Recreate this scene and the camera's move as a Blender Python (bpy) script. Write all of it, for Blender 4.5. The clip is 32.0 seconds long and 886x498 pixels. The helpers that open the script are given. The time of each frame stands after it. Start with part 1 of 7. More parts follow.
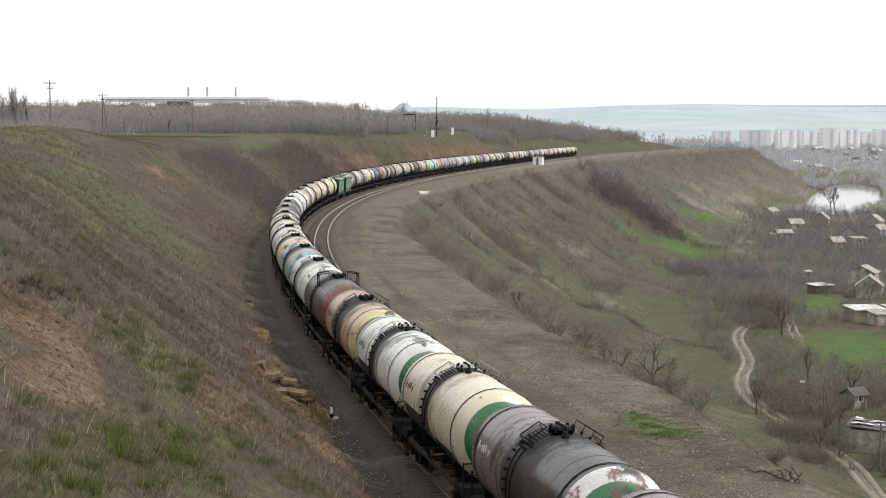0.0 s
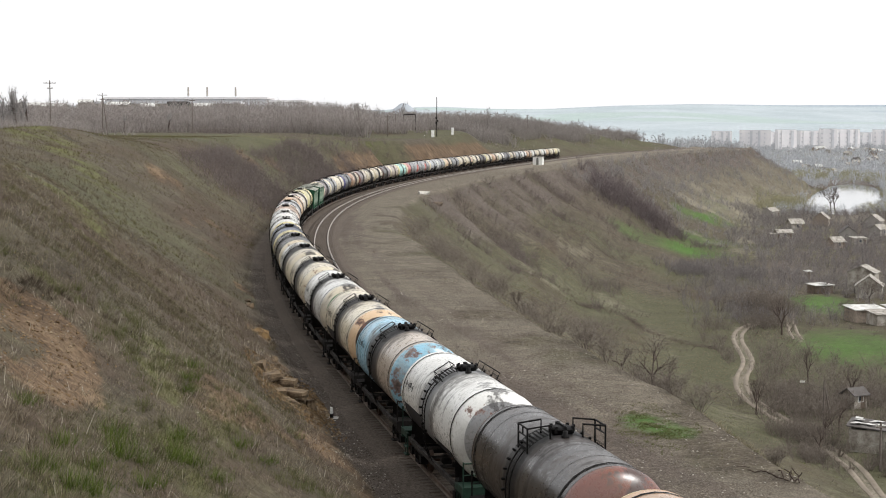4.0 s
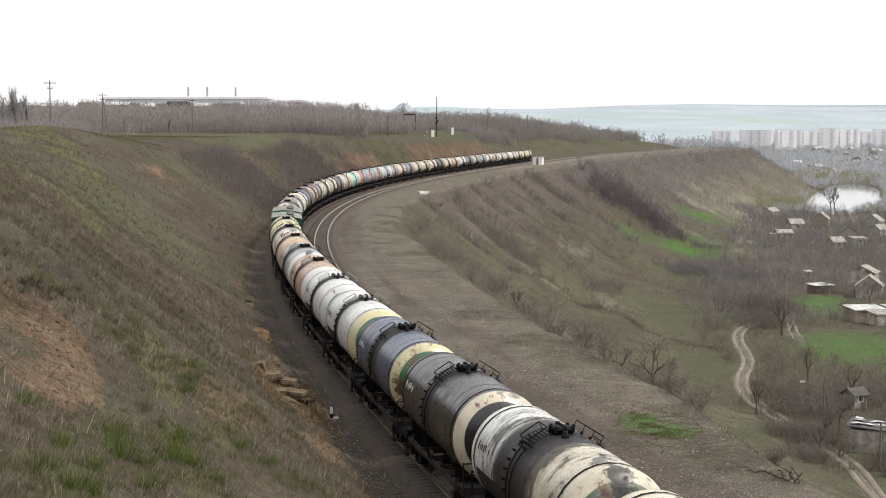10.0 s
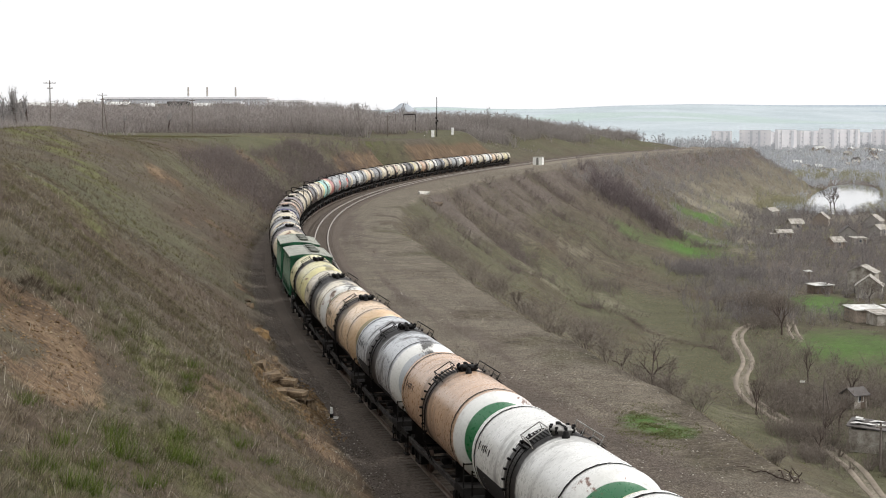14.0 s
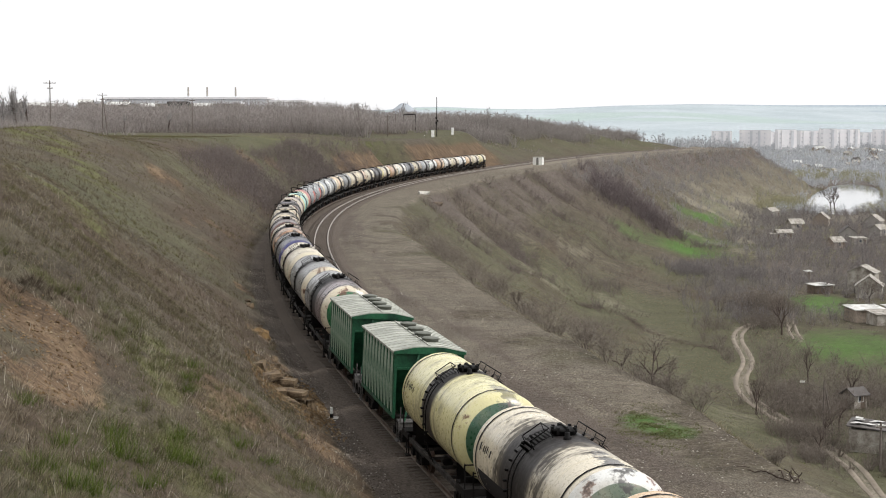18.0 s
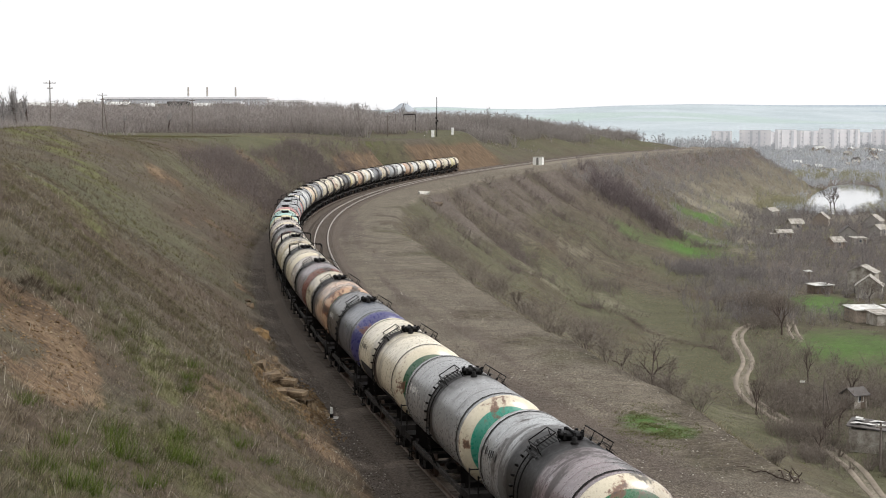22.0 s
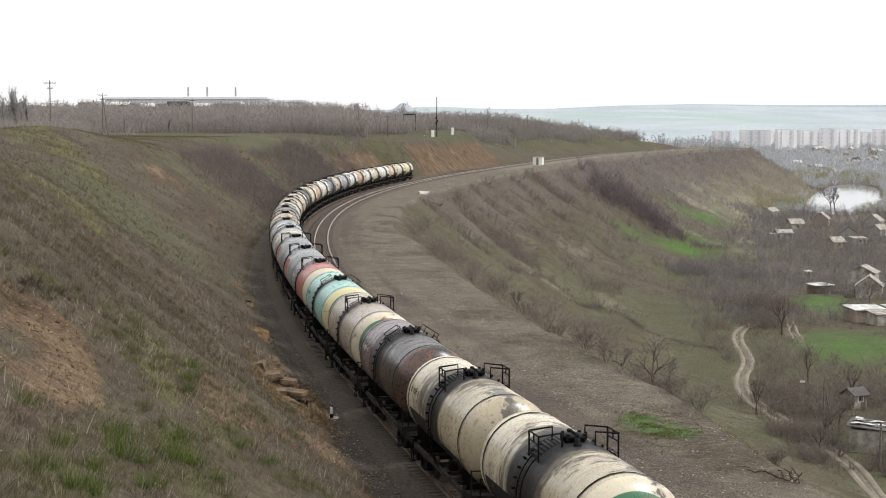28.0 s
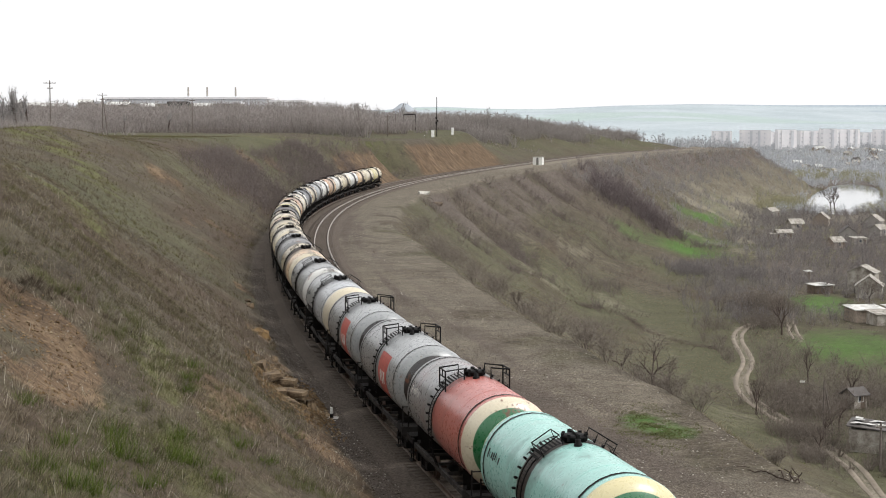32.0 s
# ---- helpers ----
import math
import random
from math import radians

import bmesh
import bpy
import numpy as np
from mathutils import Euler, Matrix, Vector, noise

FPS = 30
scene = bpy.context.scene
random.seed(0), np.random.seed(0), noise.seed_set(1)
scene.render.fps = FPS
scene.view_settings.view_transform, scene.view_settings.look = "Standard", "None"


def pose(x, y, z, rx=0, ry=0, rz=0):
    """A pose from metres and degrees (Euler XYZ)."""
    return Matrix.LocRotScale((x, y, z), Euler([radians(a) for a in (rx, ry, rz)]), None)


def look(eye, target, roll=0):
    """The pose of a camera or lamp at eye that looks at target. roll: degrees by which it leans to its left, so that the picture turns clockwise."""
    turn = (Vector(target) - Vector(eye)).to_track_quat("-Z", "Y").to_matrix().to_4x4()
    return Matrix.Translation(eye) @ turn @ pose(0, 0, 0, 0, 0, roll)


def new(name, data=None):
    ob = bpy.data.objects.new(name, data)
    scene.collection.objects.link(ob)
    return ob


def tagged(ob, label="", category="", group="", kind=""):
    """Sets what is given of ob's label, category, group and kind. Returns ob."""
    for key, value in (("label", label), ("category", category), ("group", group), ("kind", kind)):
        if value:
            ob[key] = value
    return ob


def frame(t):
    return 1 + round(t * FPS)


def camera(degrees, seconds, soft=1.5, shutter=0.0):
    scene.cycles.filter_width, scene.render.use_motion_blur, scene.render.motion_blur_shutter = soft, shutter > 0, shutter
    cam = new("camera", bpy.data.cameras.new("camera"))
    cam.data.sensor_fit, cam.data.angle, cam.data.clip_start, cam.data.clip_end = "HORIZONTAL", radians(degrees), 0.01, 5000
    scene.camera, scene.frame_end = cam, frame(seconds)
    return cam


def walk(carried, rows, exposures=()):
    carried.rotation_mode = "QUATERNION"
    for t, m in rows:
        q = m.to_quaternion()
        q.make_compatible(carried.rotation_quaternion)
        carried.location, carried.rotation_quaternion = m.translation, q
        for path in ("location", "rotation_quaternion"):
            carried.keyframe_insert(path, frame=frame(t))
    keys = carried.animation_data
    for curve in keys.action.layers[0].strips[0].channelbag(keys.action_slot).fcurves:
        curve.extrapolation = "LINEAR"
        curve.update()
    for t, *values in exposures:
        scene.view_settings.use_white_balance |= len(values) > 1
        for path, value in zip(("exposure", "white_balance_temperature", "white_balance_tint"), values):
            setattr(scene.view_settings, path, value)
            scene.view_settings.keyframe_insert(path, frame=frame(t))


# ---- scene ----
# Camera on a tripod on the hillside, beside and above the curved double track.
FOV = 32.4
cam = camera(FOV, 32.0, soft=0.95)
EYE = look((0.0, 0.0, 13.5), (0.0, 100.0, 5.534))
walk(cam, [(0.0, EYE), (32.0, EYE)])

# Overcast spring daylight: white sky, soft high sun.
SUN_EL, SUN_AZ = 50.0, 105.0
world = bpy.data.worlds.new("sky")
scene.world = world
world.use_nodes = True
wn, wl = world.node_tree.nodes, world.node_tree.links
wn.clear()
sky = wn.new("ShaderNodeTexSky")
sky.sky_type, sky.sun_disc = "NISHITA", False
sky.sun_elevation, sky.sun_rotation = radians(SUN_EL), radians(SUN_AZ)
sky.air_density, sky.dust_density, sky.ozone_density = 1.0, 4.0, 1.0
grey = wn.new("ShaderNodeHueSaturation")
grey.inputs["Saturation"].default_value = 0.10
cloud = wn.new("ShaderNodeMix")
cloud.data_type = "RGBA"
cloud.inputs[0].default_value = 0.75
cloud.inputs[7].default_value = (12.0, 12.0, 12.15, 1)
wbg = wn.new("ShaderNodeBackground")
wbg.inputs["Strength"].default_value = 0.124
wout = wn.new("ShaderNodeOutputWorld")
wl.new(sky.outputs[0], grey.inputs["Color"])
wl.new(grey.outputs[0], cloud.inputs[6])
wl.new(cloud.outputs[2], wbg.inputs["Color"])
wl.new(wbg.outputs[0], wout.inputs[0])
sun_data = bpy.data.lights.new("sun", "SUN")
sun_data.energy, sun_data.angle, sun_data.color = 2.5, radians(16), (1.0, 0.975, 0.94)
sun = new("sun", sun_data)
az, el = radians(SUN_AZ), radians(SUN_EL)
sun.matrix_basis = look((math.sin(az) * math.cos(el) * 50, math.cos(az) * math.cos(el) * 50, math.sin(el) * 50), (0, 0, 0))
scene.view_settings.exposure = -0.16

# ---------------------------------------------------------------- helpers


def lin(r, g, b):
    """Linear colour from 0-255 screen values."""
    return tuple((c / 255.0) ** 2.2 for c in (r, g, b))


def hash2(ix, iy, seed):
    n = np.sin(ix * 127.1 + iy * 311.7 + seed * 74.7) * 43758.5453
    return n - np.floor(n)


def vnoise(x, y, seed=0):
    ix, iy = np.floor(x), np.floor(y)
    fx, fy = x - ix, y - iy
    fx, fy = fx * fx * (3 - 2 * fx), fy * fy * (3 - 2 * fy)
    a, b = hash2(ix, iy, seed), hash2(ix + 1, iy, seed)
    c, d = hash2(ix, iy + 1, seed), hash2(ix + 1, iy + 1, seed)
    return (a + (b - a) * fx) * (1 - fy) + (c + (d - c) * fx) * fy


def fbm(x, y, seed=0, octaves=4):
    out, amp, tot = 0.0, 1.0, 0.0
    for o in range(octaves):
        out = out + amp * (vnoise(x * 2 ** o, y * 2 ** o, seed + o) - 0.5)
        tot += amp
        amp *= 0.5
    return out / tot


def step(a, b, x):
    t = np.clip((x - a) / (b - a), 0, 1)
    return t * t * (3 - 2 * t)


def smin(a, b, k):
    h = np.clip(0.5 + 0.5 * (b - a) / k, 0, 1)
    return b + (a - b) * h - k * h * (1 - h)


def smax(a, b, k):
    return -smin(-a, -b, k)


def part(name, data, material, parent, label="", m=None):
    """One mesh object under a thing or a part; data is a bmesh or a ready mesh."""
    if isinstance(data, bmesh.types.BMesh):
        me = bpy.data.meshes.new(name)
        data.to_mesh(me)
        data.free()
    else:
        me = data
    if material is not None and not me.materials:
        me.materials.append(material)
    ob = new(name, me)
    ob.parent = parent
    if m is not None:
        ob.matrix_basis = m
    if label:
        tagged(ob, label)
    return ob


def empty(name, m, label, category, group="", kind=""):
    ob = new(name)
    ob.matrix_basis = m
    return tagged(ob, label, category, group, kind)


def mesh_of(name, verts, faces, material=None, smooth=False):
    """Mesh from numpy arrays; faces all of one length."""
    me = bpy.data.meshes.new(name)
    verts, faces = np.asarray(verts, np.float32), np.asarray(faces, np.int32)
    me.vertices.add(len(verts))
    me.vertices.foreach_set("co", verts.ravel())
    k = faces.shape[1]
    me.loops.add(faces.size)
    me.loops.foreach_set("vertex_index", faces.ravel())
    me.polygons.add(len(faces))
    me.polygons.foreach_set("loop_start", np.arange(0, faces.size, k, dtype=np.int32))
    me.polygons.foreach_set("loop_total", np.full(len(faces), k, np.int32))
    me.polygons.foreach_set("use_smooth", np.full(len(faces), smooth))
    me.update(calc_edges=True)
    if material is not None:
        me.materials.append(material)
    return me


def box(bm, x0, x1, y0, y1, z0, z1, m=None):
    vs = [Vector((x, y, z)) for x in (x0, x1) for y in (y0, y1) for z in (z0, z1)]
    if m is not None:
        vs = [m @ v for v in vs]
    v = [bm.verts.new(c) for c in vs]
    for f in ((0, 1, 3, 2), (4, 6, 7, 5), (0, 4, 5, 1), (2, 3, 7, 6), (0, 2, 6, 4), (1, 5, 7, 3)):
        bm.faces.new([v[i] for i in f])
    return bm


def bar(bm, a, b, r, n=6, r2=None):
    """A round bar from a to b."""
    a, b = Vector(a), Vector(b)
    d = (b - a).normalized()
    p = d.orthogonal().normalized()
    q = d.cross(p)
    r2 = r if r2 is None else r2
    ra = [bm.verts.new(a + (p * math.cos(t) + q * math.sin(t)) * r) for t in [2 * math.pi * i / n for i in range(n)]]
    rb = [bm.verts.new(b + (p * math.cos(t) + q * math.sin(t)) * r2) for t in [2 * math.pi * i / n for i in range(n)]]
    for i in range(n):
        bm.faces.new((ra[i], ra[(i + 1) % n], rb[(i + 1) % n], rb[i]))
    bm.faces.new(ra[::-1])
    bm.faces.new(rb)
    return bm


def lathe(bm, profile, n=32, axis="x", m=None, smooth=True):
    """Turn a profile of (along, radius) about an axis; closes ends of zero radius."""
    rings = []
    for a, r in profile:
        ring = []
        for i in range(n if r > 1e-6 else 1):
            t = 2 * math.pi * i / n
            c = {"x": (a, r * math.cos(t), r * math.sin(t)), "y": (r * math.sin(t), a, r * math.cos(t)), "z": (r * math.cos(t), r * math.sin(t), a)}[axis]
            ring.append(bm.verts.new(m @ Vector(c) if m is not None else c))
        rings.append(ring)
    for p, q in zip(rings[:-1], rings[1:]):
        for i in range(n):
            j = (i + 1) % n
            vs = [p[i % len(p)], p[j % len(p)], q[j % len(q)], q[i % len(q)]]
            u = []
            for v in vs:
                if v not in u:
                    u.append(v)
            if len(u) > 2:
                bm.faces.new(u).smooth = smooth
    bmesh.ops.recalc_face_normals(bm, faces=bm.faces[:])
    return bm


def mat(name, colour, rough=0.85, metal=0.0, vary=0.25, scale=6.0, bump=0.15, colour2=None, spec=0.3, space="Object"):
    """A worn surface: two scales of noise over one or two colours, with fine relief."""
    m = bpy.data.materials.new(name)
    m.use_nodes = True
    n, l = m.node_tree.nodes, m.node_tree.links
    b = n["Principled BSDF"]
    tc = n.new("ShaderNodeTexCoord")
    n1, n2 = n.new("ShaderNodeTexNoise"), n.new("ShaderNodeTexNoise")
    n1.inputs["Scale"].default_value, n2.inputs["Scale"].default_value = scale, scale * 7
    n1.inputs["Detail"].default_value = n2.inputs["Detail"].default_value = 4
    mx = n.new("ShaderNodeMath")
    mx.operation = "MULTIPLY_ADD"
    mx.inputs[1].default_value = 0.45
    ramp = n.new("ShaderNodeValToRGB")
    c2 = colour2 if colour2 is not None else tuple(c * (1 - vary) for c in colour)
    c1 = tuple(min(1, c * (1 + vary * 0.6)) for c in colour)
    e = ramp.color_ramp.elements
    e[0].position, e[0].color = 0.55, (*c2, 1)
    e[1].position, e[1].color = 0.9, (*c1, 1)
    bp = n.new("ShaderNodeBump")
    bp.inputs["Strength"].default_value = bump
    bp.inputs["Distance"].default_value = 0.05
    for a in (n1, n2):
        l.new(tc.outputs[space], a.inputs["Vector"])
    l.new(n2.outputs["Fac"], mx.inputs[0])
    l.new(n1.outputs["Fac"], mx.inputs[2])
    l.new(mx.outputs[0], ramp.inputs[0])
    l.new(ramp.outputs[0], b.inputs["Base Color"])
    l.new(n2.outputs["Fac"], bp.inputs["Height"])
    l.new(bp.outputs[0], b.inputs["Normal"])
    b.inputs["Roughness"].default_value, b.inputs["Metallic"].default_value = rough, metal
    b.inputs["Specular IOR Level"].default_value = spec
    return m

# ---------------------------------------------------------------- plan of the line
# Centre line of the main track: x as a function of the distance y ahead of the camera.
CURVE = [0.016621326, -0.334041598, 1.989692309, 1.154914575, -24.986438421, 14.295176325]
Y_FAR = 800.0


def track_x(y):
    y = np.asarray(y, float)
    yc = np.clip(y, -60, Y_FAR)
    x = np.polyval(CURVE, yc / 100)
    far = np.minimum(y, 1040.0)
    x = np.where(y > Y_FAR, x + 0.36 * (far - Y_FAR), x)
    return np.where(y < -60, x - 0.26 * (y + 60), x)


LINE_Y = np.arange(-140.0, 1060.0, 0.5)
LINE_X = track_x(LINE_Y)
LINE_S = np.concatenate([[0], np.cumsum(np.hypot(np.diff(LINE_X), np.diff(LINE_Y)))])
S_ZERO = float(np.interp(44.7, LINE_Y, LINE_S))


def on_line(s, off=0.0):
    """Point and heading (pointing away from the camera) at arc length s, shifted to the right by off."""
    y, x = np.interp(s, LINE_S, LINE_Y), np.interp(s, LINE_S, LINE_X)
    y2, x2 = np.interp(s + 0.5, LINE_S, LINE_Y), np.interp(s + 0.5, LINE_S, LINE_X)
    y1, x1 = np.interp(s - 0.5, LINE_S, LINE_Y), np.interp(s - 0.5, LINE_S, LINE_X)
    a = math.atan2(y2 - y1, x2 - x1)
    return x + off * math.sin(a), y - off * math.cos(a), a


BED = -0.42           # level of the ground beside the ballast; rail top is 0
TRACK_GAP = 4.1       # from the main track's centre to the second's


def offset_of(x, y):
    """Distance to the right of the main track."""
    sl = (track_x(y + 1) - track_x(y - 1)) / 2
    return (x - track_x(y)) / np.sqrt(1 + sl * sl)


def shelf_edge(y):
    """Offset at which the gravel shelf breaks off into the valley: it widens towards the far bend."""
    base = np.interp(y, [45, 58, 72, 82, 150, 185, 215, 315, 370, 500, 590, 820, 960], [13.4, 13.7, 14.9, 15.5, 15.9, 15.5, 13.6, 13.8, 16.5, 20.5, 25.0, 31.0, 38.0])
    return base + 1.5 * fbm(y / 24, y * 0 + 3.1, 11, 3) * step(90, 150, y) + 0.7 * fbm(y / 7, y * 0 + 9.0, 15, 2)


def spurs(u, v, y):
    """Ravines that run down the eroded valley side: 0 on the spurs, 1 in the beds."""
    along = y / 37 + 0.03 * v + 2.2 * fbm(y / 60, v / 34, 33, 4)
    return (1 - np.abs(2 * (along - np.floor(along)) - 1)) ** 1.6 * (0.55 + 0.9 * np.clip(fbm(y / 55, y * 0 + 4, 37, 2) + 0.5, 0, 1))


KNOLL = 5.15


def height(x, y):
    u = offset_of(x, y)
    # shelf and valley side
    edge = shelf_edge(y)
    v = u - edge
    rough = 3.2 * fbm(x / 34, y / 30, 21, 4) + 1.1 * fbm(x / 9, y / 9, 25, 3)
    bed = 2.3 * spurs(u, v, y) * step(-0.5, 5, v) * (1 - step(16, 36, v)) * step(275, 335, y) * (1 - 0.7 * step(390, 520, y))
    ledge = 0.7 * np.sin((v + 5 * fbm(y / 60, y * 0 + 2, 35, 2)) / 2.9) * step(12, 20, v)
    crag = (2.6 * fbm(x / 7, y / 12, 27, 4) + 1.0 * fbm(x / 2.5, y / 4, 29, 2)) * step(0.0, 4, v) * (1 - step(22, 40, v)) * step(255, 320, y) * (1 - 0.5 * step(390, 520, y))
    side = BED + crag - 0.72 * np.maximum(v, 0) + 0.0024 * np.clip(v, 0, 70) ** 2 + (rough * 0.8 + ledge) * step(2, 16, v) - bed
    floor = -25 - 4.0 * step(220, 520, y) + 15 * step(1000, 2300, y) + 0.7 * fbm(x / 40, y / 40, 41, 3)
    # far hills: a wooded rise behind the town, open fields and a last ridge
    hills = 34 * step(2300, 3000, y + 260 * fbm(x / 900, y / 900, 45, 2)) + 64 * step(3300, 4750, y + 500 * fbm(x / 1100, y * 0, 47, 2)) + 9 * fbm(x / 420, y / 500, 49, 3) * step(2500, 3200, y)
    hills = hills * (0.55 + 0.17 * step(-0.06, -0.01, x / np.maximum(y, 1.0)) + 0.28 * step(-0.01, 0.17, x / np.maximum(y, 1.0)))
    floor = floor + hills
    right = smax(side, floor, 5.0)
    # cutting and plateau
    w = -u
    toe = 2.75 + 0.6 * step(80, 150, y) + 1.0 * fbm(y / 6, y * 0, 51, 3) + 15 * np.exp(-((y - 427) / 12) ** 2) + 2.5 * step(600, 700, y)
    c = np.maximum(w - toe, 0)
    steep = 0.72 + 0.25 * fbm(y / 30, y * 0 + 5, 57, 2) + 0.45 * step(330, 380, y) - 0.85 * step(545, 640, y)
    cut = BED + steep * c * (c / (c + 0.8)) + (1.0 * fbm(x / 8, y / 10, 61, 4) + 0.35 * fbm(x / 1.7, y / 1.7, 67, 3)) * step(0.3, 5, c)
    top = 11.6 + 0.9 * step(150, 60, y) + 1.9 * np.exp(-((x + 49.0) / 4.6) ** 2 - ((y - 186) / 30) ** 2) - 1.9 * step(320, 360, y) * step(-60, -30, u) + 9 * step(470, 1000, y)
    low = np.interp(y, [420, 600, 760, 860, 940, 1040, 1200], [10.5, 12.5, 14.4, 14.0, 10.5, 3.5, 0.0])
    top = top + (low - top) * step(470, 600, y) * step(-0.10, -0.02, x / np.maximum(y, 1.0)) + 0.8 * fbm(x / 45, y / 45, 71, 3)
    top = top + 3.0 * step(1100, 2200, y) + hills
    left = smin(cut, top, 4.0 - 2.4 * step(330, 380, y) * step(580, 540, y))
    knoll = KNOLL * np.exp(-(x / 8.0) ** 2 - ((y + 3) / 9.0) ** 2)
    lumps = step(6.6, 10.0, u) * step(1.0, -2.5, v) * (0.1 + 0.3 * np.maximum(0, fbm(x / 3.4, y / 5.2, 85, 3)) * step(170, 90, y) + 0.5 * fbm(x / 14, y / 14, 87, 2) * step(210, 130, y)) * step(330, 260, y)
    z = np.where(u > 0, np.where(v > 0, right, BED) + lumps, np.where(w > toe, left + knoll, BED))
    # far off, plateau and valley floor run together
    share = step(-220, 160, u)
    z = z + (top * (1 - share) + smax(floor, BED - 60.0, 5.0) * share - z) * step(1120, 1450, y)
    fine = 0.05 * fbm(x / 0.9, y / 0.9, 81, 3) * step(150, 80, y)
    return z + fine * step(2.5, 5, np.abs(u - 1.5))

# ---------------------------------------------------------------- ground


def ground_material():
    m = bpy.data.materials.new("ground")
    m.use_nodes = True
    n, l = m.node_tree.nodes, m.node_tree.links
    b = n["Principled BSDF"]
    b.inputs["Roughness"].default_value = 0.95
    b.inputs["Specular IOR Level"].default_value = 0.15
    tc = n.new("ShaderNodeTexCoord")

    def noise_at(scale, detail=5, rough=0.6):
        t = n.new("ShaderNodeTexNoise")
        t.inputs["Scale"].default_value, t.inputs["Detail"].default_value, t.inputs["Roughness"].default_value = scale, detail, rough
        l.new(tc.outputs["Object"], t.inputs["Vector"])
        return t.outputs["Fac"]

    def ramp(fac, stops):
        r = n.new("ShaderNodeValToRGB")
        e = r.color_ramp.elements
        while len(e) < len(stops):
            e.new(0.5)
        for k, (p, c) in zip(e, stops):
            k.position, k.color = p, (*c, 1)
        l.new(fac, r.inputs[0])
        return r.outputs[0]

    def mix(fac, a, c):
        x = n.new("ShaderNodeMix")
        x.data_type = "RGBA"
        l.new(fac, x.inputs[0])
        l.new(a, x.inputs[6])
        l.new(c, x.inputs[7])
        return x.outputs[2]

    def mask(name, fac, lo, hi):
        """The plan's zone, its border broken up by noise."""
        at = n.new("ShaderNodeAttribute")
        at.attribute_name = name
        ad = n.new("ShaderNodeMath")
        ad.operation = "ADD"
        l.new(at.outputs["Fac"], ad.inputs[0])
        l.new(fac, ad.inputs[1])
        mr = n.new("ShaderNodeMapRange")
        mr.inputs["From Min"].default_value, mr.inputs["From Max"].default_value = lo, hi
        l.new(ad.outputs[0], mr.inputs["Value"])
        return mr.outputs[0]

    big, mid, fine, grit = noise_at(0.05), noise_at(0.45), noise_at(4.0), noise_at(14.0, 3)
    dry = ramp(mid, [(0.3, DRY_A), (0.5, DRY_B), (0.7, DRY_C)])
    speck = ramp(fine, [(0.3, DRY_A), (0.52, DRY_B), (0.75, DRY_D)])
    x0 = n.new("ShaderNodeMix")
    x0.data_type = "RGBA"
    x0.inputs[0].default_value = 0.5
    l.new(dry, x0.inputs[6])
    l.new(speck, x0.inputs[7])
    col = x0.outputs[2]
    brown = ramp(fine, [(0.35, BARE_A), (0.7, BARE_B)])
    col = mix(mask("withered", fine, 0.8, 1.25), col, brown)
    green = ramp(fine, [(0.3, GREEN_A), (0.7, GREEN_B)])
    col = mix(mask("green", mid, 0.75, 1.25), col, green)
    lush = ramp(fine, [(0.3, LUSH_A), (0.7, LUSH_B)])
    col = mix(mask("lush", mid, 0.7, 1.6), col, lush)
    moss = ramp(fine, [(0.3, MOSS_A), (0.7, MOSS_B)])
    col = mix(mask("moss", mid, 0.8, 1.5), col, moss)
    col = mix(mask("straw", mid, 0.8, 1.3), col, ramp(fine, [(0.3, STRAW_HAZE_A), (0.7, STRAW_HAZE_B)]))
    both = n.new("ShaderNodeMath")
    both.operation = "MULTIPLY_ADD"
    both.inputs[1].default_value = 0.5
    half = n.new("ShaderNodeMath")
    half.operation = "MULTIPLY"
    half.inputs[1].default_value = 0.5
    l.new(mid, half.inputs[0])
    l.new(fine, both.inputs[0])
    l.new(half.outputs[0], both.inputs[2])
    crumb = both.outputs[0]
    soil = ramp(crumb, [(0.38, SOIL_A), (0.5, SOIL_B), (0.64, SOIL_C)])
    col = mix(mask("soil", crumb, 0.85, 1.15), col, soil)
    gravel = ramp(grit, [(0.33, GRAVEL_A), (0.5, GRAVEL_B), (0.68, GRAVEL_C)])
    dirt = ramp(mid, [(0.4, GRAVEL_D), (0.52, GRAVEL_B), (0.66, DRY_C)])
    x1 = n.new("ShaderNodeMix")
    x1.data_type = "RGBA"
    x1.inputs[0].default_value = 0.3
    l.new(gravel, x1.inputs[6])
    l.new(dirt, x1.inputs[7])
    col = mix(mask("gravel", fine, 0.8, 1.15), col, x1.outputs[2])
    dust = ramp(fine, [(0.3, DIRT_A), (0.5, DIRT_B), (0.7, DIRT_C)])
    col = mix(mask("dirt", mid, 0.8, 1.15), col, dust)
    oily = ramp(grit, [(0.33, STAIN_A), (0.5, STAIN_B), (0.7, STAIN_C)])
    col = mix(mask("oily", fine, 0.8, 1.2), col, oily)
    road = ramp(fine, [(0.3, ROAD_A), (0.7, ROAD_B)])
    col = mix(mask("road", fine, 0.9, 1.15), col, road)
    # far land cover, with the distance haze painted into its colours
    hill = ramp(noise_at(0.004, 3), [(0.35, HILL_HAZE_A), (0.5, HILL_HAZE_B), (0.62, HILL_HAZE_C)])
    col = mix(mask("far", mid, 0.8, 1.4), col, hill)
    col = mix(mask("far_field", big, 0.8, 1.3), col, ramp(noise_at(0.009, 3), [(0.35, FIELD_HAZE_A), (0.65, FIELD_HAZE_B)]))
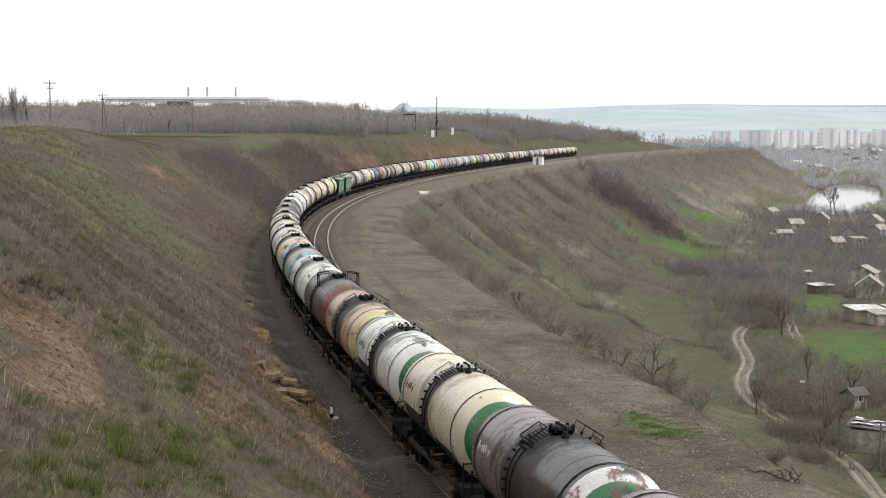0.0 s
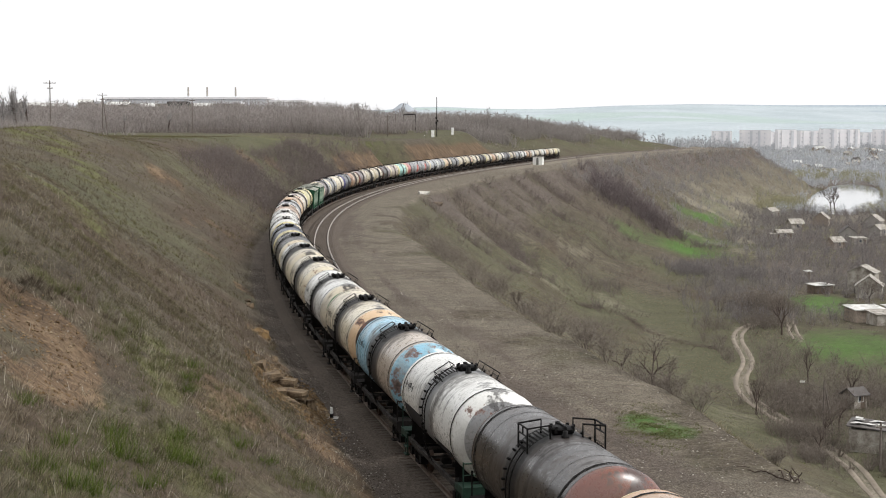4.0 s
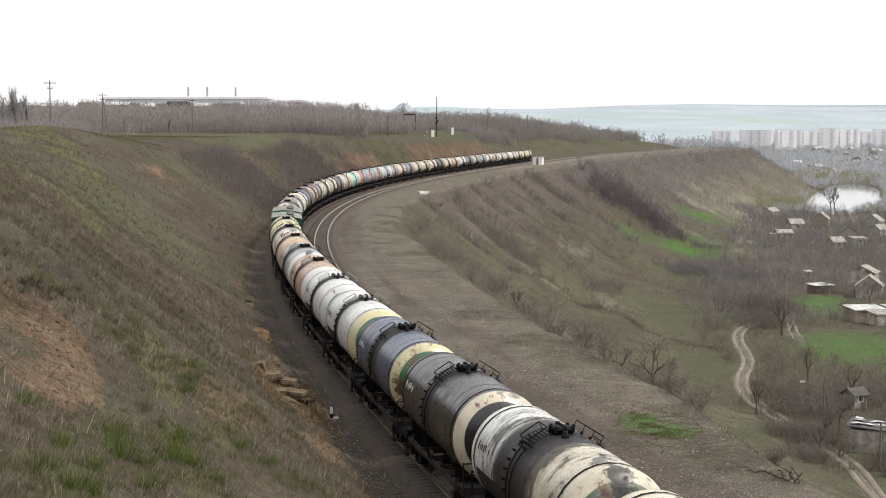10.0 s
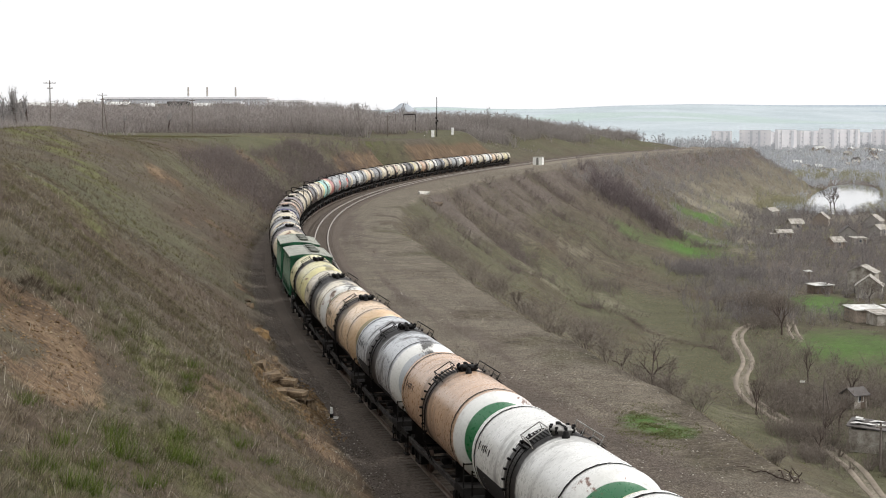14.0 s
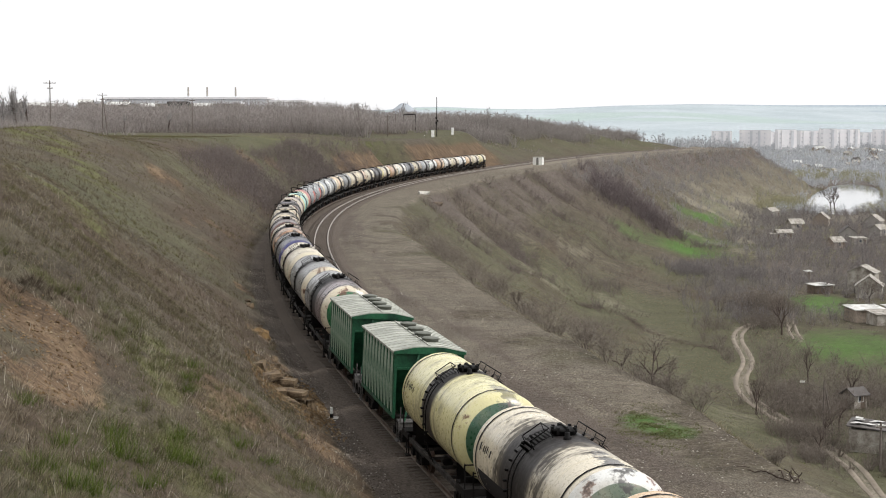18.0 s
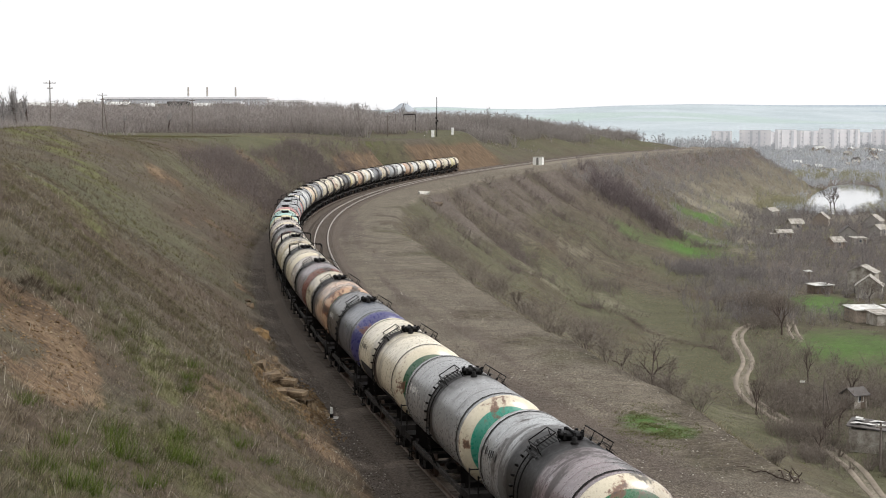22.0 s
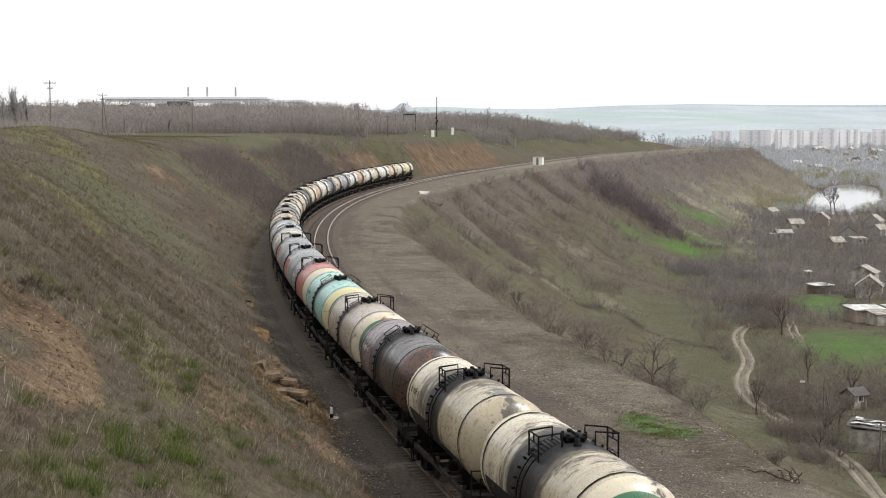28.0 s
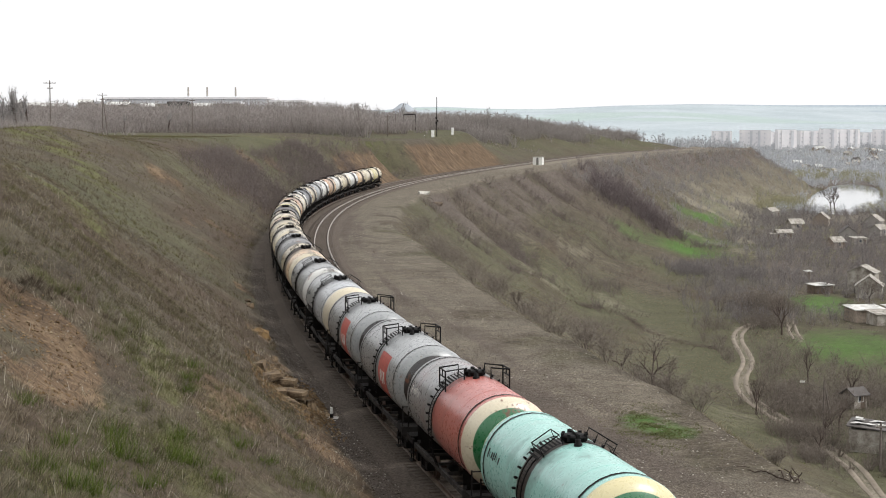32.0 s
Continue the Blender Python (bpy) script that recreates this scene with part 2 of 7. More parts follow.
    col = mix(mask("far_wood", big, 0.8, 1.3), col, ramp(noise_at(0.02, 3), [(0.35, WOOD_HAZE_A), (0.65, WOOD_HAZE_B)]))
    # uneven tone of the cover, in fields of a few metres and of a hand's width
    for fac, lo, hi in ((noise_at(0.16, 6, 0.65), 0.8, 1.16), (noise_at(1.3, 6, 0.7), 0.8, 1.18)):
        mr = n.new("ShaderNodeMapRange")
        mr.inputs["From Min"].default_value, mr.inputs["From Max"].default_value = 0.3, 0.7
        mr.inputs["To Min"].default_value, mr.inputs["To Max"].default_value = lo, hi
        l.new(fac, mr.inputs["Value"])
        sc = n.new("ShaderNodeVectorMath")
        sc.operation = "SCALE"
        l.new(col, sc.inputs[0])
        l.new(mr.outputs[0], sc.inputs["Scale"])
        col = sc.outputs[0]
    l.new(col, b.inputs["Base Color"])
    bp = n.new("ShaderNodeBump")
    bp.inputs["Strength"].default_value, bp.inputs["Distance"].default_value = 0.9, 0.18
    l.new(fine, bp.inputs["Height"])
    l.new(bp.outputs[0], b.inputs["Normal"])
    return m


DRY_A, DRY_B, DRY_C, DRY_D = lin(54, 48, 42), lin(84, 77, 67), lin(106, 98, 86), lin(126, 118, 104)
GREEN_A, GREEN_B = lin(66, 66, 50), lin(98, 96, 76)
LUSH_A, LUSH_B = lin(62, 90, 40), lin(86, 114, 58)
SOIL_A, SOIL_B, SOIL_C = lin(66, 56, 47), lin(98, 82, 66), lin(122, 105, 86)
GRAVEL_A, GRAVEL_B, GRAVEL_C, GRAVEL_D = lin(58, 52, 45), lin(100, 93, 82), lin(156, 148, 136), lin(72, 63, 53)
ROAD_A, ROAD_B = lin(108, 101, 90), lin(134, 126, 113)
STAIN_A, STAIN_B, STAIN_C = lin(54, 48, 43), lin(86, 78, 71), lin(114, 105, 97)
DIRT_A, DIRT_B, DIRT_C = lin(66, 59, 54), lin(92, 84, 78), lin(114, 106, 99)
# hills in pale blue-grey: their haze is part of the colour
HILL_HAZE_A, HILL_HAZE_B, HILL_HAZE_C = lin(158, 168, 172), lin(166, 175, 179), lin(172, 180, 184)
# pale dry grass, used on the far slope as painted haze too
STRAW_HAZE_A, STRAW_HAZE_B = lin(112, 106, 92), lin(134, 128, 112)
MOSS_A, MOSS_B = lin(80, 84, 48), lin(110, 113, 68)
# far fields and woods, bleached by painted haze like the hills
FIELD_HAZE_A, FIELD_HAZE_B = lin(156, 170, 167), lin(162, 175, 172)
WOOD_HAZE_A, WOOD_HAZE_B = lin(146, 157, 166), lin(154, 164, 172)
BARE_A, BARE_B = lin(68, 58, 50), lin(92, 82, 71)

rows_y = [-90.0]
while rows_y[-1] < 4880:
    y = rows_y[-1]
    rows_y.append(y + max(0.55, 0.0095 * y))
rows_y = np.array(rows_y)
cols = np.linspace(-1, 1, 381)
cols = np.sinh(4.6 * cols) / np.sinh(4.6)
GY, GC = np.meshgrid(rows_y, cols, indexing="ij")
GX = track_x(np.minimum(GY, 1400)) + GC * (240 + 1.15 * np.maximum(GY, 0))
GZ = height(GX, GY)
# the pond lies in a hollow of the valley floor
POND = (259.0, 975.0)
pond_r = np.hypot((GX - POND[0] - 0.29 * (GY - POND[1])) / 23, (GY - POND[1]) / 205) + 0.5 * fbm(GX / 22, GY / 70, 91, 3)
POND_Z = -30.2
GZ = np.where(pond_r < 1.25, np.minimum(GZ, POND_Z + 2.2 * np.clip(pond_r - 0.95, -0.8, 1) / 0.3), GZ)
nr, nc = GX.shape
idx = np.arange(nr * nc).reshape(nr, nc)
quads = np.stack([idx[:-1, :-1], idx[:-1, 1:], idx[1:, 1:], idx[1:, :-1]], -1).reshape(-1, 4)
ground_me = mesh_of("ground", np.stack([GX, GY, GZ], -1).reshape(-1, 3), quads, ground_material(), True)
ground = tagged(new("ground", ground_me), "dry grassy hillside, gravel shelf and wide valley floor", "ground", "", "structure")


def zone(name, values):
    at = ground_me.attributes.new(name, "FLOAT", "POINT")
    at.data.foreach_set("value", np.clip(values, 0, 1).astype(np.float32).ravel())


def blob(x, y, rx, ry, turn=0.0):
    c, s = math.cos(radians(turn)), math.sin(radians(turn))
    dx, dy = GX - x, GY - y
    r = np.hypot((dx * c + dy * s) / rx, (-dx * s + dy * c) / ry)
    return 1 - step(0.55, 1.25, r)


def ribbon(points, width):
    """Nearness to a polyline on the plan."""
    best = np.full(GX.shape, 1e9)
    for (ax, ay), (bx, by) in zip(points[:-1], points[1:]):
        ux, uy = bx - ax, by - ay
        t = np.clip(((GX - ax) * ux + (GY - ay) * uy) / (ux * ux + uy * uy), 0, 1)
        best = np.minimum(best, np.hypot(GX - ax - t * ux, GY - ay - t * uy))
    return 1 - step(width * 0.6, width * 1.1, best)


GU = offset_of(GX, np.minimum(GY, 1400))
EDGE = shelf_edge(GY)
GV = GU - EDGE
LEDGE = np.sin((GV + 5 * fbm(GY / 60, GY * 0 + 2, 35, 2)) / 2.9)
GRASSY = blob(9.9, 70.0, 1.7, 3.6, 20) * (0.5 + 1.6 * fbm(GX / 1.5, GY / 1.5, 129, 3))
zone("gravel", step(-4.2, -2.6, GU) * (1 - step(-0.8, 2.2, GU - EDGE)) * (GY < 1300) * (1 - np.clip(1.4 * GRASSY, 0, 1)) * (1 - np.clip(0.35 + 1.6 * fbm(GX / 4, GY / 7, 151, 4), 0, 0.9) * step(7.5, 12, GU) * step(330, 260, GY)))
SOILS = [(-12.4, 46.0, 2.1, 4.0, 15), (-11.2, 42.8, 1.9, 3.6, 15), (-10.6, 39.5, 1.3, 2.0, 15), (-7.9, 76.0, 1.3, 5.5, 8), (-11.6, 96.0, 1.1, 3.5, 20), (-34.6, 190.0, 3.0, 5.0, 20), (-36.4, 282.0, 3.2, 7.0, 10),
         (-33.5, 303.0, 2.8, 8.0, 10),  (-5.0, 60.0, 0.8, 3.5, 10), (-16.4, 127.0, 0.9, 5.0, 20), (-27.5, 165.0, 1.2, 4.0, 10)]
soil = sum(blob(*q) for q in SOILS) * (0.72 + 1.5 * fbm(GX / 3, GY / 4, 93, 4))
soil = soil + step(0.2, 0.34, fbm(GX / 9, GY / 11, 97, 4)) * step(3.0, 4.0, -GU) * (1 - step(9, 13, -GU)) * 0.7 * (GY < 330)
soil = soil + 0.6 * step(2.6, 3.3, -GU) * (1 - step(4.0, 6.4, -GU)) * step(100, 80, GY) * (0.75 + 1.6 * fbm(GX / 2, GY / 3, 99, 3))
CUT_FACE = (step(342, 360, GY) * step(416, 404, GY) + step(440, 452, GY) * step(600, 560, GY)) * step(3.0, 4.0, -GU) * (1 - step(9.5, 13.5, -GU))
soil = soil + CUT_FACE * (0.85 + 0.9 * fbm(GX / 4, GY / 9, 109, 3))
zone("soil", soil)
# terraces and old paths that cross the valley side
TERRACES = [[(86, 569), (96, 568), (104, 541), (105, 501)], [(90, 625), (100, 622), (114, 606), (114, 564)], [(104, 676), (118, 695), (129, 684), (134, 663)], [(125, 754), (143, 762), (150, 725)],
            [(42, 500), (47, 463), (54, 463), (69, 468), (81, 467)], [(23, 359), (38, 402), (50, 402), (69, 425), (70, 371)], [(15, 347), (19, 291), (30, 310)]]
OLD_PATH = [(19, 286), (24, 295), (32, 308), (36, 301), (39, 284), (44, 271), (51, 261)]
RAVINE = spurs(GU, GV, GY)
zone("withered", (0.45 + 1.6 * fbm(GX / 7, GY / 12, 121, 4) + 0.25 * np.sin((GZ + 2 * fbm(GX / 20, GY / 20, 123, 2)) * 1.9)) * (GU < 0) + (0.12 + 1.2 * fbm(GX / 12, GY / 18, 125, 3) + 0.5 * step(0.62, 1.0, LEDGE) * step(8, 16, GV) * step(520, 380, GY)) * (GV > 0) * step(520, 430, GY) + 0.8 * ribbon(OLD_PATH, 2.0))
zone("green", (0.30 + 1.25 * fbm(GX / 26, GY / 34, 101, 4) + 0.3 * step(0, -20, GU) - 0.22 * step(0, -3, GU) * step(120, 80, GY) + 0.25 * step(20, 44, GV)) * (GY < 1100) * (1 - 0.25 * step(420, 650, GY)) + 0.1 * step(580, 640, GY) * (GU < -3) * (GU > -40))
MOSS = [(-22.0, 93.0, 2.2, 9.0, 14), (-26.0, 92.0, 2.6, 8.0, 14), (-18.2, 77.5, 5.2, 1.9, 38), (-23.5, 76.0, 3.5, 2.0, 38), (-15.0, 56.0, 1.0, 6.0, 16), (-7.4, 50.0, 0.9, 5.0, 8), (-7.7, 31.0, 1.3, 4.0, 10), (-7.2, 40.0, 1.2, 5.0, 10), (-9.8, 52.0, 1.0, 6.0, 12), (-46.0, 175.0, 7.0, 22.0, 20),
        (-40.0, 420.0, 26.0, 60.0, 0), (-34.0, 150.0, 3.0, 14.0, 15)]
zone("moss", sum(blob(*q) for q in MOSS) * (0.5 + 1.2 * fbm(GX / 2.6, GY / 4, 127, 4)))
# dry grass strips; the even share past y 620 paints haze on the slope
zone("straw", sum(ribbon(q, 5.0) for q in TERRACES[:4]) * (0.55 + 0.6 * fbm(GX / 6, GY / 12, 141, 3)) + sum(ribbon(q, 2.2) for q in TERRACES[4:]) * 0.22 + (0.2 + 0.9 * fbm(GX / 10, GY / 20, 145, 3)) * step(2, 8, GV) * (1 - step(44, 60, GV)) * step(460, 360, GY) + 0.5 * step(620, 720, GY) * step(2, 10, GV) * (GY < 1050) + (0.1 + 1.1 * fbm(GX / 16, GY / 40, 143, 3)) * step(26, 44, GV) * step(480, 560, GY) * (GY < 1000))
LUSH = [(74.0, 268.0, 13, 30, -8), (86.0, 345.0, 9, 26, -8), (70.0, 504.0, 11, 26, -38), (86.0, 508.0, 14, 20, -30), (95.0, 550.0, 13, 40, -15), (104.0, 636.0, 9, 30, -20), (120.0, 660.0, 9, 40, -20), (9.9, 70.0, 1.5, 3.4, 20), (132.0, 735.0, 8, 60, -12), (25.0, 150.0, 3, 16, 0), (24.0, 112.0, 2.5, 12, 0)]
zone("lush", (1 - 0.3 * step(400, 500, GY)) * sum(blob(*q) for q in LUSH) * (0.72 + 0.9 * fbm(GX / 12, GY / 18, 105, 3)))
ROADS = [[(43.0, 138), (45.0, 157), (46.6, 168), (46.6, 176), (45.6, 192), (44, 206), (43.4, 218), (45.5, 232), (50.2, 247), (52.2, 262), (54.0, 280), (59, 298), (66, 308)], [(65.0, 276.0), (67, 290), (72.3, 317), (78, 335)]]
zone("road", sum(ribbon(r, 1.5) for r in ROADS) * 0.62 + 0.62 * step(400, 540, GY) * (GY < 1250) * step(-4.5, -2.5, GU) * (1 - step(12, 16, GU)))
# from y 1000 the ground fades into the haze-pale hill colours
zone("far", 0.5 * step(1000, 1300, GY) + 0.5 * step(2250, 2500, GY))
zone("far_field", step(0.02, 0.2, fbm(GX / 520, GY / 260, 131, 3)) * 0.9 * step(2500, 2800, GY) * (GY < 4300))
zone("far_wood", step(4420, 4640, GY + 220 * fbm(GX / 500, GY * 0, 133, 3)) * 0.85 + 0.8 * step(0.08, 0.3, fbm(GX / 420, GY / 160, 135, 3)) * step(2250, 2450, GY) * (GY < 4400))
# bare earth; the grey past y 1000 dulls the floor in place of haze
zone("dirt", step(-1, 2, GV) * (1 - step(8, 22 + 10 * RAVINE, GV)) * step(255, 330, GY) * (0.75 - 0.45 * RAVINE + 0.7 * fbm(GX / 14, GY / 20, 111, 3)) * (GY < 1300) + 0.7 * step(1000, 1150, GY) * (GY < 2400) + (0.5 + 0.6 * fbm(GX / 12, GY / 20, 117, 3)) * step(60, 80, GV) * step(330, 420, GY) * (GY < 1100))
zone("oily", step(-3.9, -2.9, GU) * (1 - step(2.0, 3.2, GU)) * 0.95 * (1 - step(330, 520, GY)) + 0.55 * step(2.4, 3.2, GU) * (1 - step(5.6, 7.0, GU)) * (1 - step(250, 420, GY)) + (0.58 + 1.7 * fbm(GU / 1.4, GY / 26, 119, 3)) * step(5.5, 7.0, GU) * (1 - step(8.5, 13.0, GU)) * (1 - step(200, 330, GY)))

water_mat = mat("pond_water", lin(120, 125, 128), 0.06, 0.0, 0.05, 0.1, 0.02, None, 0.6)
pond_bm = bmesh.new()
ring = [pond_bm.verts.new((POND[0] + 42 * math.cos(a) + 0.29 * 300 * math.sin(a), POND[1] + 300 * math.sin(a), POND_Z)) for a in [2 * math.pi * i / 48 for i in range(48)]]
pond_bm.faces.new(ring)
pond = part("water", pond_bm, water_mat, None)
tagged(pond, "still bright pond among trees in the valley", "pond", "", "structure")

# ---------------------------------------------------------------- railway
steel_mat = mat("worn_rail_steel", lin(158, 151, 144), 0.45, 0.35, 0.2, 3.0, 0.05, lin(118, 108, 98), 0.4)
# main track's rails: browner steel, darkened for the shade under the train
dull_rail_mat = mat("shaded_rusty_rail_steel", lin(112, 100, 90), 0.55, 0.3, 0.25, 3.0, 0.05, lin(84, 70, 60), 0.4)
sleeper_mat = mat("weathered_sleeper", lin(84, 76, 69), 0.9, 0, 0.35, 9.0, 0.4)
ballast_mat = mat("ballast_stone", lin(92, 84, 77), 0.95, 0, 0.5, 9.0, 0.8, None, 0.1)


def sweep(profile, off, s0, s1, step_s):
    """Sweep a cross-section (across, up) along the line at an offset."""
    ss = np.arange(s0, s1, step_s)
    pts = np.array([on_line(s, off) for s in ss])
    pr = np.array(profile)
    k = len(pr)
    x = pts[:, 0, None] + pr[None, :, 0] * np.sin(pts[:, 2, None])
    y = pts[:, 1, None] - pr[None, :, 0] * np.cos(pts[:, 2, None])
    z = np.broadcast_to(pr[None, :, 1], x.shape)
    v = np.stack([x, y, z], -1).reshape(-1, 3)
    i = np.arange(len(ss) * k).reshape(-1, k)
    j = np.roll(i, -1, 1)
    f = np.stack([i[:-1], j[:-1], j[1:], i[1:]], -1).reshape(-1, 4)
    return v, f


RAIL = [(-0.075, -0.18), (-0.075, -0.165), (-0.01, -0.14), (-0.01, -0.05), (-0.037, -0.035), (-0.037, 0.0), (0.037, 0.0), (0.037, -0.035),
        (0.01, -0.05), (0.01, -0.14), (0.075, -0.165), (0.075, -0.18)]
BALLAST = [(-2.5, BED - 0.3), (-2.15, BED + 0.02), (-1.55, -0.21), (1.55, -0.21), (2.15, BED + 0.02), (2.5, BED - 0.3)]
S_FIRST, S_LAST = 40.0, LINE_S[-1] - 40.0
sleeper_bm = bmesh.new()
box(sleeper_bm, -1.37, 1.37, -0.13, 0.13, -0.09, 0.09)
bmesh.ops.bevel(sleeper_bm, geom=sleeper_bm.edges[:], offset=0.02, segments=1, affect="EDGES")
sleeper_me = bpy.data.meshes.new("sleeper")
sleeper_bm.to_mesh(sleeper_me)
sleeper_bm.free()
sleeper_me.materials.append(sleeper_mat)
sv = np.array([v.co[:] for v in sleeper_me.vertices])
for k, (off, word) in enumerate(((0.0, "main"), (TRACK_GAP, "second"))):
    line = empty("railway_track", Matrix.Identity(4), "worn %s railway track on sleepers and grey ballast" % word, "railway track", "tracks", "structure")
    part("ballast", mesh_of("ballast", *sweep(BALLAST, off, S_FIRST, S_LAST, 2.0), ballast_mat), None, line, "grey crushed stone ballast")
    for side in (-0.797, 0.797):
        part("rail", mesh_of("rail", *sweep(RAIL, off + side, S_FIRST, S_LAST, 2.0), steel_mat if k else dull_rail_mat, False), None, line, "rusty steel rail with a bright worn head")
    near = S_ZERO - 10
    rest_v = []
    for i, s in enumerate(np.arange(S_FIRST, S_LAST, 0.545)):
        x, y, a = on_line(s, off)
        a += random.uniform(-0.012, 0.012)
        if near < s < near + 110:
            part("sleeper", sleeper_me, None, line, "", Matrix.Translation((x, y, -0.27 + random.uniform(-0.012, 0.012))) @ Matrix.Rotation(a - math.pi / 2, 4, "Z"))
        elif s < near + 420 and s > near - 30:
            c, d = math.cos(a - math.pi / 2), math.sin(a - math.pi / 2)
            rest_v.append(np.stack([sv[:, 0] * c - sv[:, 1] * d + x, sv[:, 0] * d + sv[:, 1] * c + y, sv[:, 2] - 0.27], -1))
    n0 = len(sv)
    tri = []
    for p in sleeper_me.polygons:
        q = list(p.vertices)
        tri += [(q[0], q[i], q[i + 1]) for i in range(1, len(q) - 1)]
    tri = np.array(tri)
    allf = np.concatenate([tri + n0 * i for i in range(len(rest_v))])
    tagged(part("sleepers", mesh_of("sleepers", np.concatenate(rest_v), allf, sleeper_mat), None, line), "", "", "", "stuff")

# ---------------------------------------------------------------- the train
black_mat = mat("sooty_underframe", lin(33, 31, 30), 0.8, 0.0, 0.35, 5.0, 0.2, None, 0.15)
side_mat = mat("dusty_side_member", lin(66, 63, 61), 0.85, 0.0, 0.4, 4.0, 0.2, lin(34, 32, 31), 0.15)
iron_mat = mat("oily_black_iron", lin(24, 23, 23), 0.65, 0.0, 0.4, 8.0, 0.2, None, 0.15)
wheel_mat = mat("rusty_wheel_steel", lin(74, 60, 52), 0.6, 0.5, 0.3, 6.0, 0.15)
grey_rail_mat = mat("grey_painted_handrail", lin(150, 148, 144), 0.7, 0.0, 0.3, 6.0, 0.1)
mark_dark = mat("black_stencil_and_shade_paint", lin(40, 38, 40), 0.8, 0.0, 0.4, 14.0, 0.02)
mark_white = mat("white_stencil_paint", lin(220, 218, 212), 0.8, 0.0, 0.3, 14.0, 0.02)

R_TANK, Z_TANK, HALF_BARREL, DISH = 1.6, 2.88, 4.66, 0.72
CACHE = {}


def shared(name, build, material):
    """A mesh of one material that is built once and used by all the wagons."""
    key = (name, material.name)
    if key not in CACHE:
        if (name, None) not in CACHE:
            bm = bmesh.new()
            build(bm)
            bmesh.ops.recalc_face_normals(bm, faces=bm.faces[:])
            me = bpy.data.meshes.new(name)
            bm.to_mesh(me)
            bm.free()
            CACHE[(name, None)] = me
        me = CACHE[(name, None)].copy()
        me.materials.append(material)
        CACHE[key] = me
    return CACHE[key]


def fit_part(name, build, material, parent, label="", m=None):
    return part(name, shared(name, build, material), None, parent, label, m)


def tank_paint(name, front, back, belt, belt_w, disc, ring, stain, stain_amt, wear, seed):
    """Weathered paint of a tank: two half colours, a belt under the manhole, a painted end disc, streaks that run down from the
    manhole, and blotches where the paint has gone."""
    belt_w = belt_w * 0.85 + 0.4 + 0.9 * max(0.0, stain_amt - 0.55)
    m = bpy.data.materials.new(name)
    m.use_nodes = True
    n, l = m.node_tree.nodes, m.node_tree.links
    b = n["Principled BSDF"]
    tc = n.new("ShaderNodeTexCoord")
    sep = n.new("ShaderNodeSeparateXYZ")
    l.new(tc.outputs["Object"], sep.inputs[0])

    def val(op, a, c=None, d=None):
        x = n.new("ShaderNodeMath")
        x.operation = op
        for i, v in enumerate((a, c, d)):
            if v is None:
                continue
            if isinstance(v, (int, float)):
                x.inputs[i].default_value = v
            else:
                l.new(v, x.inputs[i])
        return x.outputs[0]

    def span(v, lo, hi, a=0.0, c=1.0):
        x = n.new("ShaderNodeMapRange")
        x.inputs["From Min"].default_value, x.inputs["From Max"].default_value = lo, hi
        x.inputs["To Min"].default_value, x.inputs["To Max"].default_value = a, c
        l.new(v, x.inputs["Value"])
        return x.outputs[0]

    def mixc(fac, a, c):
        x = n.new("ShaderNodeMix")
        x.data_type = "RGBA"
        for i, v in ((0, fac), (6, a), (7, c)):
            if isinstance(v, tuple):
                x.inputs[i].default_value = (*v, 1)
            elif isinstance(v, (int, float)):
                x.inputs[i].default_value = v
            else:
                l.new(v, x.inputs[i])
        return x.outputs[2]

    def tex(sx, sy, sz, scale, detail=4, off=0.0):
        mp = n.new("ShaderNodeMapping")
        mp.inputs["Scale"].default_value = (sx, sy, sz)
        mp.inputs["Location"].default_value = (seed * 3.7 + off, seed * 1.3, seed * 1.98)
        l.new(tc.outputs["Object"], mp.inputs["Vector"])
        t = n.new("ShaderNodeTexNoise")
        t.inputs["Scale"].default_value, t.inputs["Detail"].default_value, t.inputs["Roughness"].default_value = scale, detail, 0.62
        l.new(mp.outputs[0], t.inputs["Vector"])
        return t.outputs["Fac"]

    x, y, z = sep.outputs
    blotch, fine, streak, wob = tex(1, 1, 1, 0.9), tex(1, 1, 1, 7.0), tex(1, 0.26, 0.26, 2.1, 6), tex(1, 1, 1, 1.7, 3, 9.0)
    # distance from the middle of the belt, which lies under the manhole
    bx = val("ABSOLUTE", val("MULTIPLY_ADD", val("SUBTRACT", wob, 0.5), 0.16, val("ADD", x, 0.1)))
    col = mixc(span(x, -0.05, 0.05), back, front)
    col = mixc(span(blotch, 0.5, 0.75, 0.0, 0.3), col, tuple(c * 0.78 for c in front))
    # end disc and ring on the dished head
    r = val("SQRT", val("ADD", val("MULTIPLY", y, y), val("MULTIPLY", z, z)))
    head = span(val("ABSOLUTE", x), HALF_BARREL - 0.02, HALF_BARREL + 0.0)
    if ring is not None:
        col = mixc(head, col, ring)
    if disc is not None:
        col = mixc(val("MULTIPLY", head, span(r, 1.3, 1.28)), col, disc)
    rust = span(val("MULTIPLY_ADD", fine, 0.4, blotch), 0.86 - 0.18 * wear, 0.92 - 0.18 * wear, 0.0, 0.85)
    col = mixc(val("MULTIPLY", rust, head), col, lin(112, 66, 44))
    # soft grime in broad fields
    smear = tex(0.55, 0.3, 0.3, 1.3, 5, 5.0)
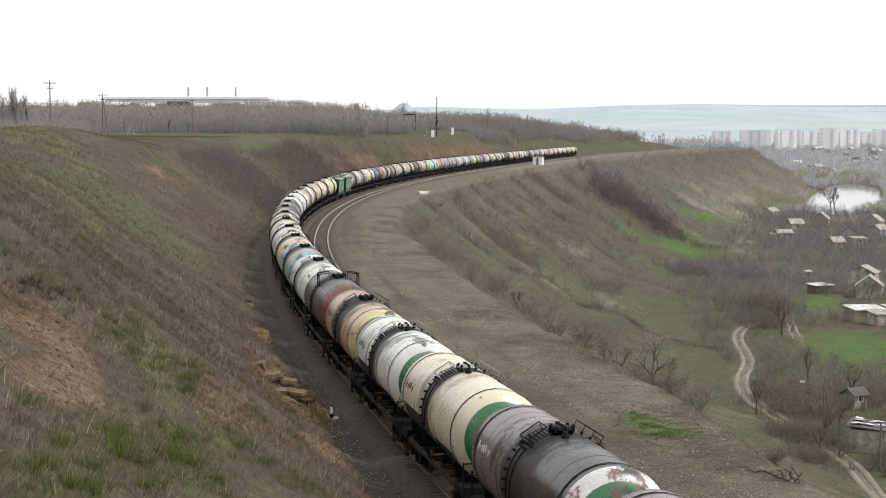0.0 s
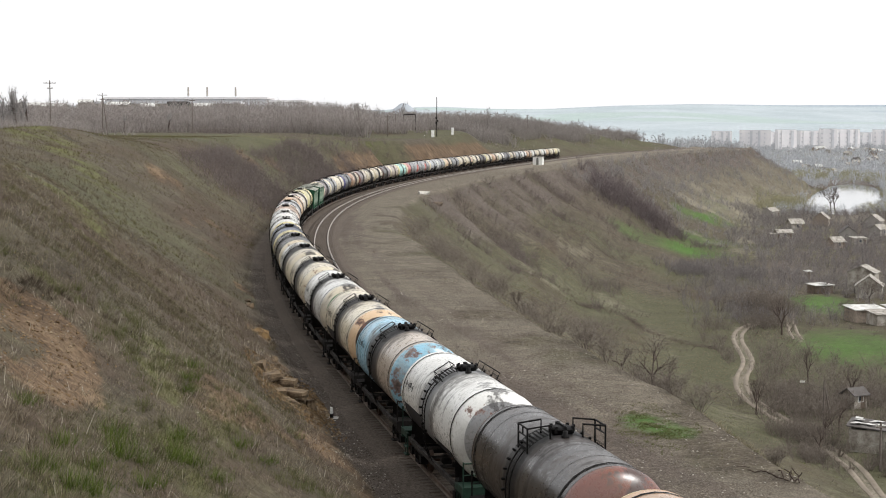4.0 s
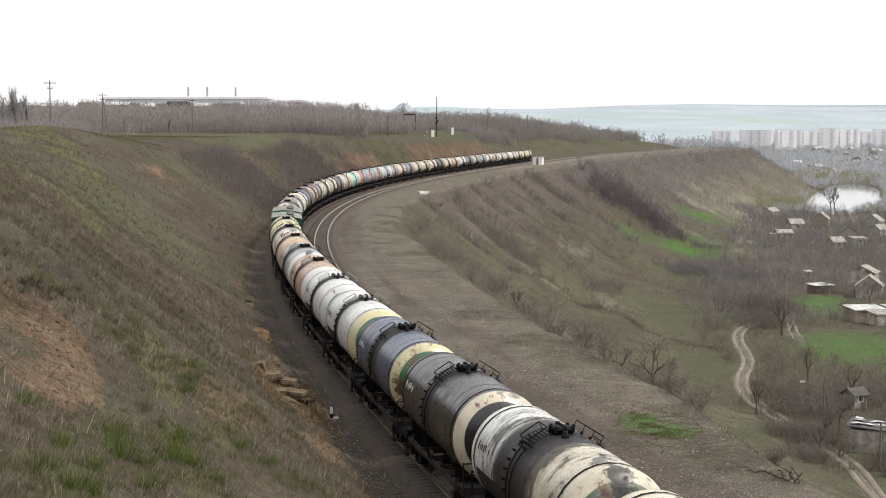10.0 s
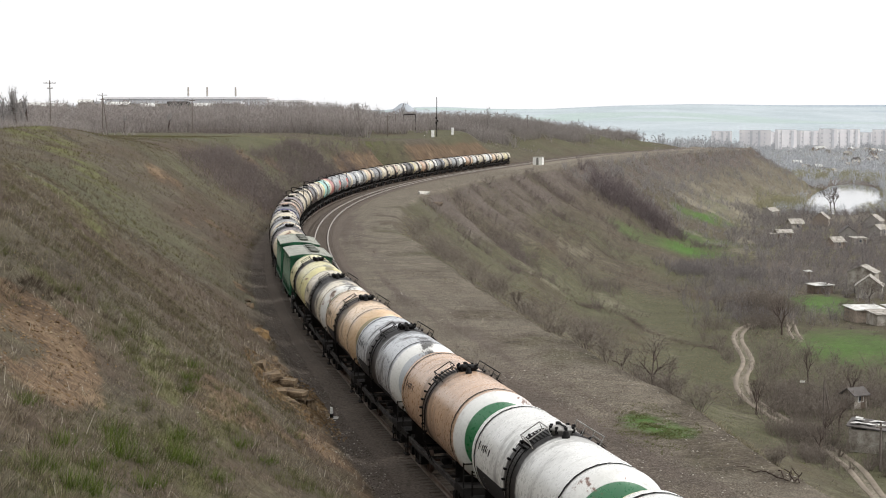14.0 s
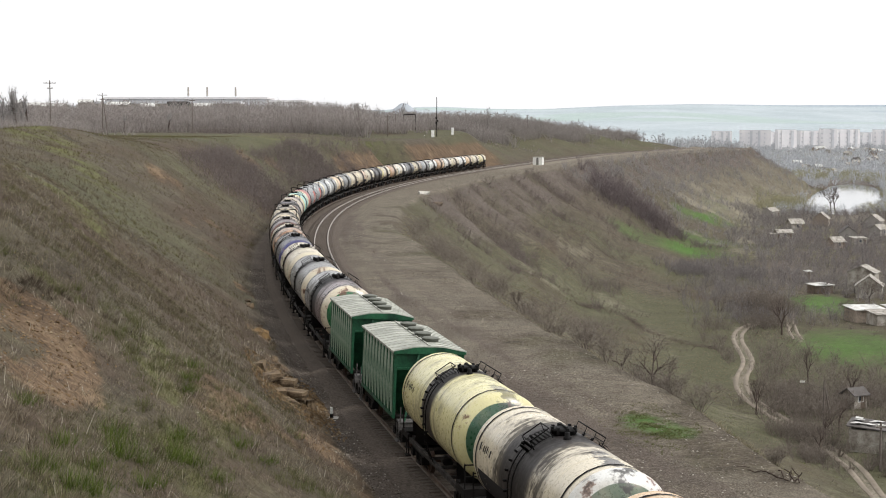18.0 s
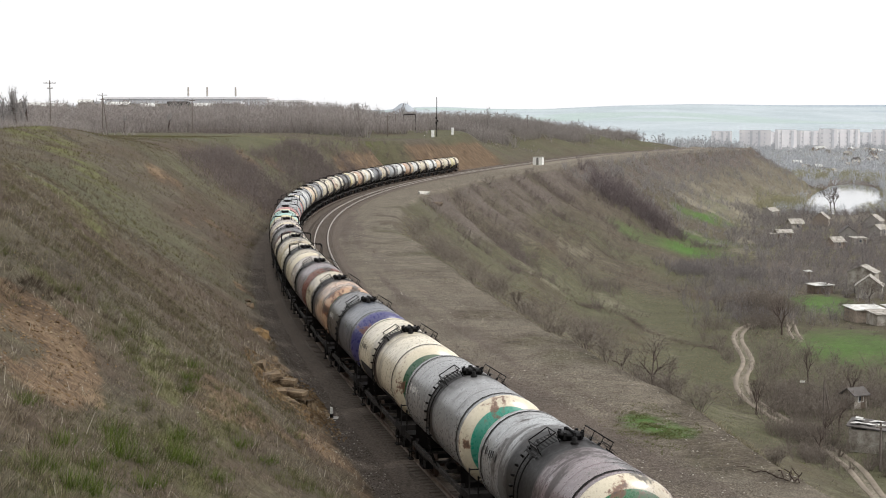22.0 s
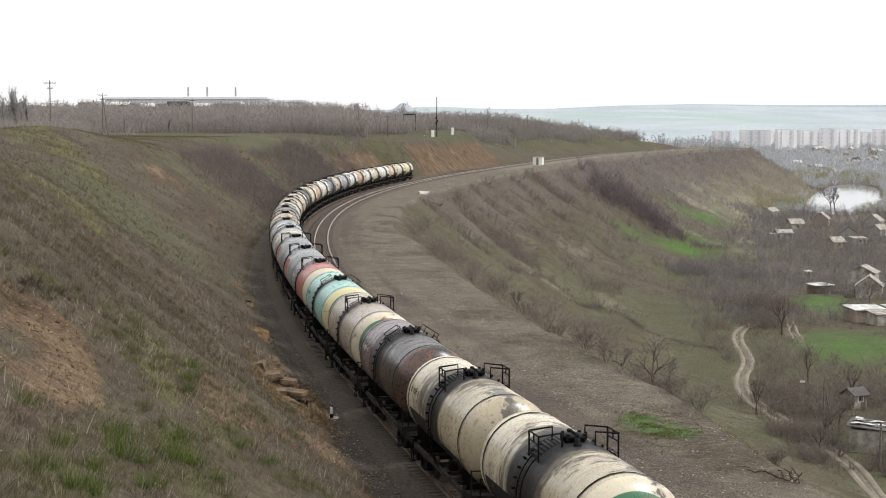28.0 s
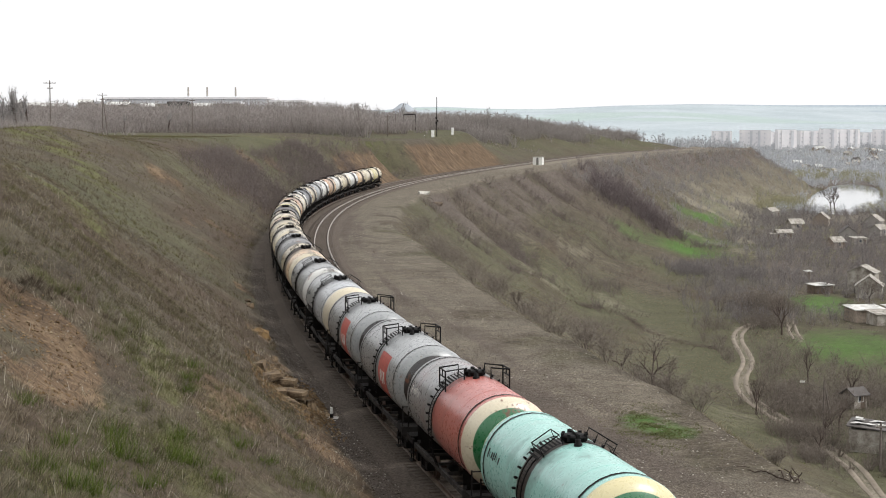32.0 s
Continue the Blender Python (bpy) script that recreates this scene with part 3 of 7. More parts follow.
    col = mixc(span(smear, 0.48, 0.66, 0.0, 0.62 * stain_amt), col, tuple(0.45 * c + 0.55 * d for c, d in zip(front, (0.10, 0.075, 0.055))))
    # run-off round the belt
    fall = span(bx, belt_w * 0.5 - 0.1, belt_w * 0.5 + 2.6, 1.0, 0.0)
    run = span(val("MULTIPLY_ADD", fine, 0.12, val("ADD", streak, val("MULTIPLY", fall, 0.24))), 0.68, 0.79, 0.0, 0.85 * stain_amt)
    col = mixc(run, col, stain)
    spill = span(val("MULTIPLY_ADD", fine, 0.22, val("ADD", blotch, val("MULTIPLY", fall, 0.16))), 0.73, 0.86, 0.0, 0.7 * stain_amt)
    col = mixc(spill, col, stain)
    # oil spilt over the crown and the end
    if stain_amt > 0.55:
        px = val("MULTIPLY", val("SUBTRACT", x, 4.2 + 0.5 * math.sin(seed * 5.1)), 0.62)
        py = val("MULTIPLY", val("SUBTRACT", y, 0.35 + 0.4 * math.sin(seed * 2.3)), 2.1)
        far = val("SQRT", val("ADD", val("MULTIPLY", px, px), val("MULTIPLY", py, py)))
        lobe = val("ADD", val("MULTIPLY_ADD", val("SUBTRACT", wob, 0.5), 3.2, val("SUBTRACT", 1.0, far)), val("MULTIPLY", val("SUBTRACT", fine, 0.5), 1.2))
        oil = val("MULTIPLY", span(lobe, 0.2, 0.5, 0.0, 0.9 * min(1.0, stain_amt + 0.1)), span(z, 0.2, 0.7))
        col = mixc(oil, col, tuple(c * 0.7 for c in stain))
    # belt
    soot = val("MAXIMUM", run, spill)
    if belt is not None:
        rag = max(0.0, stain_amt - 0.3)
        edge = val("MULTIPLY_ADD", val("SUBTRACT", streak, 0.5), 2.2 * rag, val("MULTIPLY_ADD", val("SUBTRACT", fine, 0.5), 0.10 + 0.5 * rag, bx))
        band = span(edge, belt_w * 0.5 + 0.03 + 0.22 * rag, belt_w * 0.5 - 0.03 - 0.1 * rag, 0.0, 0.97)
        col = mixc(band, col, belt)
        soot = val("MAXIMUM", soot, val("MULTIPLY", band, 0.8))
    # worn paint
    col = mixc(span(val("MULTIPLY_ADD", fine, 0.5, blotch), 0.98 - 0.22 * wear, 1.1 - 0.22 * wear, 0.0, 0.8), col, (0.05, 0.04, 0.035))
    # grime in the grain
    col = mixc(span(fine, 0.5, 0.8, 0.0, 0.16), col, (0.045, 0.04, 0.036))
    l.new(col, b.inputs["Base Color"])
    l.new(val("MULTIPLY_ADD", soot, 0.3, span(fine, 0.3, 0.7, 0.22, 0.38)), b.inputs["Roughness"])
    l.new(val("MULTIPLY_ADD", soot, -0.55, 0.8), b.inputs["Specular IOR Level"])
    bp = n.new("ShaderNodeBump")
    bp.inputs["Strength"].default_value, bp.inputs["Distance"].default_value = 0.06, 0.03
    l.new(fine, bp.inputs["Height"])
    l.new(bp.outputs[0], b.inputs["Normal"])
    return m


def build_tank(bm):
    prof = []
    for i in range(9):
        t = math.pi / 2 * i / 8
        prof.append((-HALF_BARREL - DISH * math.cos(t), R_TANK * math.sin(t)))
    prof += [(-HALF_BARREL + 0.03, R_TANK), (-1.6, R_TANK), (0, R_TANK), (1.6, R_TANK)]
    prof += [(-a, r) for a, r in prof[9::-1]]
    lathe(bm, prof, 48, "x")


def build_seam_at(x):
    """A raised weld line round the shell at one place."""
    def build(bm):
        lathe(bm, [(x - 0.02, R_TANK - 0.008), (x, R_TANK + 0.01), (x + 0.02, R_TANK - 0.008)], 48, "x")
    return build


SEAMS = [build_seam_at(x) for x in (-HALF_BARREL + 0.02, -3.3, 3.3, HALF_BARREL - 0.02)]


def build_manhole(bm):
    lathe(bm, [(1.5, 0.0), (1.5, 0.34), (1.7, 0.34), (1.7, 0.39), (1.75, 0.39), (1.79, 0.28), (1.8, 0.0)], 20, "z")


def build_latches(bm):
    for k in range(8):
        a = 2 * math.pi * k / 8
        c, s = math.cos(a), math.sin(a)
        box(bm, 0.36 * c - 0.04, 0.36 * c + 0.04, 0.36 * s - 0.04, 0.36 * s + 0.04, 1.62, 1.83)
    bar(bm, (-0.32, 0, 1.83), (0.32, 0, 1.83), 0.03)


def build_valve(bm):
    lathe(bm, [(1.56, 0.0), (1.56, 0.12), (1.66, 0.12), (1.66, 0.08), (1.78, 0.08), (1.8, 0.0)], 10, "z")


def shell_at(y, lift):
    """A point over the shell at side distance y, lifted along the normal."""
    t = math.asin(min(0.999, y / R_TANK))
    return ((R_TANK + lift) * math.sin(t), (R_TANK + lift) * math.cos(t))


def build_platform(bm):
    """Grated step of bars between two stiles that leans with the shell."""
    ys = [0.40 + 0.05 * i for i in range(17)]
    grid = [[bm.verts.new((x, *shell_at(y, 0.12))) for x in (-0.5, -0.43, 0.43, 0.5)] for y in ys]
    for i in range(len(ys) - 1):
        for k in ((0, 2) if i % 2 else (0, 1, 2)):
            bm.faces.new((grid[i][k], grid[i][k + 1], grid[i + 1][k + 1], grid[i + 1][k]))
    bmesh.ops.solidify(bm, geom=bm.faces[:], thickness=0.05)


def tube(bm, pts, r, n=5):
    """A bent round bar through points, as one piece."""
    pts = [Vector(p) for p in pts]
    rings = []
    for i, p in enumerate(pts):
        d = (pts[min(i + 1, len(pts) - 1)] - pts[max(i - 1, 0)]).normalized()
        u = Vector((0.31, 0.95, 0.05)).cross(d).normalized()
        w = d.cross(u)
        rings.append([bm.verts.new(p + (u * math.cos(t) + w * math.sin(t)) * r) for t in [2 * math.pi * k / n for k in range(n)]])
    for a, c in zip(rings[:-1], rings[1:]):
        for k in range(n):
            bm.faces.new((a[k], a[(k + 1) % n], c[(k + 1) % n], c[k]))
    bm.faces.new(rings[0][::-1])
    bm.faces.new(rings[-1])


def build_rail(bm):
    """Low bent frame that leans along the step, with a middle bar."""
    lo, hi, far, out = shell_at(0.45, 0.05), shell_at(0.48, 0.36), shell_at(0.98, 0.30), shell_at(1.02, 0.02)
    for x in (-0.42, 0.42):
        tube(bm, [(x, *lo), (x, *hi), (x, *far), (x, *out)], 0.021)
    tube(bm, [(-0.42, *hi), (0.42, *hi)], 0.021)
    tube(bm, [(-0.42, *far), (0.42, *far)], 0.021)
    mid = shell_at(1.0, 0.16)
    tube(bm, [(-0.42, *mid), (0.42, *mid)], 0.018)


def build_tall_rail(bm):
    """Upright frame round the outer end of the step."""
    tube(bm, [(-0.48, 0.5, 1.5), (-0.48, 0.5, 1.92), (-0.48, 1.2, 1.84), (0.48, 1.2, 1.84), (0.48, 0.5, 1.92), (0.48, 0.5, 1.5)], 0.032)


def build_mid_rail(bm):
    tube(bm, [(-0.48, 1.2, 1.1), (-0.48, 1.2, 1.84), (-0.48, 1.2, 1.6), (0.48, 1.2, 1.6), (0.48, 1.2, 1.84), (0.48, 1.2, 1.1)], 0.03)
    tube(bm, [(0.0, 1.2, 1.6), (0.0, 1.2, 1.84)], 0.024)


def build_ladder(bm):
    """Two stiles that follow the shell from the step and drop to the side member, with rungs."""
    path = [((R_TANK + 0.07) * math.cos(radians(t)), (R_TANK + 0.07) * math.sin(radians(t))) for t in range(46, -10, -8)]
    path += [(R_TANK + 0.07, -0.6), (R_TANK - 0.02, -1.2), (1.38, -1.75)]
    for x in (-0.2, 0.2):
        tube(bm, [(x, y, z) for y, z in path], 0.02, 4)
    for (y, z), (y2, z2) in zip(path[:-1], path[1:]):
        for f in (0.25, 0.75):
            tube(bm, [(-0.2, y + (y2 - y) * f, z + (z2 - z) * f), (0.2, y + (y2 - y) * f, z + (z2 - z) * f)], 0.013, 3)


def build_clip(bm):
    """Bolted clip that stands off the shell."""
    box(bm, -0.055, 0.055, R_TANK - 0.02, R_TANK + 0.10, -0.035, 0.035)
    bmesh.ops.bevel(bm, geom=bm.edges[:], offset=0.015, segments=1, affect="EDGES")


def build_strap(bm):
    pts = [((R_TANK + 0.02) * math.cos(t), (R_TANK + 0.02) * math.sin(t)) for t in [math.radians(-60 + 300 * i / 24) for i in range(25)]]
    for p, q in zip(pts[:-1], pts[1:]):
        vs = []
        for x in (-0.06, 0.06):
            for c in (p, q):
                vs.append(bm.verts.new((x, c[0], c[1])))
        bm.faces.new((vs[0], vs[1], vs[3], vs[2]))


def build_sill(bm):
    box(bm, -5.5, 5.5, -0.28, 0.28, 0.98, 1.32)
    for x in (-3.9, 3.9):
        box(bm, x - 0.25, x + 0.25, -1.3, 1.3, 0.98, 1.28)


def build_saddle(bm):
    """Bed that carries the end of the tank, with curved top."""
    pts = [((R_TANK + 0.01) * math.sin(t), Z_TANK - (R_TANK + 0.01) * math.cos(t)) for t in [math.radians(-52 + 104 * i / 10) for i in range(11)]]
    for p, q in zip(pts[:-1], pts[1:]):
        v = [bm.verts.new((x, y, z)) for x in (-0.3, 0.3) for y, z in (p, q, (q[0], 1.25), (p[0], 1.25))]
        bm.faces.new(v[:4])
        bm.faces.new(v[7:3:-1])
        bm.faces.new((v[0], v[4], v[5], v[1]))
    bmesh.ops.remove_doubles(bm, verts=bm.verts[:], dist=0.001)


def build_end_frame(bm):
    """End beam with its platform, steps and uprights."""
    box(bm, 5.3, 5.5, -1.45, 1.45, 0.95, 1.3)
    box(bm, 4.6, 5.5, -1.45, 1.45, 1.3, 1.34)
    for y in (-1.4, 1.4):
        box(bm, 4.3, 5.3, y - 0.05, y + 0.05, 1.08, 1.28)
        bar(bm, (5.4, y, 1.3), (5.4, y, 2.2), 0.03)
        bar(bm, (4.4, y, 1.1), (4.4, y, 0.4), 0.025)
        bar(bm, (4.8, y, 1.1), (4.8, y, 0.4), 0.025)
        box(bm, 4.38, 4.82, y - 0.1, y + 0.1, 0.38, 0.42)
        box(bm, 4.38, 4.82, y - 0.1, y + 0.1, 0.7, 0.73)
    bar(bm, (5.4, -1.4, 2.15), (5.4, 1.4, 2.15), 0.025)
    bar(bm, (5.4, -1.4, 1.75), (5.4, 1.4, 1.75), 0.02)


def build_side_bar(bm):
    """Long side member between the bogies with brackets."""
    box(bm, -4.3, 4.3, 0.02, 0.14, 1.0, 1.16)
    for x in (-2.4, -0.8, 0.8, 2.4):
        box(bm, x - 0.05, x + 0.05, -0.9, 0.02, 1.0, 1.1)


def build_brake(bm):
    lathe(bm, [(-0.55, 0.0), (-0.55, 0.16), (-0.5, 0.2), (0.5, 0.2), (0.55, 0.16), (0.55, 0.0)], 14, "x", Matrix.Translation((0.6, 0.45, 0.75)))
    bar(bm, (-2.6, 0.3, 0.75), (0.1, 0.4, 0.75), 0.035)
    lathe(bm, [(-0.3, 0.0), (-0.3, 0.18), (0.3, 0.18), (0.3, 0.0)], 12, "x", Matrix.Translation((-1.4, -0.5, 0.78)))


def build_outlet(bm):
    lathe(bm, [(0.95, 0.0), (0.95, 0.16), (1.12, 0.2), (1.4, 0.2), (1.4, 0.0)], 12, "z")


def build_coupler(bm):
    box(bm, 5.5, 5.85, -0.1, 0.1, 0.95, 1.15)
    box(bm, 5.78, 6.0, -0.2, 0.02, 0.88, 1.24)
    box(bm, 5.78, 6.08, 0.06, 0.2, 0.9, 1.2)


def build_side_frame(bm):
    """Cast side frame of a bogie: bowed top, window for the springs, axle boxes."""
    box(bm, -1.15, 1.15, -0.09, 0.09, 0.62, 0.78)
    for sx in (-1, 1):
        v = [(0.32 * sx, 0.2), (0.9 * sx, 0.62), (0.72 * sx, 0.66), (0.32 * sx, 0.34)]
        a = [bm.verts.new((x, -0.08, z)) for x, z in v]
        c = [bm.verts.new((x, 0.08, z)) for x, z in v]
        bm.faces.new(a)
        bm.faces.new(c[::-1])
        for i in range(4):
            bm.faces.new((a[i], c[i], c[(i + 1) % 4], a[(i + 1) % 4]))
        box(bm, 0.925 * sx - 0.19, 0.925 * sx + 0.19, -0.13, 0.16, 0.34, 0.64)
        box(bm, 0.34 * sx - 0.05, 0.34 * sx + 0.05, -0.09, 0.09, 0.2, 0.66)
    box(bm, -0.36, 0.36, -0.1, 0.1, 0.18, 0.3)


def build_spring(bm):
    lathe(bm, [(0.28, 0.0), (0.28, 0.075), (0.36, 0.06), (0.4, 0.075), (0.48, 0.06), (0.52, 0.075), (0.6, 0.06), (0.6, 0.0)], 8, "z")


def build_bolster(bm):
    box(bm, -0.2, 0.2, -1.05, 1.05, 0.55, 0.86)
    lathe(bm, [(0.86, 0.0), (0.86, 0.2), (0.98, 0.2), (0.98, 0.0)], 12, "z")


def build_wheelset(bm):
    for s in (-1, 1):
        lathe(bm, [(0.715 * s, 0.0), (0.715 * s, 0.15), (0.74 * s, 0.2), (0.735 * s, 0.38), (0.71 * s, 0.4), (0.71 * s, 0.505), (0.74 * s, 0.505), (0.75 * s, 0.478), (0.845 * s, 0.472),
                   (0.845 * s, 0.4), (0.80 * s, 0.38), (0.80 * s, 0.2), (0.84 * s, 0.15), (0.84 * s, 0.0)], 16, "y")
        for k in range(3):
            a = 2 * math.pi * k / 3
            box(bm, 0.26 * math.cos(a) - 0.03, 0.26 * math.cos(a) + 0.03, 0.795 * s - 0.01, 0.795 * s + 0.02, 0.26 * math.sin(a) - 0.03, 0.26 * math.sin(a) + 0.03)
    lathe(bm, [(-1.1, 0.0), (-1.1, 0.075), (1.1, 0.075), (1.1, 0.0)], 10, "y")


WHEELSETS = []


def add_bogies(wagon, spread):
    for sx in (-1, 1):
        bogie = fit_part("bogie", build_bolster, iron_mat, wagon, "", Matrix.Translation((spread * sx, 0, 0)))
        for sy in (-1, 1):
            fit_part("side_frame", build_side_frame, iron_mat, bogie, "", Matrix.Translation((0, 1.02 * sy, 0)) @ Matrix.Rotation(0 if sy > 0 else math.pi, 4, "Z"))
            for x in (-0.18, 0.0, 0.18):
                fit_part("spring", build_spring, iron_mat, bogie, "", Matrix.Translation((x, 1.02 * sy, 0)))
        for ax in (-0.925, 0.925):
            w = fit_part("wheelset", build_wheelset, wheel_mat, bogie, "steel wheelset with worn treads", Matrix.Translation((ax, 0, 0.475)))
            WHEELSETS.append((w, ax))


def shell_patch(name, x0, x1, t0, t1, material, lift=0.006):
    """A piece of the shell between two places along it and two angles, for painted panels and bars of lettering."""
    key = (name, material.name)
    if key not in CACHE:
        bm = bmesh.new()
        k = max(2, int(abs(t1 - t0) / 6))
        a = [[bm.verts.new((x, (R_TANK + lift) * math.cos(radians(t)), (R_TANK + lift) * math.sin(radians(t)))) for t in np.linspace(t0, t1, k + 1)] for x in (x0, x1)]
        for i in range(k):
            bm.faces.new((a[0][i], a[0][i + 1], a[1][i + 1], a[1][i]))
        me = bpy.data.meshes.new(name)
        bm.to_mesh(me)
        bm.free()
        me.materials.append(material)
        CACHE[key] = me
    return CACHE[key]


def lettering(car, flags, tank):
    """Unreadable stencilled rows become bars; logos plain panels; low dark strips notices and flank shade."""
    white = "w" in flags
    colour = mark_white if white else mark_dark
    for side in (1, -1):
        turn = Matrix.Rotation(0 if side > 0 else math.pi, 4, "Z")
        if "n" in flags or white:
            for i in range(7):
                wide = (0.12, 0.05, 0.12, 0.13, 0.11, 0.04, 0.12)[i]
                x = -4.0 + i * 0.2 if side > 0 else 4.0 - i * 0.2 - wide
                part("number_bar", shell_patch("number_bar_%d_%d" % (i, side), x, x + wide, 13 + (i * 5) % 3, 23 - (i * 3) % 4, colour), None, tank, "", turn)
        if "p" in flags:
            # dark strips below the middle: notices, widened to paint the flank's shade
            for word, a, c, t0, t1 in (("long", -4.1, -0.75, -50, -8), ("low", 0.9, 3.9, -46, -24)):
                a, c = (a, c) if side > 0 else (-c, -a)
                part("notice_shade_panel", shell_patch("notice_panel_%s_%d" % (word, side), a, c, t0, t1, mark_dark, 0.009), None, tank, "dark strip for notices and painted flank shade", turn)
        if "r" in flags:
            lo, hi = (0.55, 2.62) if side > 0 else (-2.62, -0.55)
            part("red_panel", shell_patch("red_panel%d" % side, lo, hi, -34, 34, red_panel_mat, 0.008), None, tank, "faded red panel", turn)
            for i in range(3):
                part("logo_bar", shell_patch("logo_bar%d%d" % (i, side), lo + 0.5 + i * 0.42, lo + 0.72 + i * 0.42, -12 - 3 * (i % 2), 6, mark_white, 0.013), None, tank, "white logo stroke", turn)


def tank_wagon(label, paint, frame_mat, flags):
    """A four-axle tank wagon; its own x points in the direction of travel and rail top is its z = 0."""
    tall = "t" in flags
    rails = grey_rail_mat if "g" in flags else iron_mat
    car = empty("tank_wagon", Matrix.Identity(4), label, "tank wagon", "wagons of the train")
    up = Matrix.Translation((0, 0, Z_TANK))
    tank = fit_part("tank", build_tank, paint, car, "", up)
    for i, build in enumerate(SEAMS):
        part("weld_seam", shared("weld_seam%d" % i, build, paint), None, tank)
    fit_part("manhole", build_manhole, iron_mat if "g" not in flags else grey_rail_mat, car, "domed manhole with a clamped lid", up)
    fit_part("lid_clamp", build_latches, iron_mat, car, "", up)
    for x, y in ((-0.72, 0.1), (0.74, -0.12)):
        fit_part("valve", build_valve, iron_mat, car, "", up @ Matrix.Translation((x, y, 0)))
    for s in (0, math.pi):
        half = Matrix.Rotation(s, 4, "Z")
        turn = up @ half
        fit_part("platform", build_platform, iron_mat, car, "step beside the manhole", turn)
        fit_part("ladder", build_ladder, iron_mat, car, "", turn)
        if tall:
            fit_part("tall_handrail", build_tall_rail, iron_mat, car, "tall black handrail", turn)
            fit_part("mid_rail", build_mid_rail, iron_mat, car, "", turn)
        else:
            fit_part("handrail", build_rail, rails, car, "low handrail", turn)
        for i in range(9):
            fit_part("clip", build_clip, iron_mat, tank, "", half @ Matrix.Translation((-0.62 if s == 0 else 0.62, 0, 0)) @ Matrix.Rotation(radians(60 - i * 11), 4, "X"))
        fit_part("side_member", build_side_bar, side_mat, car, "", half @ Matrix.Translation((0, 1.25, 0)))
        fit_part("end_frame", build_end_frame, frame_mat, car, "", half)
        fit_part("coupler", build_coupler, iron_mat, car, "", half)
    for x in (-3.9, 3.9):
        fit_part("saddle", build_saddle, black_mat, car, "", Matrix.Translation((x, 0, 0)))
    for x in (-4.3, 4.3):
        fit_part("strap", build_strap, black_mat, car, "", up @ Matrix.Translation((x, 0, 0)))
    fit_part("centre_sill", build_sill, black_mat, car)
    fit_part("brake_gear", build_brake, iron_mat, car)
    fit_part("bottom_outlet", build_outlet, iron_mat, car)
    add_bogies(car, 3.9)
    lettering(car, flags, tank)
    return car


# hopper wagon ---------------------------------------------------------------
def build_hopper_body(bm):
    """The bin: end walls that drop a little and then slope in to the outlets."""
    sec = [(-2.2, 1.2), (-4.15, 3.32), (-4.15, 4.08), (4.15, 4.08), (4.15, 3.32), (2.2, 1.2)]
    left = [bm.verts.new((x, -1.4, z)) for x, z in sec]
    right = [bm.verts.new((x, 1.4, z)) for x, z in sec]
    bm.faces.new(left)
    bm.faces.new(right[::-1])
    for i in range(6):
        j = (i + 1) % 6
        bm.faces.new((left[i], left[j], right[j], right[i]))


def build_side_wall(bm):
    """Side sheet that runs past the sloping ends down to the sole bar."""
    pts = [(1.415, 1.3), (1.5, 2.5), (1.46, 4.08)]
    a = [[bm.verts.new((x, y - d, z)) for d in (0.0, 0.05) for y, z in (pts if d == 0 else pts[::-1])] for x in (-4.15, 4.15)]
    k = len(a[0])
    for i in range(k):
        bm.faces.new((a[0][i], a[0][(i + 1) % k], a[1][(i + 1) % k], a[1][i]))
    for q in a:
        bm.faces.new(q)


def build_gable(bm):
    """Arched plate that closes the end of the roof."""
    n = 10
    rims = []
    for x in (4.285, 4.315):
        low = [bm.verts.new((x, -1.56, 3.96)), bm.verts.new((x, 1.56, 3.96))]
        rims.append(low + [bm.verts.new((x, 1.56 - 3.12 * i / n, roof_z(1.56 - 3.12 * i / n) - 0.03)) for i in range(n + 1)])
    for i in range(n + 3):
        j = (i + 1) % (n + 3)
        bm.faces.new((rims[0][i], rims[0][j], rims[1][j], rims[1][i]))
    for r in rims:
        bm.faces.new(r)


def roof_z(y):
    return 4.08 + 0.2 * min(1.0, (1.6 - abs(y)) / 1.05)


def build_hopper_roof(bm):
    n, rows = 10, []
    for x in (-4.24, 4.28):
        rows.append([bm.verts.new((x, -1.6 + 3.2 * i / n, roof_z(-1.6 + 3.2 * i / n))) for i in range(n + 1)])
        rows[-1] += [bm.verts.new((x, 1.6, 4.0)), bm.verts.new((x, -1.6, 4.0))]
    k = len(rows[0])
    for i in range(k):
        j = (i + 1) % k
        bm.faces.new((rows[0][i], rows[0][j], rows[1][j], rows[1][i]))
    for r in rows:
        bm.faces.new(r)


def build_roof_seam(bm):
    n = 10
    ys = [-1.61 + 3.22 * i / n for i in range(n + 1)]
    for p, q in zip(ys[:-1], ys[1:]):
        v = [bm.verts.new((x, y, roof_z(y) + d)) for x, d in ((-0.025, -0.02), (-0.025, 0.02), (0.025, 0.02), (0.025, -0.02)) for y in (p, q)]
        for a in range(3):
            bm.faces.new((v[2 * a], v[2 * a + 1], v[2 * a + 3], v[2 * a + 2]))
    bmesh.ops.remove_doubles(bm, verts=bm.verts[:], dist=0.001)


def build_roof_walk(bm):
    box(bm, -4.2, 4.2, -0.03, 0.03, 4.2, 4.33)


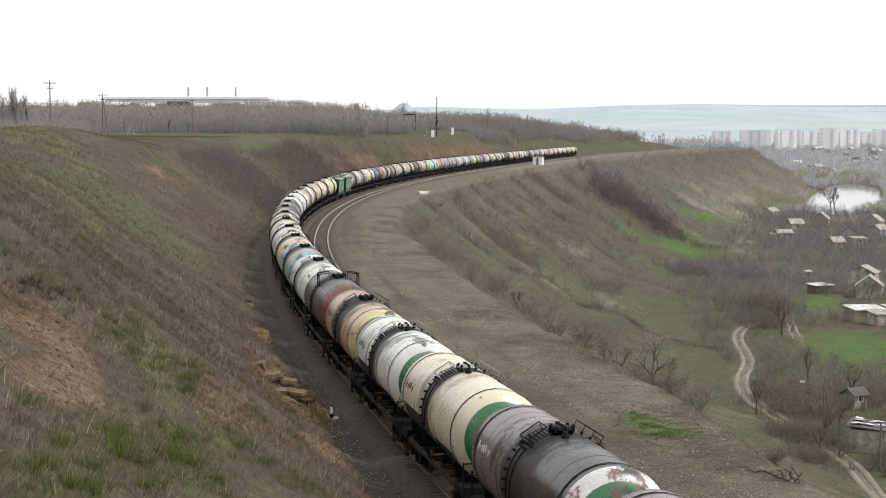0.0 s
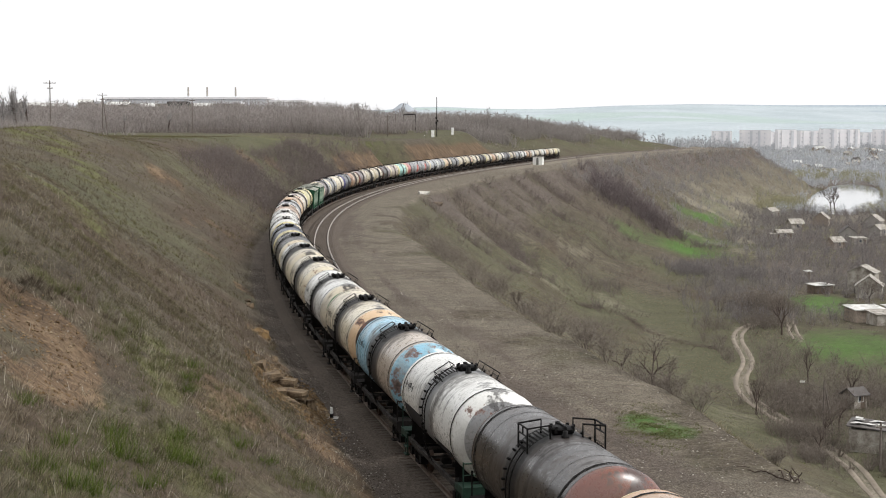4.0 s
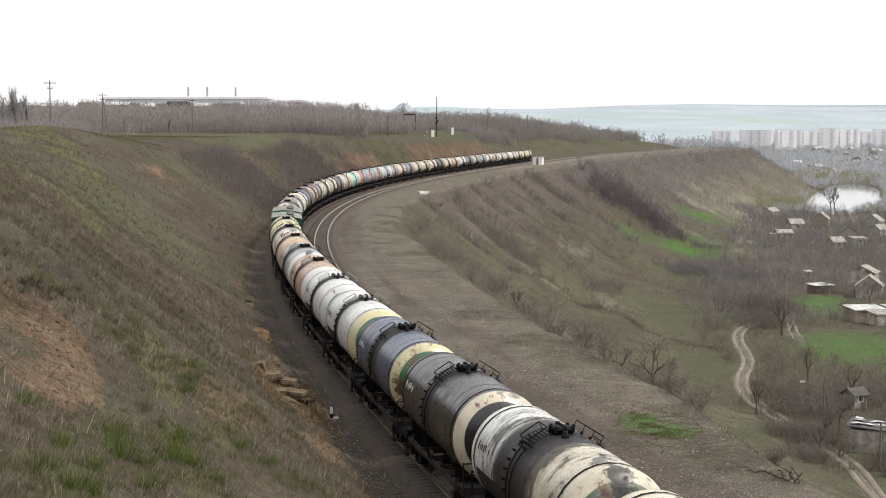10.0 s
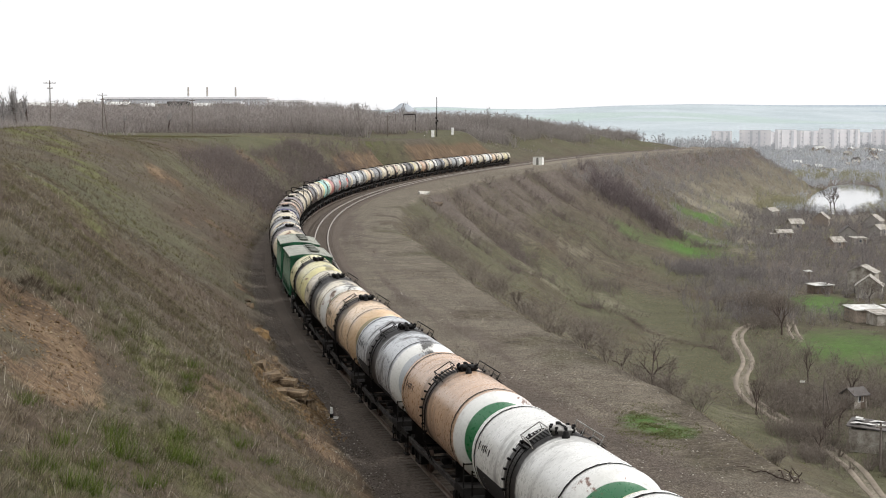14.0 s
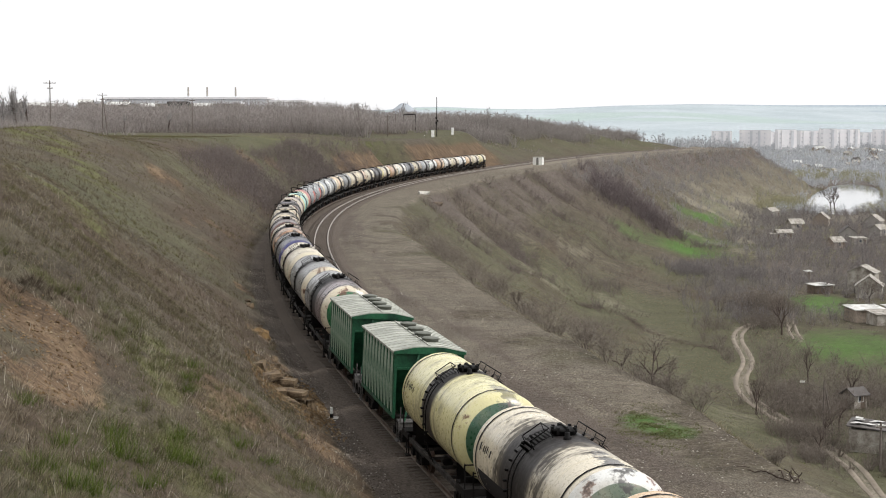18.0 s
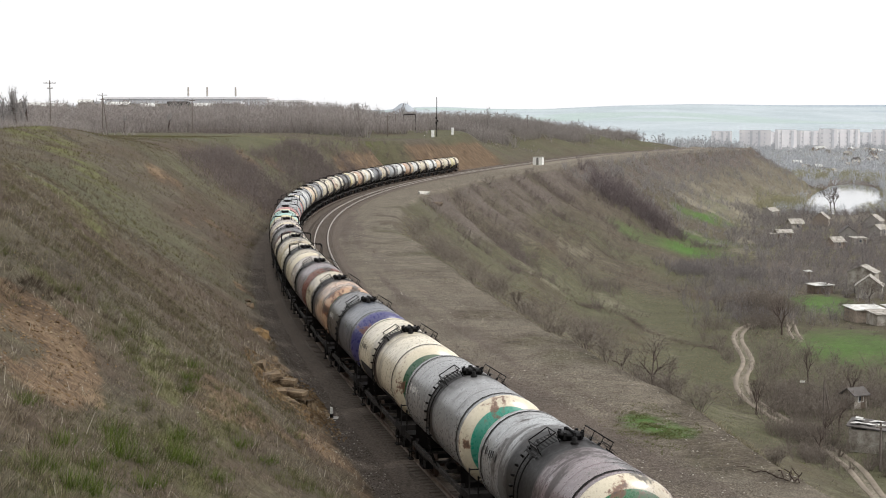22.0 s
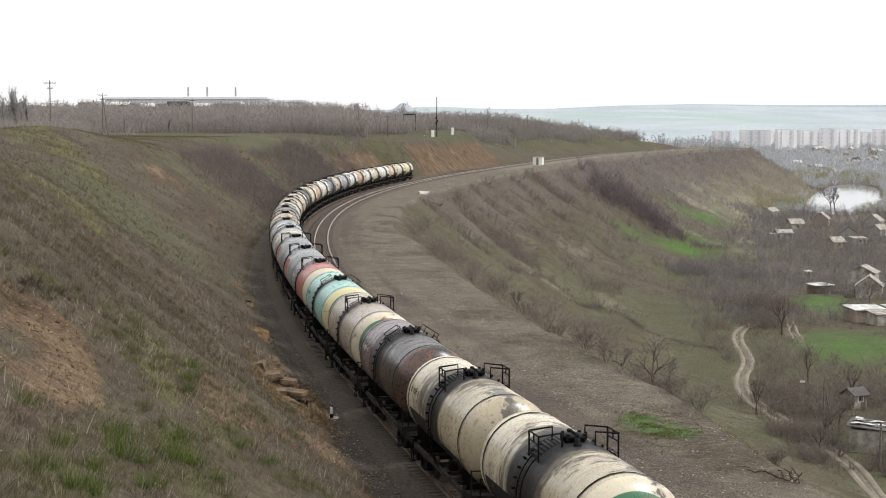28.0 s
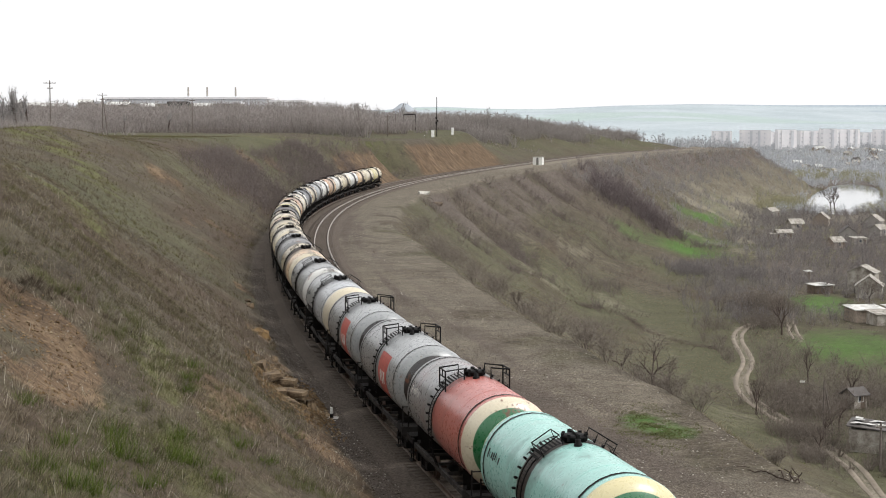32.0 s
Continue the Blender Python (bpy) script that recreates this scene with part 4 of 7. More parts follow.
def build_hatch(bm):
    lathe(bm, [(4.24, 0.0), (4.24, 0.36), (4.40, 0.36), (4.40, 0.41), (4.43, 0.41), (4.47, 0.25), (4.47, 0.0)], 20, "z")


def build_rib(bm):
    a = [(-0.05, 1.4, 1.32), (0.05, 1.4, 1.32), (0.05, 1.5, 1.32), (-0.05, 1.5, 1.32)]
    c = [(-0.05, 1.42, 4.06), (0.05, 1.42, 4.06), (0.05, 1.53, 4.06), (-0.05, 1.53, 4.06)]
    va, vc = [bm.verts.new(v) for v in a], [bm.verts.new(v) for v in c]
    for i in range(4):
        bm.faces.new((va[i], va[(i + 1) % 4], vc[(i + 1) % 4], vc[i]))
    bm.faces.new(va[::-1])
    bm.faces.new(vc)


def build_side_panel(bm):
    """Pressed sheet between two ribs, bowed out a little."""
    rows = []
    for z, y in ((1.38, 1.428), (2.0, 1.478), (2.44, 1.502), (2.56, 1.502), (3.2, 1.49), (3.98, 1.468)):
        rows.append([bm.verts.new((x, y + lift, z)) for x, lift in ((-0.35, 0.0), (-0.3, 0.022), (0.0, 0.03), (0.3, 0.022), (0.35, 0.0))])
    for a, c in zip(rows[:-1], rows[1:]):
        for i in range(4):
            bm.faces.new((a[i], a[i + 1], c[i + 1], c[i]))


def build_sill_rail(bm):
    box(bm, -4.15, 4.15, 1.40, 1.53, 1.24, 1.34)


def build_hopper_gable(bm):
    """End brace: two slanted posts and a cross rail."""
    for y in (-0.45, 0.45):
        bar(bm, (5.2, 2.6 * y, 1.25), (4.2, y, 3.98), 0.05, 4)
    for y in (-1.44, 1.44):
        box(bm, 4.1, 4.2, y - 0.06, y + 0.06, 1.2, 4.0)
    box(bm, 4.15, 4.2, -1.38, 1.38, 3.28, 3.36)


def build_reservoir(bm):
    lathe(bm, [(-0.5, 0.0), (-0.5, 0.14), (-0.44, 0.2), (0.44, 0.2), (0.5, 0.14), (0.5, 0.0)], 14, "y", Matrix.Translation((4.3, 0.3, 1.75)))


def build_hopper_deck(bm):
    box(bm, 4.55, 5.5, -1.4, 1.4, 1.2, 1.26)
    box(bm, 5.35, 5.5, -1.45, 1.45, 0.95, 1.28)
    for y in (-1.38, 1.38):
        bar(bm, (5.42, y, 1.26), (5.42, y, 1.9), 0.03)
        bar(bm, (4.7, y, 1.2), (4.7, y, 0.4), 0.03)
        bar(bm, (5.2, y, 1.2), (5.2, y, 0.4), 0.03)
        box(bm, 4.68, 5.22, y - 0.08, y + 0.08, 0.4, 0.44)


def build_chute(bm):
    top = [bm.verts.new((x, y, 1.3)) for x, y in ((-0.8, -0.95), (0.8, -0.95), (0.8, 0.95), (-0.8, 0.95))]
    low = [bm.verts.new((x, y, 0.55)) for x, y in ((-0.3, -0.5), (0.3, -0.5), (0.3, 0.5), (-0.3, 0.5))]
    for i in range(4):
        bm.faces.new((top[i], top[(i + 1) % 4], low[(i + 1) % 4], low[i]))
    bm.faces.new(low)


def hopper_wagon():
    car = empty("hopper_wagon", Matrix.Identity(4), "green ribbed hopper wagon with a pale dusty roof", "hopper wagon", "wagons of the train")
    body = fit_part("body", build_hopper_body, hopper_green, car)
    roof = fit_part("roof", build_hopper_roof, roof_mat, car, "pale grey dusty arched roof")
    for i in range(13):
        fit_part("roof_seam", build_roof_seam, roof_mat, roof, "", Matrix.Translation((-4.15 + 8.3 * i / 12, 0, 0)))
    fit_part("roof_ridge", build_roof_walk, roof_mat, roof)
    for x in (-2.6, -0.9, 0.8, 2.5):
        fit_part("roof_hatch", build_hatch, hatch_mat, roof, "round grey filling hatch", Matrix.Translation((x, 0.35, 0)))
    for s in (0, math.pi):
        half = Matrix.Rotation(s, 4, "Z")
        for i in range(11):
            fit_part("rib", build_rib, hopper_green, body, "", half @ Matrix.Translation((-4.05 + 8.1 * i / 10, 0, 0)))
        for i in range(10):
            fit_part("side_panel", build_side_panel, hopper_panel, body, "dusty pale green side panel", half @ Matrix.Translation((-3.645 + 0.81 * i, 0, 0)))
        fit_part("side_wall", build_side_wall, hopper_green, body, "", half)
        fit_part("gable", build_gable, hopper_green, roof, "dark green arched end plate", half)
        fit_part("side_sill", build_sill_rail, hopper_green, body, "", half)
        fit_part("end_brace", build_hopper_gable, hopper_green, body, "", half)
        fit_part("air_reservoir", build_reservoir, black_mat, car, "", half)
        fit_part("end_deck", build_hopper_deck, frame_dusty, car, "dusty grey end platform", half)
        fit_part("coupler", build_coupler, iron_mat, car, "", half)
    for x in (-1.3, 1.3):
        fit_part("outlet_chute", build_chute, hopper_green, car, "", Matrix.Translation((x, 0, 0)))
    fit_part("centre_sill", build_sill, black_mat, car)
    add_bogies(car, 3.9)
    return car


green_frame = mat("green_frame_paint", lin(34, 56, 46), 0.7, 0, 0.4, 4.0, 0.1)
frame_grey = mat("grey_frame_paint", lin(120, 118, 114), 0.7, 0, 0.4, 4.0, 0.1)
frame_dusty = mat("dusty_dark_frame", lin(96, 94, 92), 0.7, 0, 0.3, 4.0, 0.1, lin(52, 50, 50))
hopper_panel = mat("dusty_green_panel", lin(158, 166, 152), 0.75, 0, 0.2, 1.6, 0.1, lin(96, 120, 100))
hopper_green = mat("hopper_green_paint", lin(36, 84, 58), 0.55, 0, 0.35, 1.2, 0.08, lin(24, 56, 42))
roof_mat = mat("dusty_roof_sheet", lin(164, 165, 156), 0.55, 0, 0.15, 1.1, 0.06, lin(132, 134, 125))
hatch_mat = mat("hatch_grey", lin(104, 106, 99), 0.7, 0, 0.3, 5.0, 0.1)
red_panel_mat = mat("faded_red_paint", lin(176, 88, 78), 0.6, 0, 0.2, 2.0, 0.05)


def hexc(h):
    return lin(int(h[0:2], 16), int(h[2:4], 16), int(h[4:6], 16))


SHADES = dict(cream="cdc3ac", white="d4d4d0", tan="b5957a", peach="cfb290", grey="7c7d7e", silver="a9adb1", dgrey="2b2828", brown="3a2d29", black="1f1e1f",
              blue="36445f", lblue="84b6cc", teal="92c3ba", red="ad625a", yellow="d2cb98", mauve="736669", rust="6e463c", green="25653f", olive="6e7050",
              dgreen="2e523c", tealg="29836f", beige="a89c8e", lgrey="909394", dirty="b6aa90", navy="3c3c6c", slate="3f444e", pale="cdc398")
# number from the head of the film: words for the label, front half, back half, belt, its width, end ring, end disc, run-off, wear, flags
# flags: n dark number, w white number, p notice and flank shade panels, t tall handrails, g grey handrails, r red
# panels, f green frame
CARS = {
    -2: ("grey", "grey", "grey", "dgrey", 1.0, "cream", "green", 0.5, 0.3, "n"), -1: ("pinkish grey", "mauve", "mauve", "dgrey", 1.0, "mauve", "rust", 0.6, 0.5, "n"),
    0: ("sooty grey-brown", "dgrey", "mauve", "dgrey", 1.2, "white", "green", 0.9, 0.8, "w"), 1: ("cream", "cream", "cream", "brown", 0.9, "cream", "green", 0.55, 0.2, "npg"),
    2: ("white", "white", "white", "dgrey", 0.7, "white", "green", 0.9, 0.3, "npg"), 3: ("tan and black", "tan", "tan", "dgrey", 2.6, "pale", "olive", 0.9, 0.4, "n"),
    4: ("dark brown", "dgrey", "dgrey", "black", 0.8, "rust", "rust", 0.7, 0.8, "t"), 5: ("white", "white", "white", "grey", 1.0, "white", "grey", 0.8, 0.3, "nf"),
    6: ("light blue and black", "beige", "lblue", "black", 2.0, "lblue", "lblue", 0.8, 0.6, "n"), 7: ("cream", "cream", "cream", "dgrey", 1.1, "peach", "brown", 0.9, 0.4, "n"),
    8: ("cream-white", "white", "white", "dgrey", 0.8, "cream", "green", 0.9, 0.3, "np"), 9: ("cream and black", "cream", "cream", "dgrey", 2.0, "cream", "green", 1.0, 0.4, "np"),
    10: ("cream and black", "cream", "white", "dgrey", 3.0, "cream", "dgreen", 1.0, 0.4, "np"), 11: ("black", "black", "black", "black", 0.8, "cream", "black", 0.6, 0.3, "w"),
    12: ("dark blue", "blue", "blue", "black", 2.0, "pale", "green", 0.5, 0.9, "w"), 13: ("white", "white", "white", "dgrey", 0.8, "pale", "green", 0.4, 0.15, "npg"),
    14: ("white", "white", "white", "dgrey", 1.0, "white", "green", 0.5, 0.25, "npg"), 15: ("tan", "tan", "tan", "brown", 0.25, "white", "green", 0.5, 0.2, "n"),
    16: ("silver-white", "silver", "silver", "dgrey", 1.1, "white", "silver", 1.0, 0.4, "n"), 17: ("peach", "peach", "peach", "brown", 0.5, "peach", "olive", 0.8, 0.4, "n"),
    18: ("cream and black", "cream", "cream", "dgrey", 2.3, "white", "dgreen", 1.0, 0.4, "n"), 19: ("pale yellow", "yellow", "yellow", "dgrey", 1.2, "yellow", "dgreen", 0.6, 0.15, "n"),
    22: ("rusty brown and grey", "mauve", "lgrey", "black", 2.5, "cream", "green", 0.8, 0.7, "n"), 23: ("grey", "grey", "grey", "dgrey", 0.6, "cream", "tealg", 0.5, 0.3, "w"),
    24: ("cream", "cream", "cream", "brown", 0.5, "cream", "dgreen", 0.5, 0.3, "n"), 25: ("slate blue", "slate", "dgrey", "black", 0.4, "navy", "navy", 0.3, 0.3, "w"),
    26: ("rusty tan", "tan", "dirty", "dgrey", 1.2, "tan", "dgreen", 1.0, 1.0, "n"), 27: ("pinkish grey", "mauve", "beige", "black", 0.9, "rust", "brown", 0.8, 0.7, "w"),
    28: ("cream and black", "dirty", "cream", "black", 2.4, "cream", "green", 0.9, 0.5, "t"), 29: ("dirty cream", "dirty", "cream", "black", 1.7, "dirty", "dirty", 0.8, 0.5, "tn"),
    30: ("dark brown", "dgrey", "mauve", "black", 0.8, "brown", "brown", 0.8, 0.8, "w"), 31: ("beige-grey", "beige", "beige", "mauve", 0.7, "cream", "green", 0.5, 0.3, "tw"),
    32: ("light turquoise", "teal", "teal", "brown", 0.6, "pale", "green", 0.3, 0.2, "n"), 33: ("red and grey", "red", "grey", None, 0.8, "cream", "green", 0.2, 0.2, "tw"),
    34: ("grey", "lgrey", "grey", None, 0.8, "lgrey", "dgrey", 0.2, 0.15, "tr"), 35: ("grey", "lgrey", "grey", None, 0.8, "lgrey", "dgrey", 0.25, 0.15, "tr"),
    36: ("silver", "silver", "lgrey", "grey", 0.9, "cream", "cream", 0.5, 0.3, "n"), 37: ("silver-grey", "lgrey", "grey", "dgrey", 0.5, "white", "white", 0.6, 0.4, "n"),
    38: ("peach", "peach", "dirty", "brown", 0.6, "cream", "green", 0.6, 0.4, "n"), 39: ("grey", "grey", "grey", "dgrey", 0.9, "grey", "dgreen", 0.6, 0.4, "n"),
    40: ("cream", "cream", "dirty", "brown", 0.8, "cream", "cream", 0.6, 0.4, "n"), 41: ("tan-cream", "dirty", "tan", "dgrey", 0.8, "cream", "brown", 0.7, 0.4, "n"),
    42: ("cream", "cream", "cream", "dgrey", 0.8, "cream", "green", 0.6, 0.3, "n"), 43: ("black", "dgrey", "black", "black", 0.8, "dgrey", "black", 0.5, 0.4, "w"),
    44: ("cream", "cream", "cream", "brown", 1.0, "pale", "pale", 0.7, 0.4, "n"), 45: ("brownish tan", "tan", "dirty", "brown", 1.0, "tan", "olive", 0.8, 0.6, "n"),
    46: ("cream", "cream", "white", "dgrey", 0.8, "white", "green", 0.6, 0.3, "n"), 47: ("dark slate", "slate", "slate", "black", 1.0, "lgrey", "slate", 0.5, 0.4, "w"),
    48: ("beige", "dirty", "beige", "dgrey", 0.9, "cream", "brown", 0.7, 0.5, "n"), 49: ("grey", "lgrey", "grey", "dgrey", 0.8, "lgrey", "grey", 0.6, 0.4, "n"),
    50: ("white", "white", "white", "dgrey", 0.8, "white", "green", 0.6, 0.3, "n"), 51: ("tan", "tan", "peach", "brown", 0.9, "tan", "brown", 0.7, 0.4, "n"),
    52: ("white", "white", "cream", "dgrey", 0.9, "white", "dgreen", 0.6, 0.3, "n"), 53: ("dirty cream", "dirty", "cream", "brown", 0.8, "cream", "cream", 0.7, 0.4, "n"),
    54: ("white", "white", "white", "dgrey", 0.8, "white", "white", 0.5, 0.3, "n"), 55: ("pinkish tan", "peach", "dirty", "brown", 0.9, "peach", "brown", 0.7, 0.4, "n"),
    56: ("cream", "cream", "cream", "brown", 0.8, "cream", "green", 0.5, 0.3, "n"), 57: ("pale cream", "pale", "cream", "brown", 0.5, "pale", "pale", 0.5, 0.3, "n"),
}
WAGONS = {}
for k in range(-2, 58):
    if k in (20, 21):
        WAGONS[k] = hopper_wagon()
        continue
    word, front, back, belt, bw, ring, disc, amt, wear, flags = CARS[k]
    if k > 37:  # tail: more stain and wider belts, also for the shade between wagons
        amt, bw = max(amt, 0.85), max(bw, 1.3)
    # pale tanks all get the dark strips that shade their lower flanks
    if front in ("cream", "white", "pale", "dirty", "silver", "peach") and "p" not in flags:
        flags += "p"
    paint = tank_paint("tank_paint", hexc(SHADES[front]), hexc(SHADES[back]), hexc(SHADES[belt]) if belt else None, bw, hexc(SHADES[disc]), hexc(SHADES[ring]), hexc("2a2421"), amt, wear, float(k))
    label = "%s tank wagon with %s, %s" % (word, "tall rails" if "t" in flags else "low rails", "heavy oil stains" if amt > 0.75 else ("streaks of dirt" if amt > 0.35 else "clean faded paint"))
    WAGONS[k] = tank_wagon(label, paint, green_frame if "f" in flags else black_mat, flags)

# ---------------------------------------------------------------- plants


def leaf_mat(name, stops, rough=0.9):
    """Colours spread over the single blades or twigs of one mesh."""
    m = bpy.data.materials.new(name)
    m.use_nodes = True
    n, l = m.node_tree.nodes, m.node_tree.links
    b = n["Principled BSDF"]
    g = n.new("ShaderNodeNewGeometry")
    r = n.new("ShaderNodeValToRGB")
    e = r.color_ramp.elements
    while len(e) < len(stops):
        e.new(0.5)
    for i, (k, c) in enumerate(zip(e, stops)):
        k.position, k.color = i / (len(stops) - 1), (*c, 1)
    l.new(g.outputs["Random Per Island"], r.inputs[0])
    l.new(r.outputs[0], b.inputs["Base Color"])
    b.inputs["Roughness"].default_value = rough
    b.inputs["Specular IOR Level"].default_value = 0.1
    # thin blades and twigs pass on a part of the light behind them
    t, x = n.new("ShaderNodeBsdfTranslucent"), n.new("ShaderNodeMixShader")
    x.inputs[0].default_value = 0.4
    l.new(r.outputs[0], t.inputs["Color"])
    l.new(b.outputs[0], x.inputs[1])
    l.new(t.outputs[0], x.inputs[2])
    l.new(x.outputs[0], n["Material Output"].inputs["Surface"])
    return m


valley_twig_mat = leaf_mat("brown_bare_twigs", [lin(100, 92, 86), lin(120, 112, 104), lin(136, 128, 120)])
twig_mat = leaf_mat("bare_twigs", [lin(86, 78, 73), lin(112, 103, 96), lin(130, 121, 113)])
dark_twig_mat = leaf_mat("dark_bare_twigs", [lin(62, 54, 51), lin(84, 75, 70), lin(100, 90, 84)])
# twigs of the distance: haze is mixed into these two sets of colours
hazy_twig_mat = leaf_mat("grey_hazed_twigs", [lin(132, 128, 126), lin(148, 144, 142), lin(158, 154, 152)])
pale_haze_twig_mat = leaf_mat("pale_hazed_twigs", [lin(164, 166, 170), lin(178, 180, 183), lin(188, 190, 193)])
bud_mat = leaf_mat("budding_twigs", [lin(136, 134, 108), lin(158, 155, 126), lin(146, 141, 122)])
straw_mat = leaf_mat("dry_grass", [lin(46, 39, 33), lin(100, 90, 76), lin(168, 158, 138), lin(70, 62, 51), lin(132, 121, 104)])
fresh_mat = leaf_mat("fresh_grass", [lin(34, 39, 25), lin(66, 71, 42), lin(98, 99, 66), lin(128, 120, 94)])
lush_mat = leaf_mat("young_green_grass", [lin(62, 70, 40), lin(88, 95, 56), lin(104, 104, 72), lin(118, 111, 88)])
field_mat = leaf_mat("weedy_green", [lin(88, 95, 62), lin(100, 106, 70), lin(108, 103, 80)])
bark_mat = mat("grey_bark", lin(84, 74, 68), 0.95, 0, 0.3, 5.0, 0.4)
rng = np.random.default_rng(7)


def ribbons(segs, rnd):
    """Flat tapered strips along segments (a, b, width at a, width at b)."""
    segs = np.asarray(segs)
    a, b = segs[:, 0:3], segs[:, 3:6]
    d = b - a
    side = np.cross(d, rnd.normal(size=d.shape))
    side /= np.linalg.norm(side, axis=1)[:, None] + 1e-9
    wa, wb = segs[:, 6:7] / 2, segs[:, 7:8] / 2
    v = np.stack([a - side * wa, a + side * wa, b + side * wb, b - side * wb], 1).reshape(-1, 3)
    return v, np.arange(len(v)).reshape(-1, 4)


def bush(rnd, h, stems, subs, twigs, width, spread=0.5, upright=0.5):
    """Bare bush: leaning stems, branches and fine twigs."""
    segs = []
    for _ in range(stems):
        t = rnd.uniform(0, 2 * math.pi)
        lean = spread * rnd.uniform(0.2, 1.0)
        root = np.array([math.cos(t), math.sin(t), 0]) * rnd.uniform(0, 0.12) * h
        tip = root + np.array([math.cos(t) * lean, math.sin(t) * lean, rnd.uniform(0.65, 1.0)]) * h
        mid = (root + tip) / 2 + rnd.normal(size=3) * 0.05 * h
        segs.append((*root, *mid, width * 2.2, width * 1.5))
        segs.append((*mid, *tip, width * 1.5, width * 0.6))
        for _ in range(subs):
            f = rnd.uniform(0.25, 0.95)
            p = root + (mid - root) * f * 2 if f < 0.5 else mid + (tip - mid) * (f - 0.5) * 2
            q = p + (np.array([rnd.normal(), rnd.normal(), upright + rnd.uniform(0.2, 1.0)]) * 0.22 * h * rnd.uniform(0.5, 1.2))
            segs.append((*p, *q, width, width * 0.5))
            for _ in range(twigs):
                g = rnd.uniform(0.2, 1)
                a = p + (q - p) * g
                b = a + np.array([rnd.normal(), rnd.normal(), upright + rnd.uniform(0, 0.8)]) * 0.13 * h * rnd.uniform(0.5, 1.2)
                segs.append((*a, *b, width * 0.6, width * 0.3))
    return ribbons(segs, rnd)


def fuzz(rnd, stems, twigs, w, spread=0.5, up=0.6):
    """Soft leafless crown of unit height: slim stems and a cloud of fine twigs, each one tapered sliver."""
    t = rnd.uniform(0, 2 * math.pi, stems)
    lean = spread * np.sqrt(rnd.uniform(0.02, 1, stems))
    root = np.stack([np.cos(t), np.sin(t), 0 * t], -1) * rnd.uniform(0, 0.25, stems)[:, None] * spread
    tip = np.stack([np.cos(t) * lean, np.sin(t) * lean, rnd.uniform(0.6, 1, stems) * (1 - 0.35 * lean)], -1)
    k = rnd.integers(0, stems, twigs)
    f = rnd.uniform(0.15, 1, twigs)[:, None] ** 0.75
    p = root[k] + (tip - root)[k] * f + rnd.normal(0, 0.05, (twigs, 3))
    d = rnd.normal(0, 0.6, (twigs, 3)) + tip[k] * [0.6, 0.6, 0] + [0, 0, up]
    d *= (rnd.uniform(0.08, 0.26, twigs) / np.linalg.norm(d, axis=1))[:, None]
    a, b = np.concatenate([root, p]), np.concatenate([tip, p + d])
    wide = np.concatenate([np.full(stems, w * 1.8), w * rnd.uniform(0.6, 1.3, twigs)])[:, None] / 2
    side = np.cross(b - a, rnd.normal(size=a.shape))
    side *= wide / (np.linalg.norm(side, axis=1)[:, None] + 1e-9)
    v = np.stack([a - side, a + side, b], 1).reshape(-1, 3)
    v[:, 2] = np.maximum(v[:, 2], -0.03)
    return v, np.arange(len(v)).reshape(-1, 3)


def scatter(name, variants, places, material, label, category, fold=0.0):
    """Many plants as one object: variants are (verts, faces), places (x, y, z, scale, turn)."""
    vs, fs, base = [], [], 0
    places = np.asarray(places)
    pick = rng.integers(0, len(variants), len(places))
    for k, (v, f) in enumerate(variants):
        p = places[pick == k]
        if not len(p):
            continue
        c, s = np.cos(p[:, 4])[:, None], np.sin(p[:, 4])[:, None]
        sc = p[:, 3][:, None]
        x = (v[None, :, 0] * c - v[None, :, 1] * s) * sc + p[:, 0][:, None]
        y = (v[None, :, 0] * s + v[None, :, 1] * c) * sc + p[:, 1][:, None]
        z = v[None, :, 2] * sc + p[:, 2][:, None]
        vs.append(np.stack([x, y, z], -1).reshape(-1, 3))
        fs.append((f[None] + (np.arange(len(p)) * len(v))[:, None, None]).reshape(-1, f.shape[1]) + base)
        base += len(p) * len(v)
    ob = new(name, mesh_of(name, np.concatenate(vs), np.concatenate(fs), material))
    return tagged(ob, label, category, "", "stuff")


def ground_z(x, y):
    z = height(x, y)
    r = np.hypot((x - POND[0] - 0.29 * (y - POND[1])) / 23, (y - POND[1]) / 205) + 0.5 * fbm(x / 22, y / 70, 91, 3)
    return np.where(r < 1.25, np.minimum(z, POND_Z + 2.2 * np.clip(r - 0.95, -0.8, 1) / 0.3), z), r > 1.0


def sow(n, y0, y1, u0, u1, keep, size, power=1.0, margin=0.32):
    """Random places in a band along the line (offset u0 to u1), thinned by keep(x, y, u)."""
    y = y0 + (y1 - y0) * rng.random(n) ** power
    u = u0 + (u1 - u0) * rng.random(n)
    x = track_x(y) + u
    ok = (np.abs(x) < margin * y + 12) & (rng.random(n) < keep(x, y, u))
    x, y, u = x[ok], y[ok], u[ok]
    z, dry = ground_z(x, y)
    sc = size[0] + (size[1] - size[0]) * rng.random(len(x)) ** 1.6
    return np.stack([x, y, z - 0.03 * sc, sc, rng.random(len(x)) * 6.283], -1)[dry]


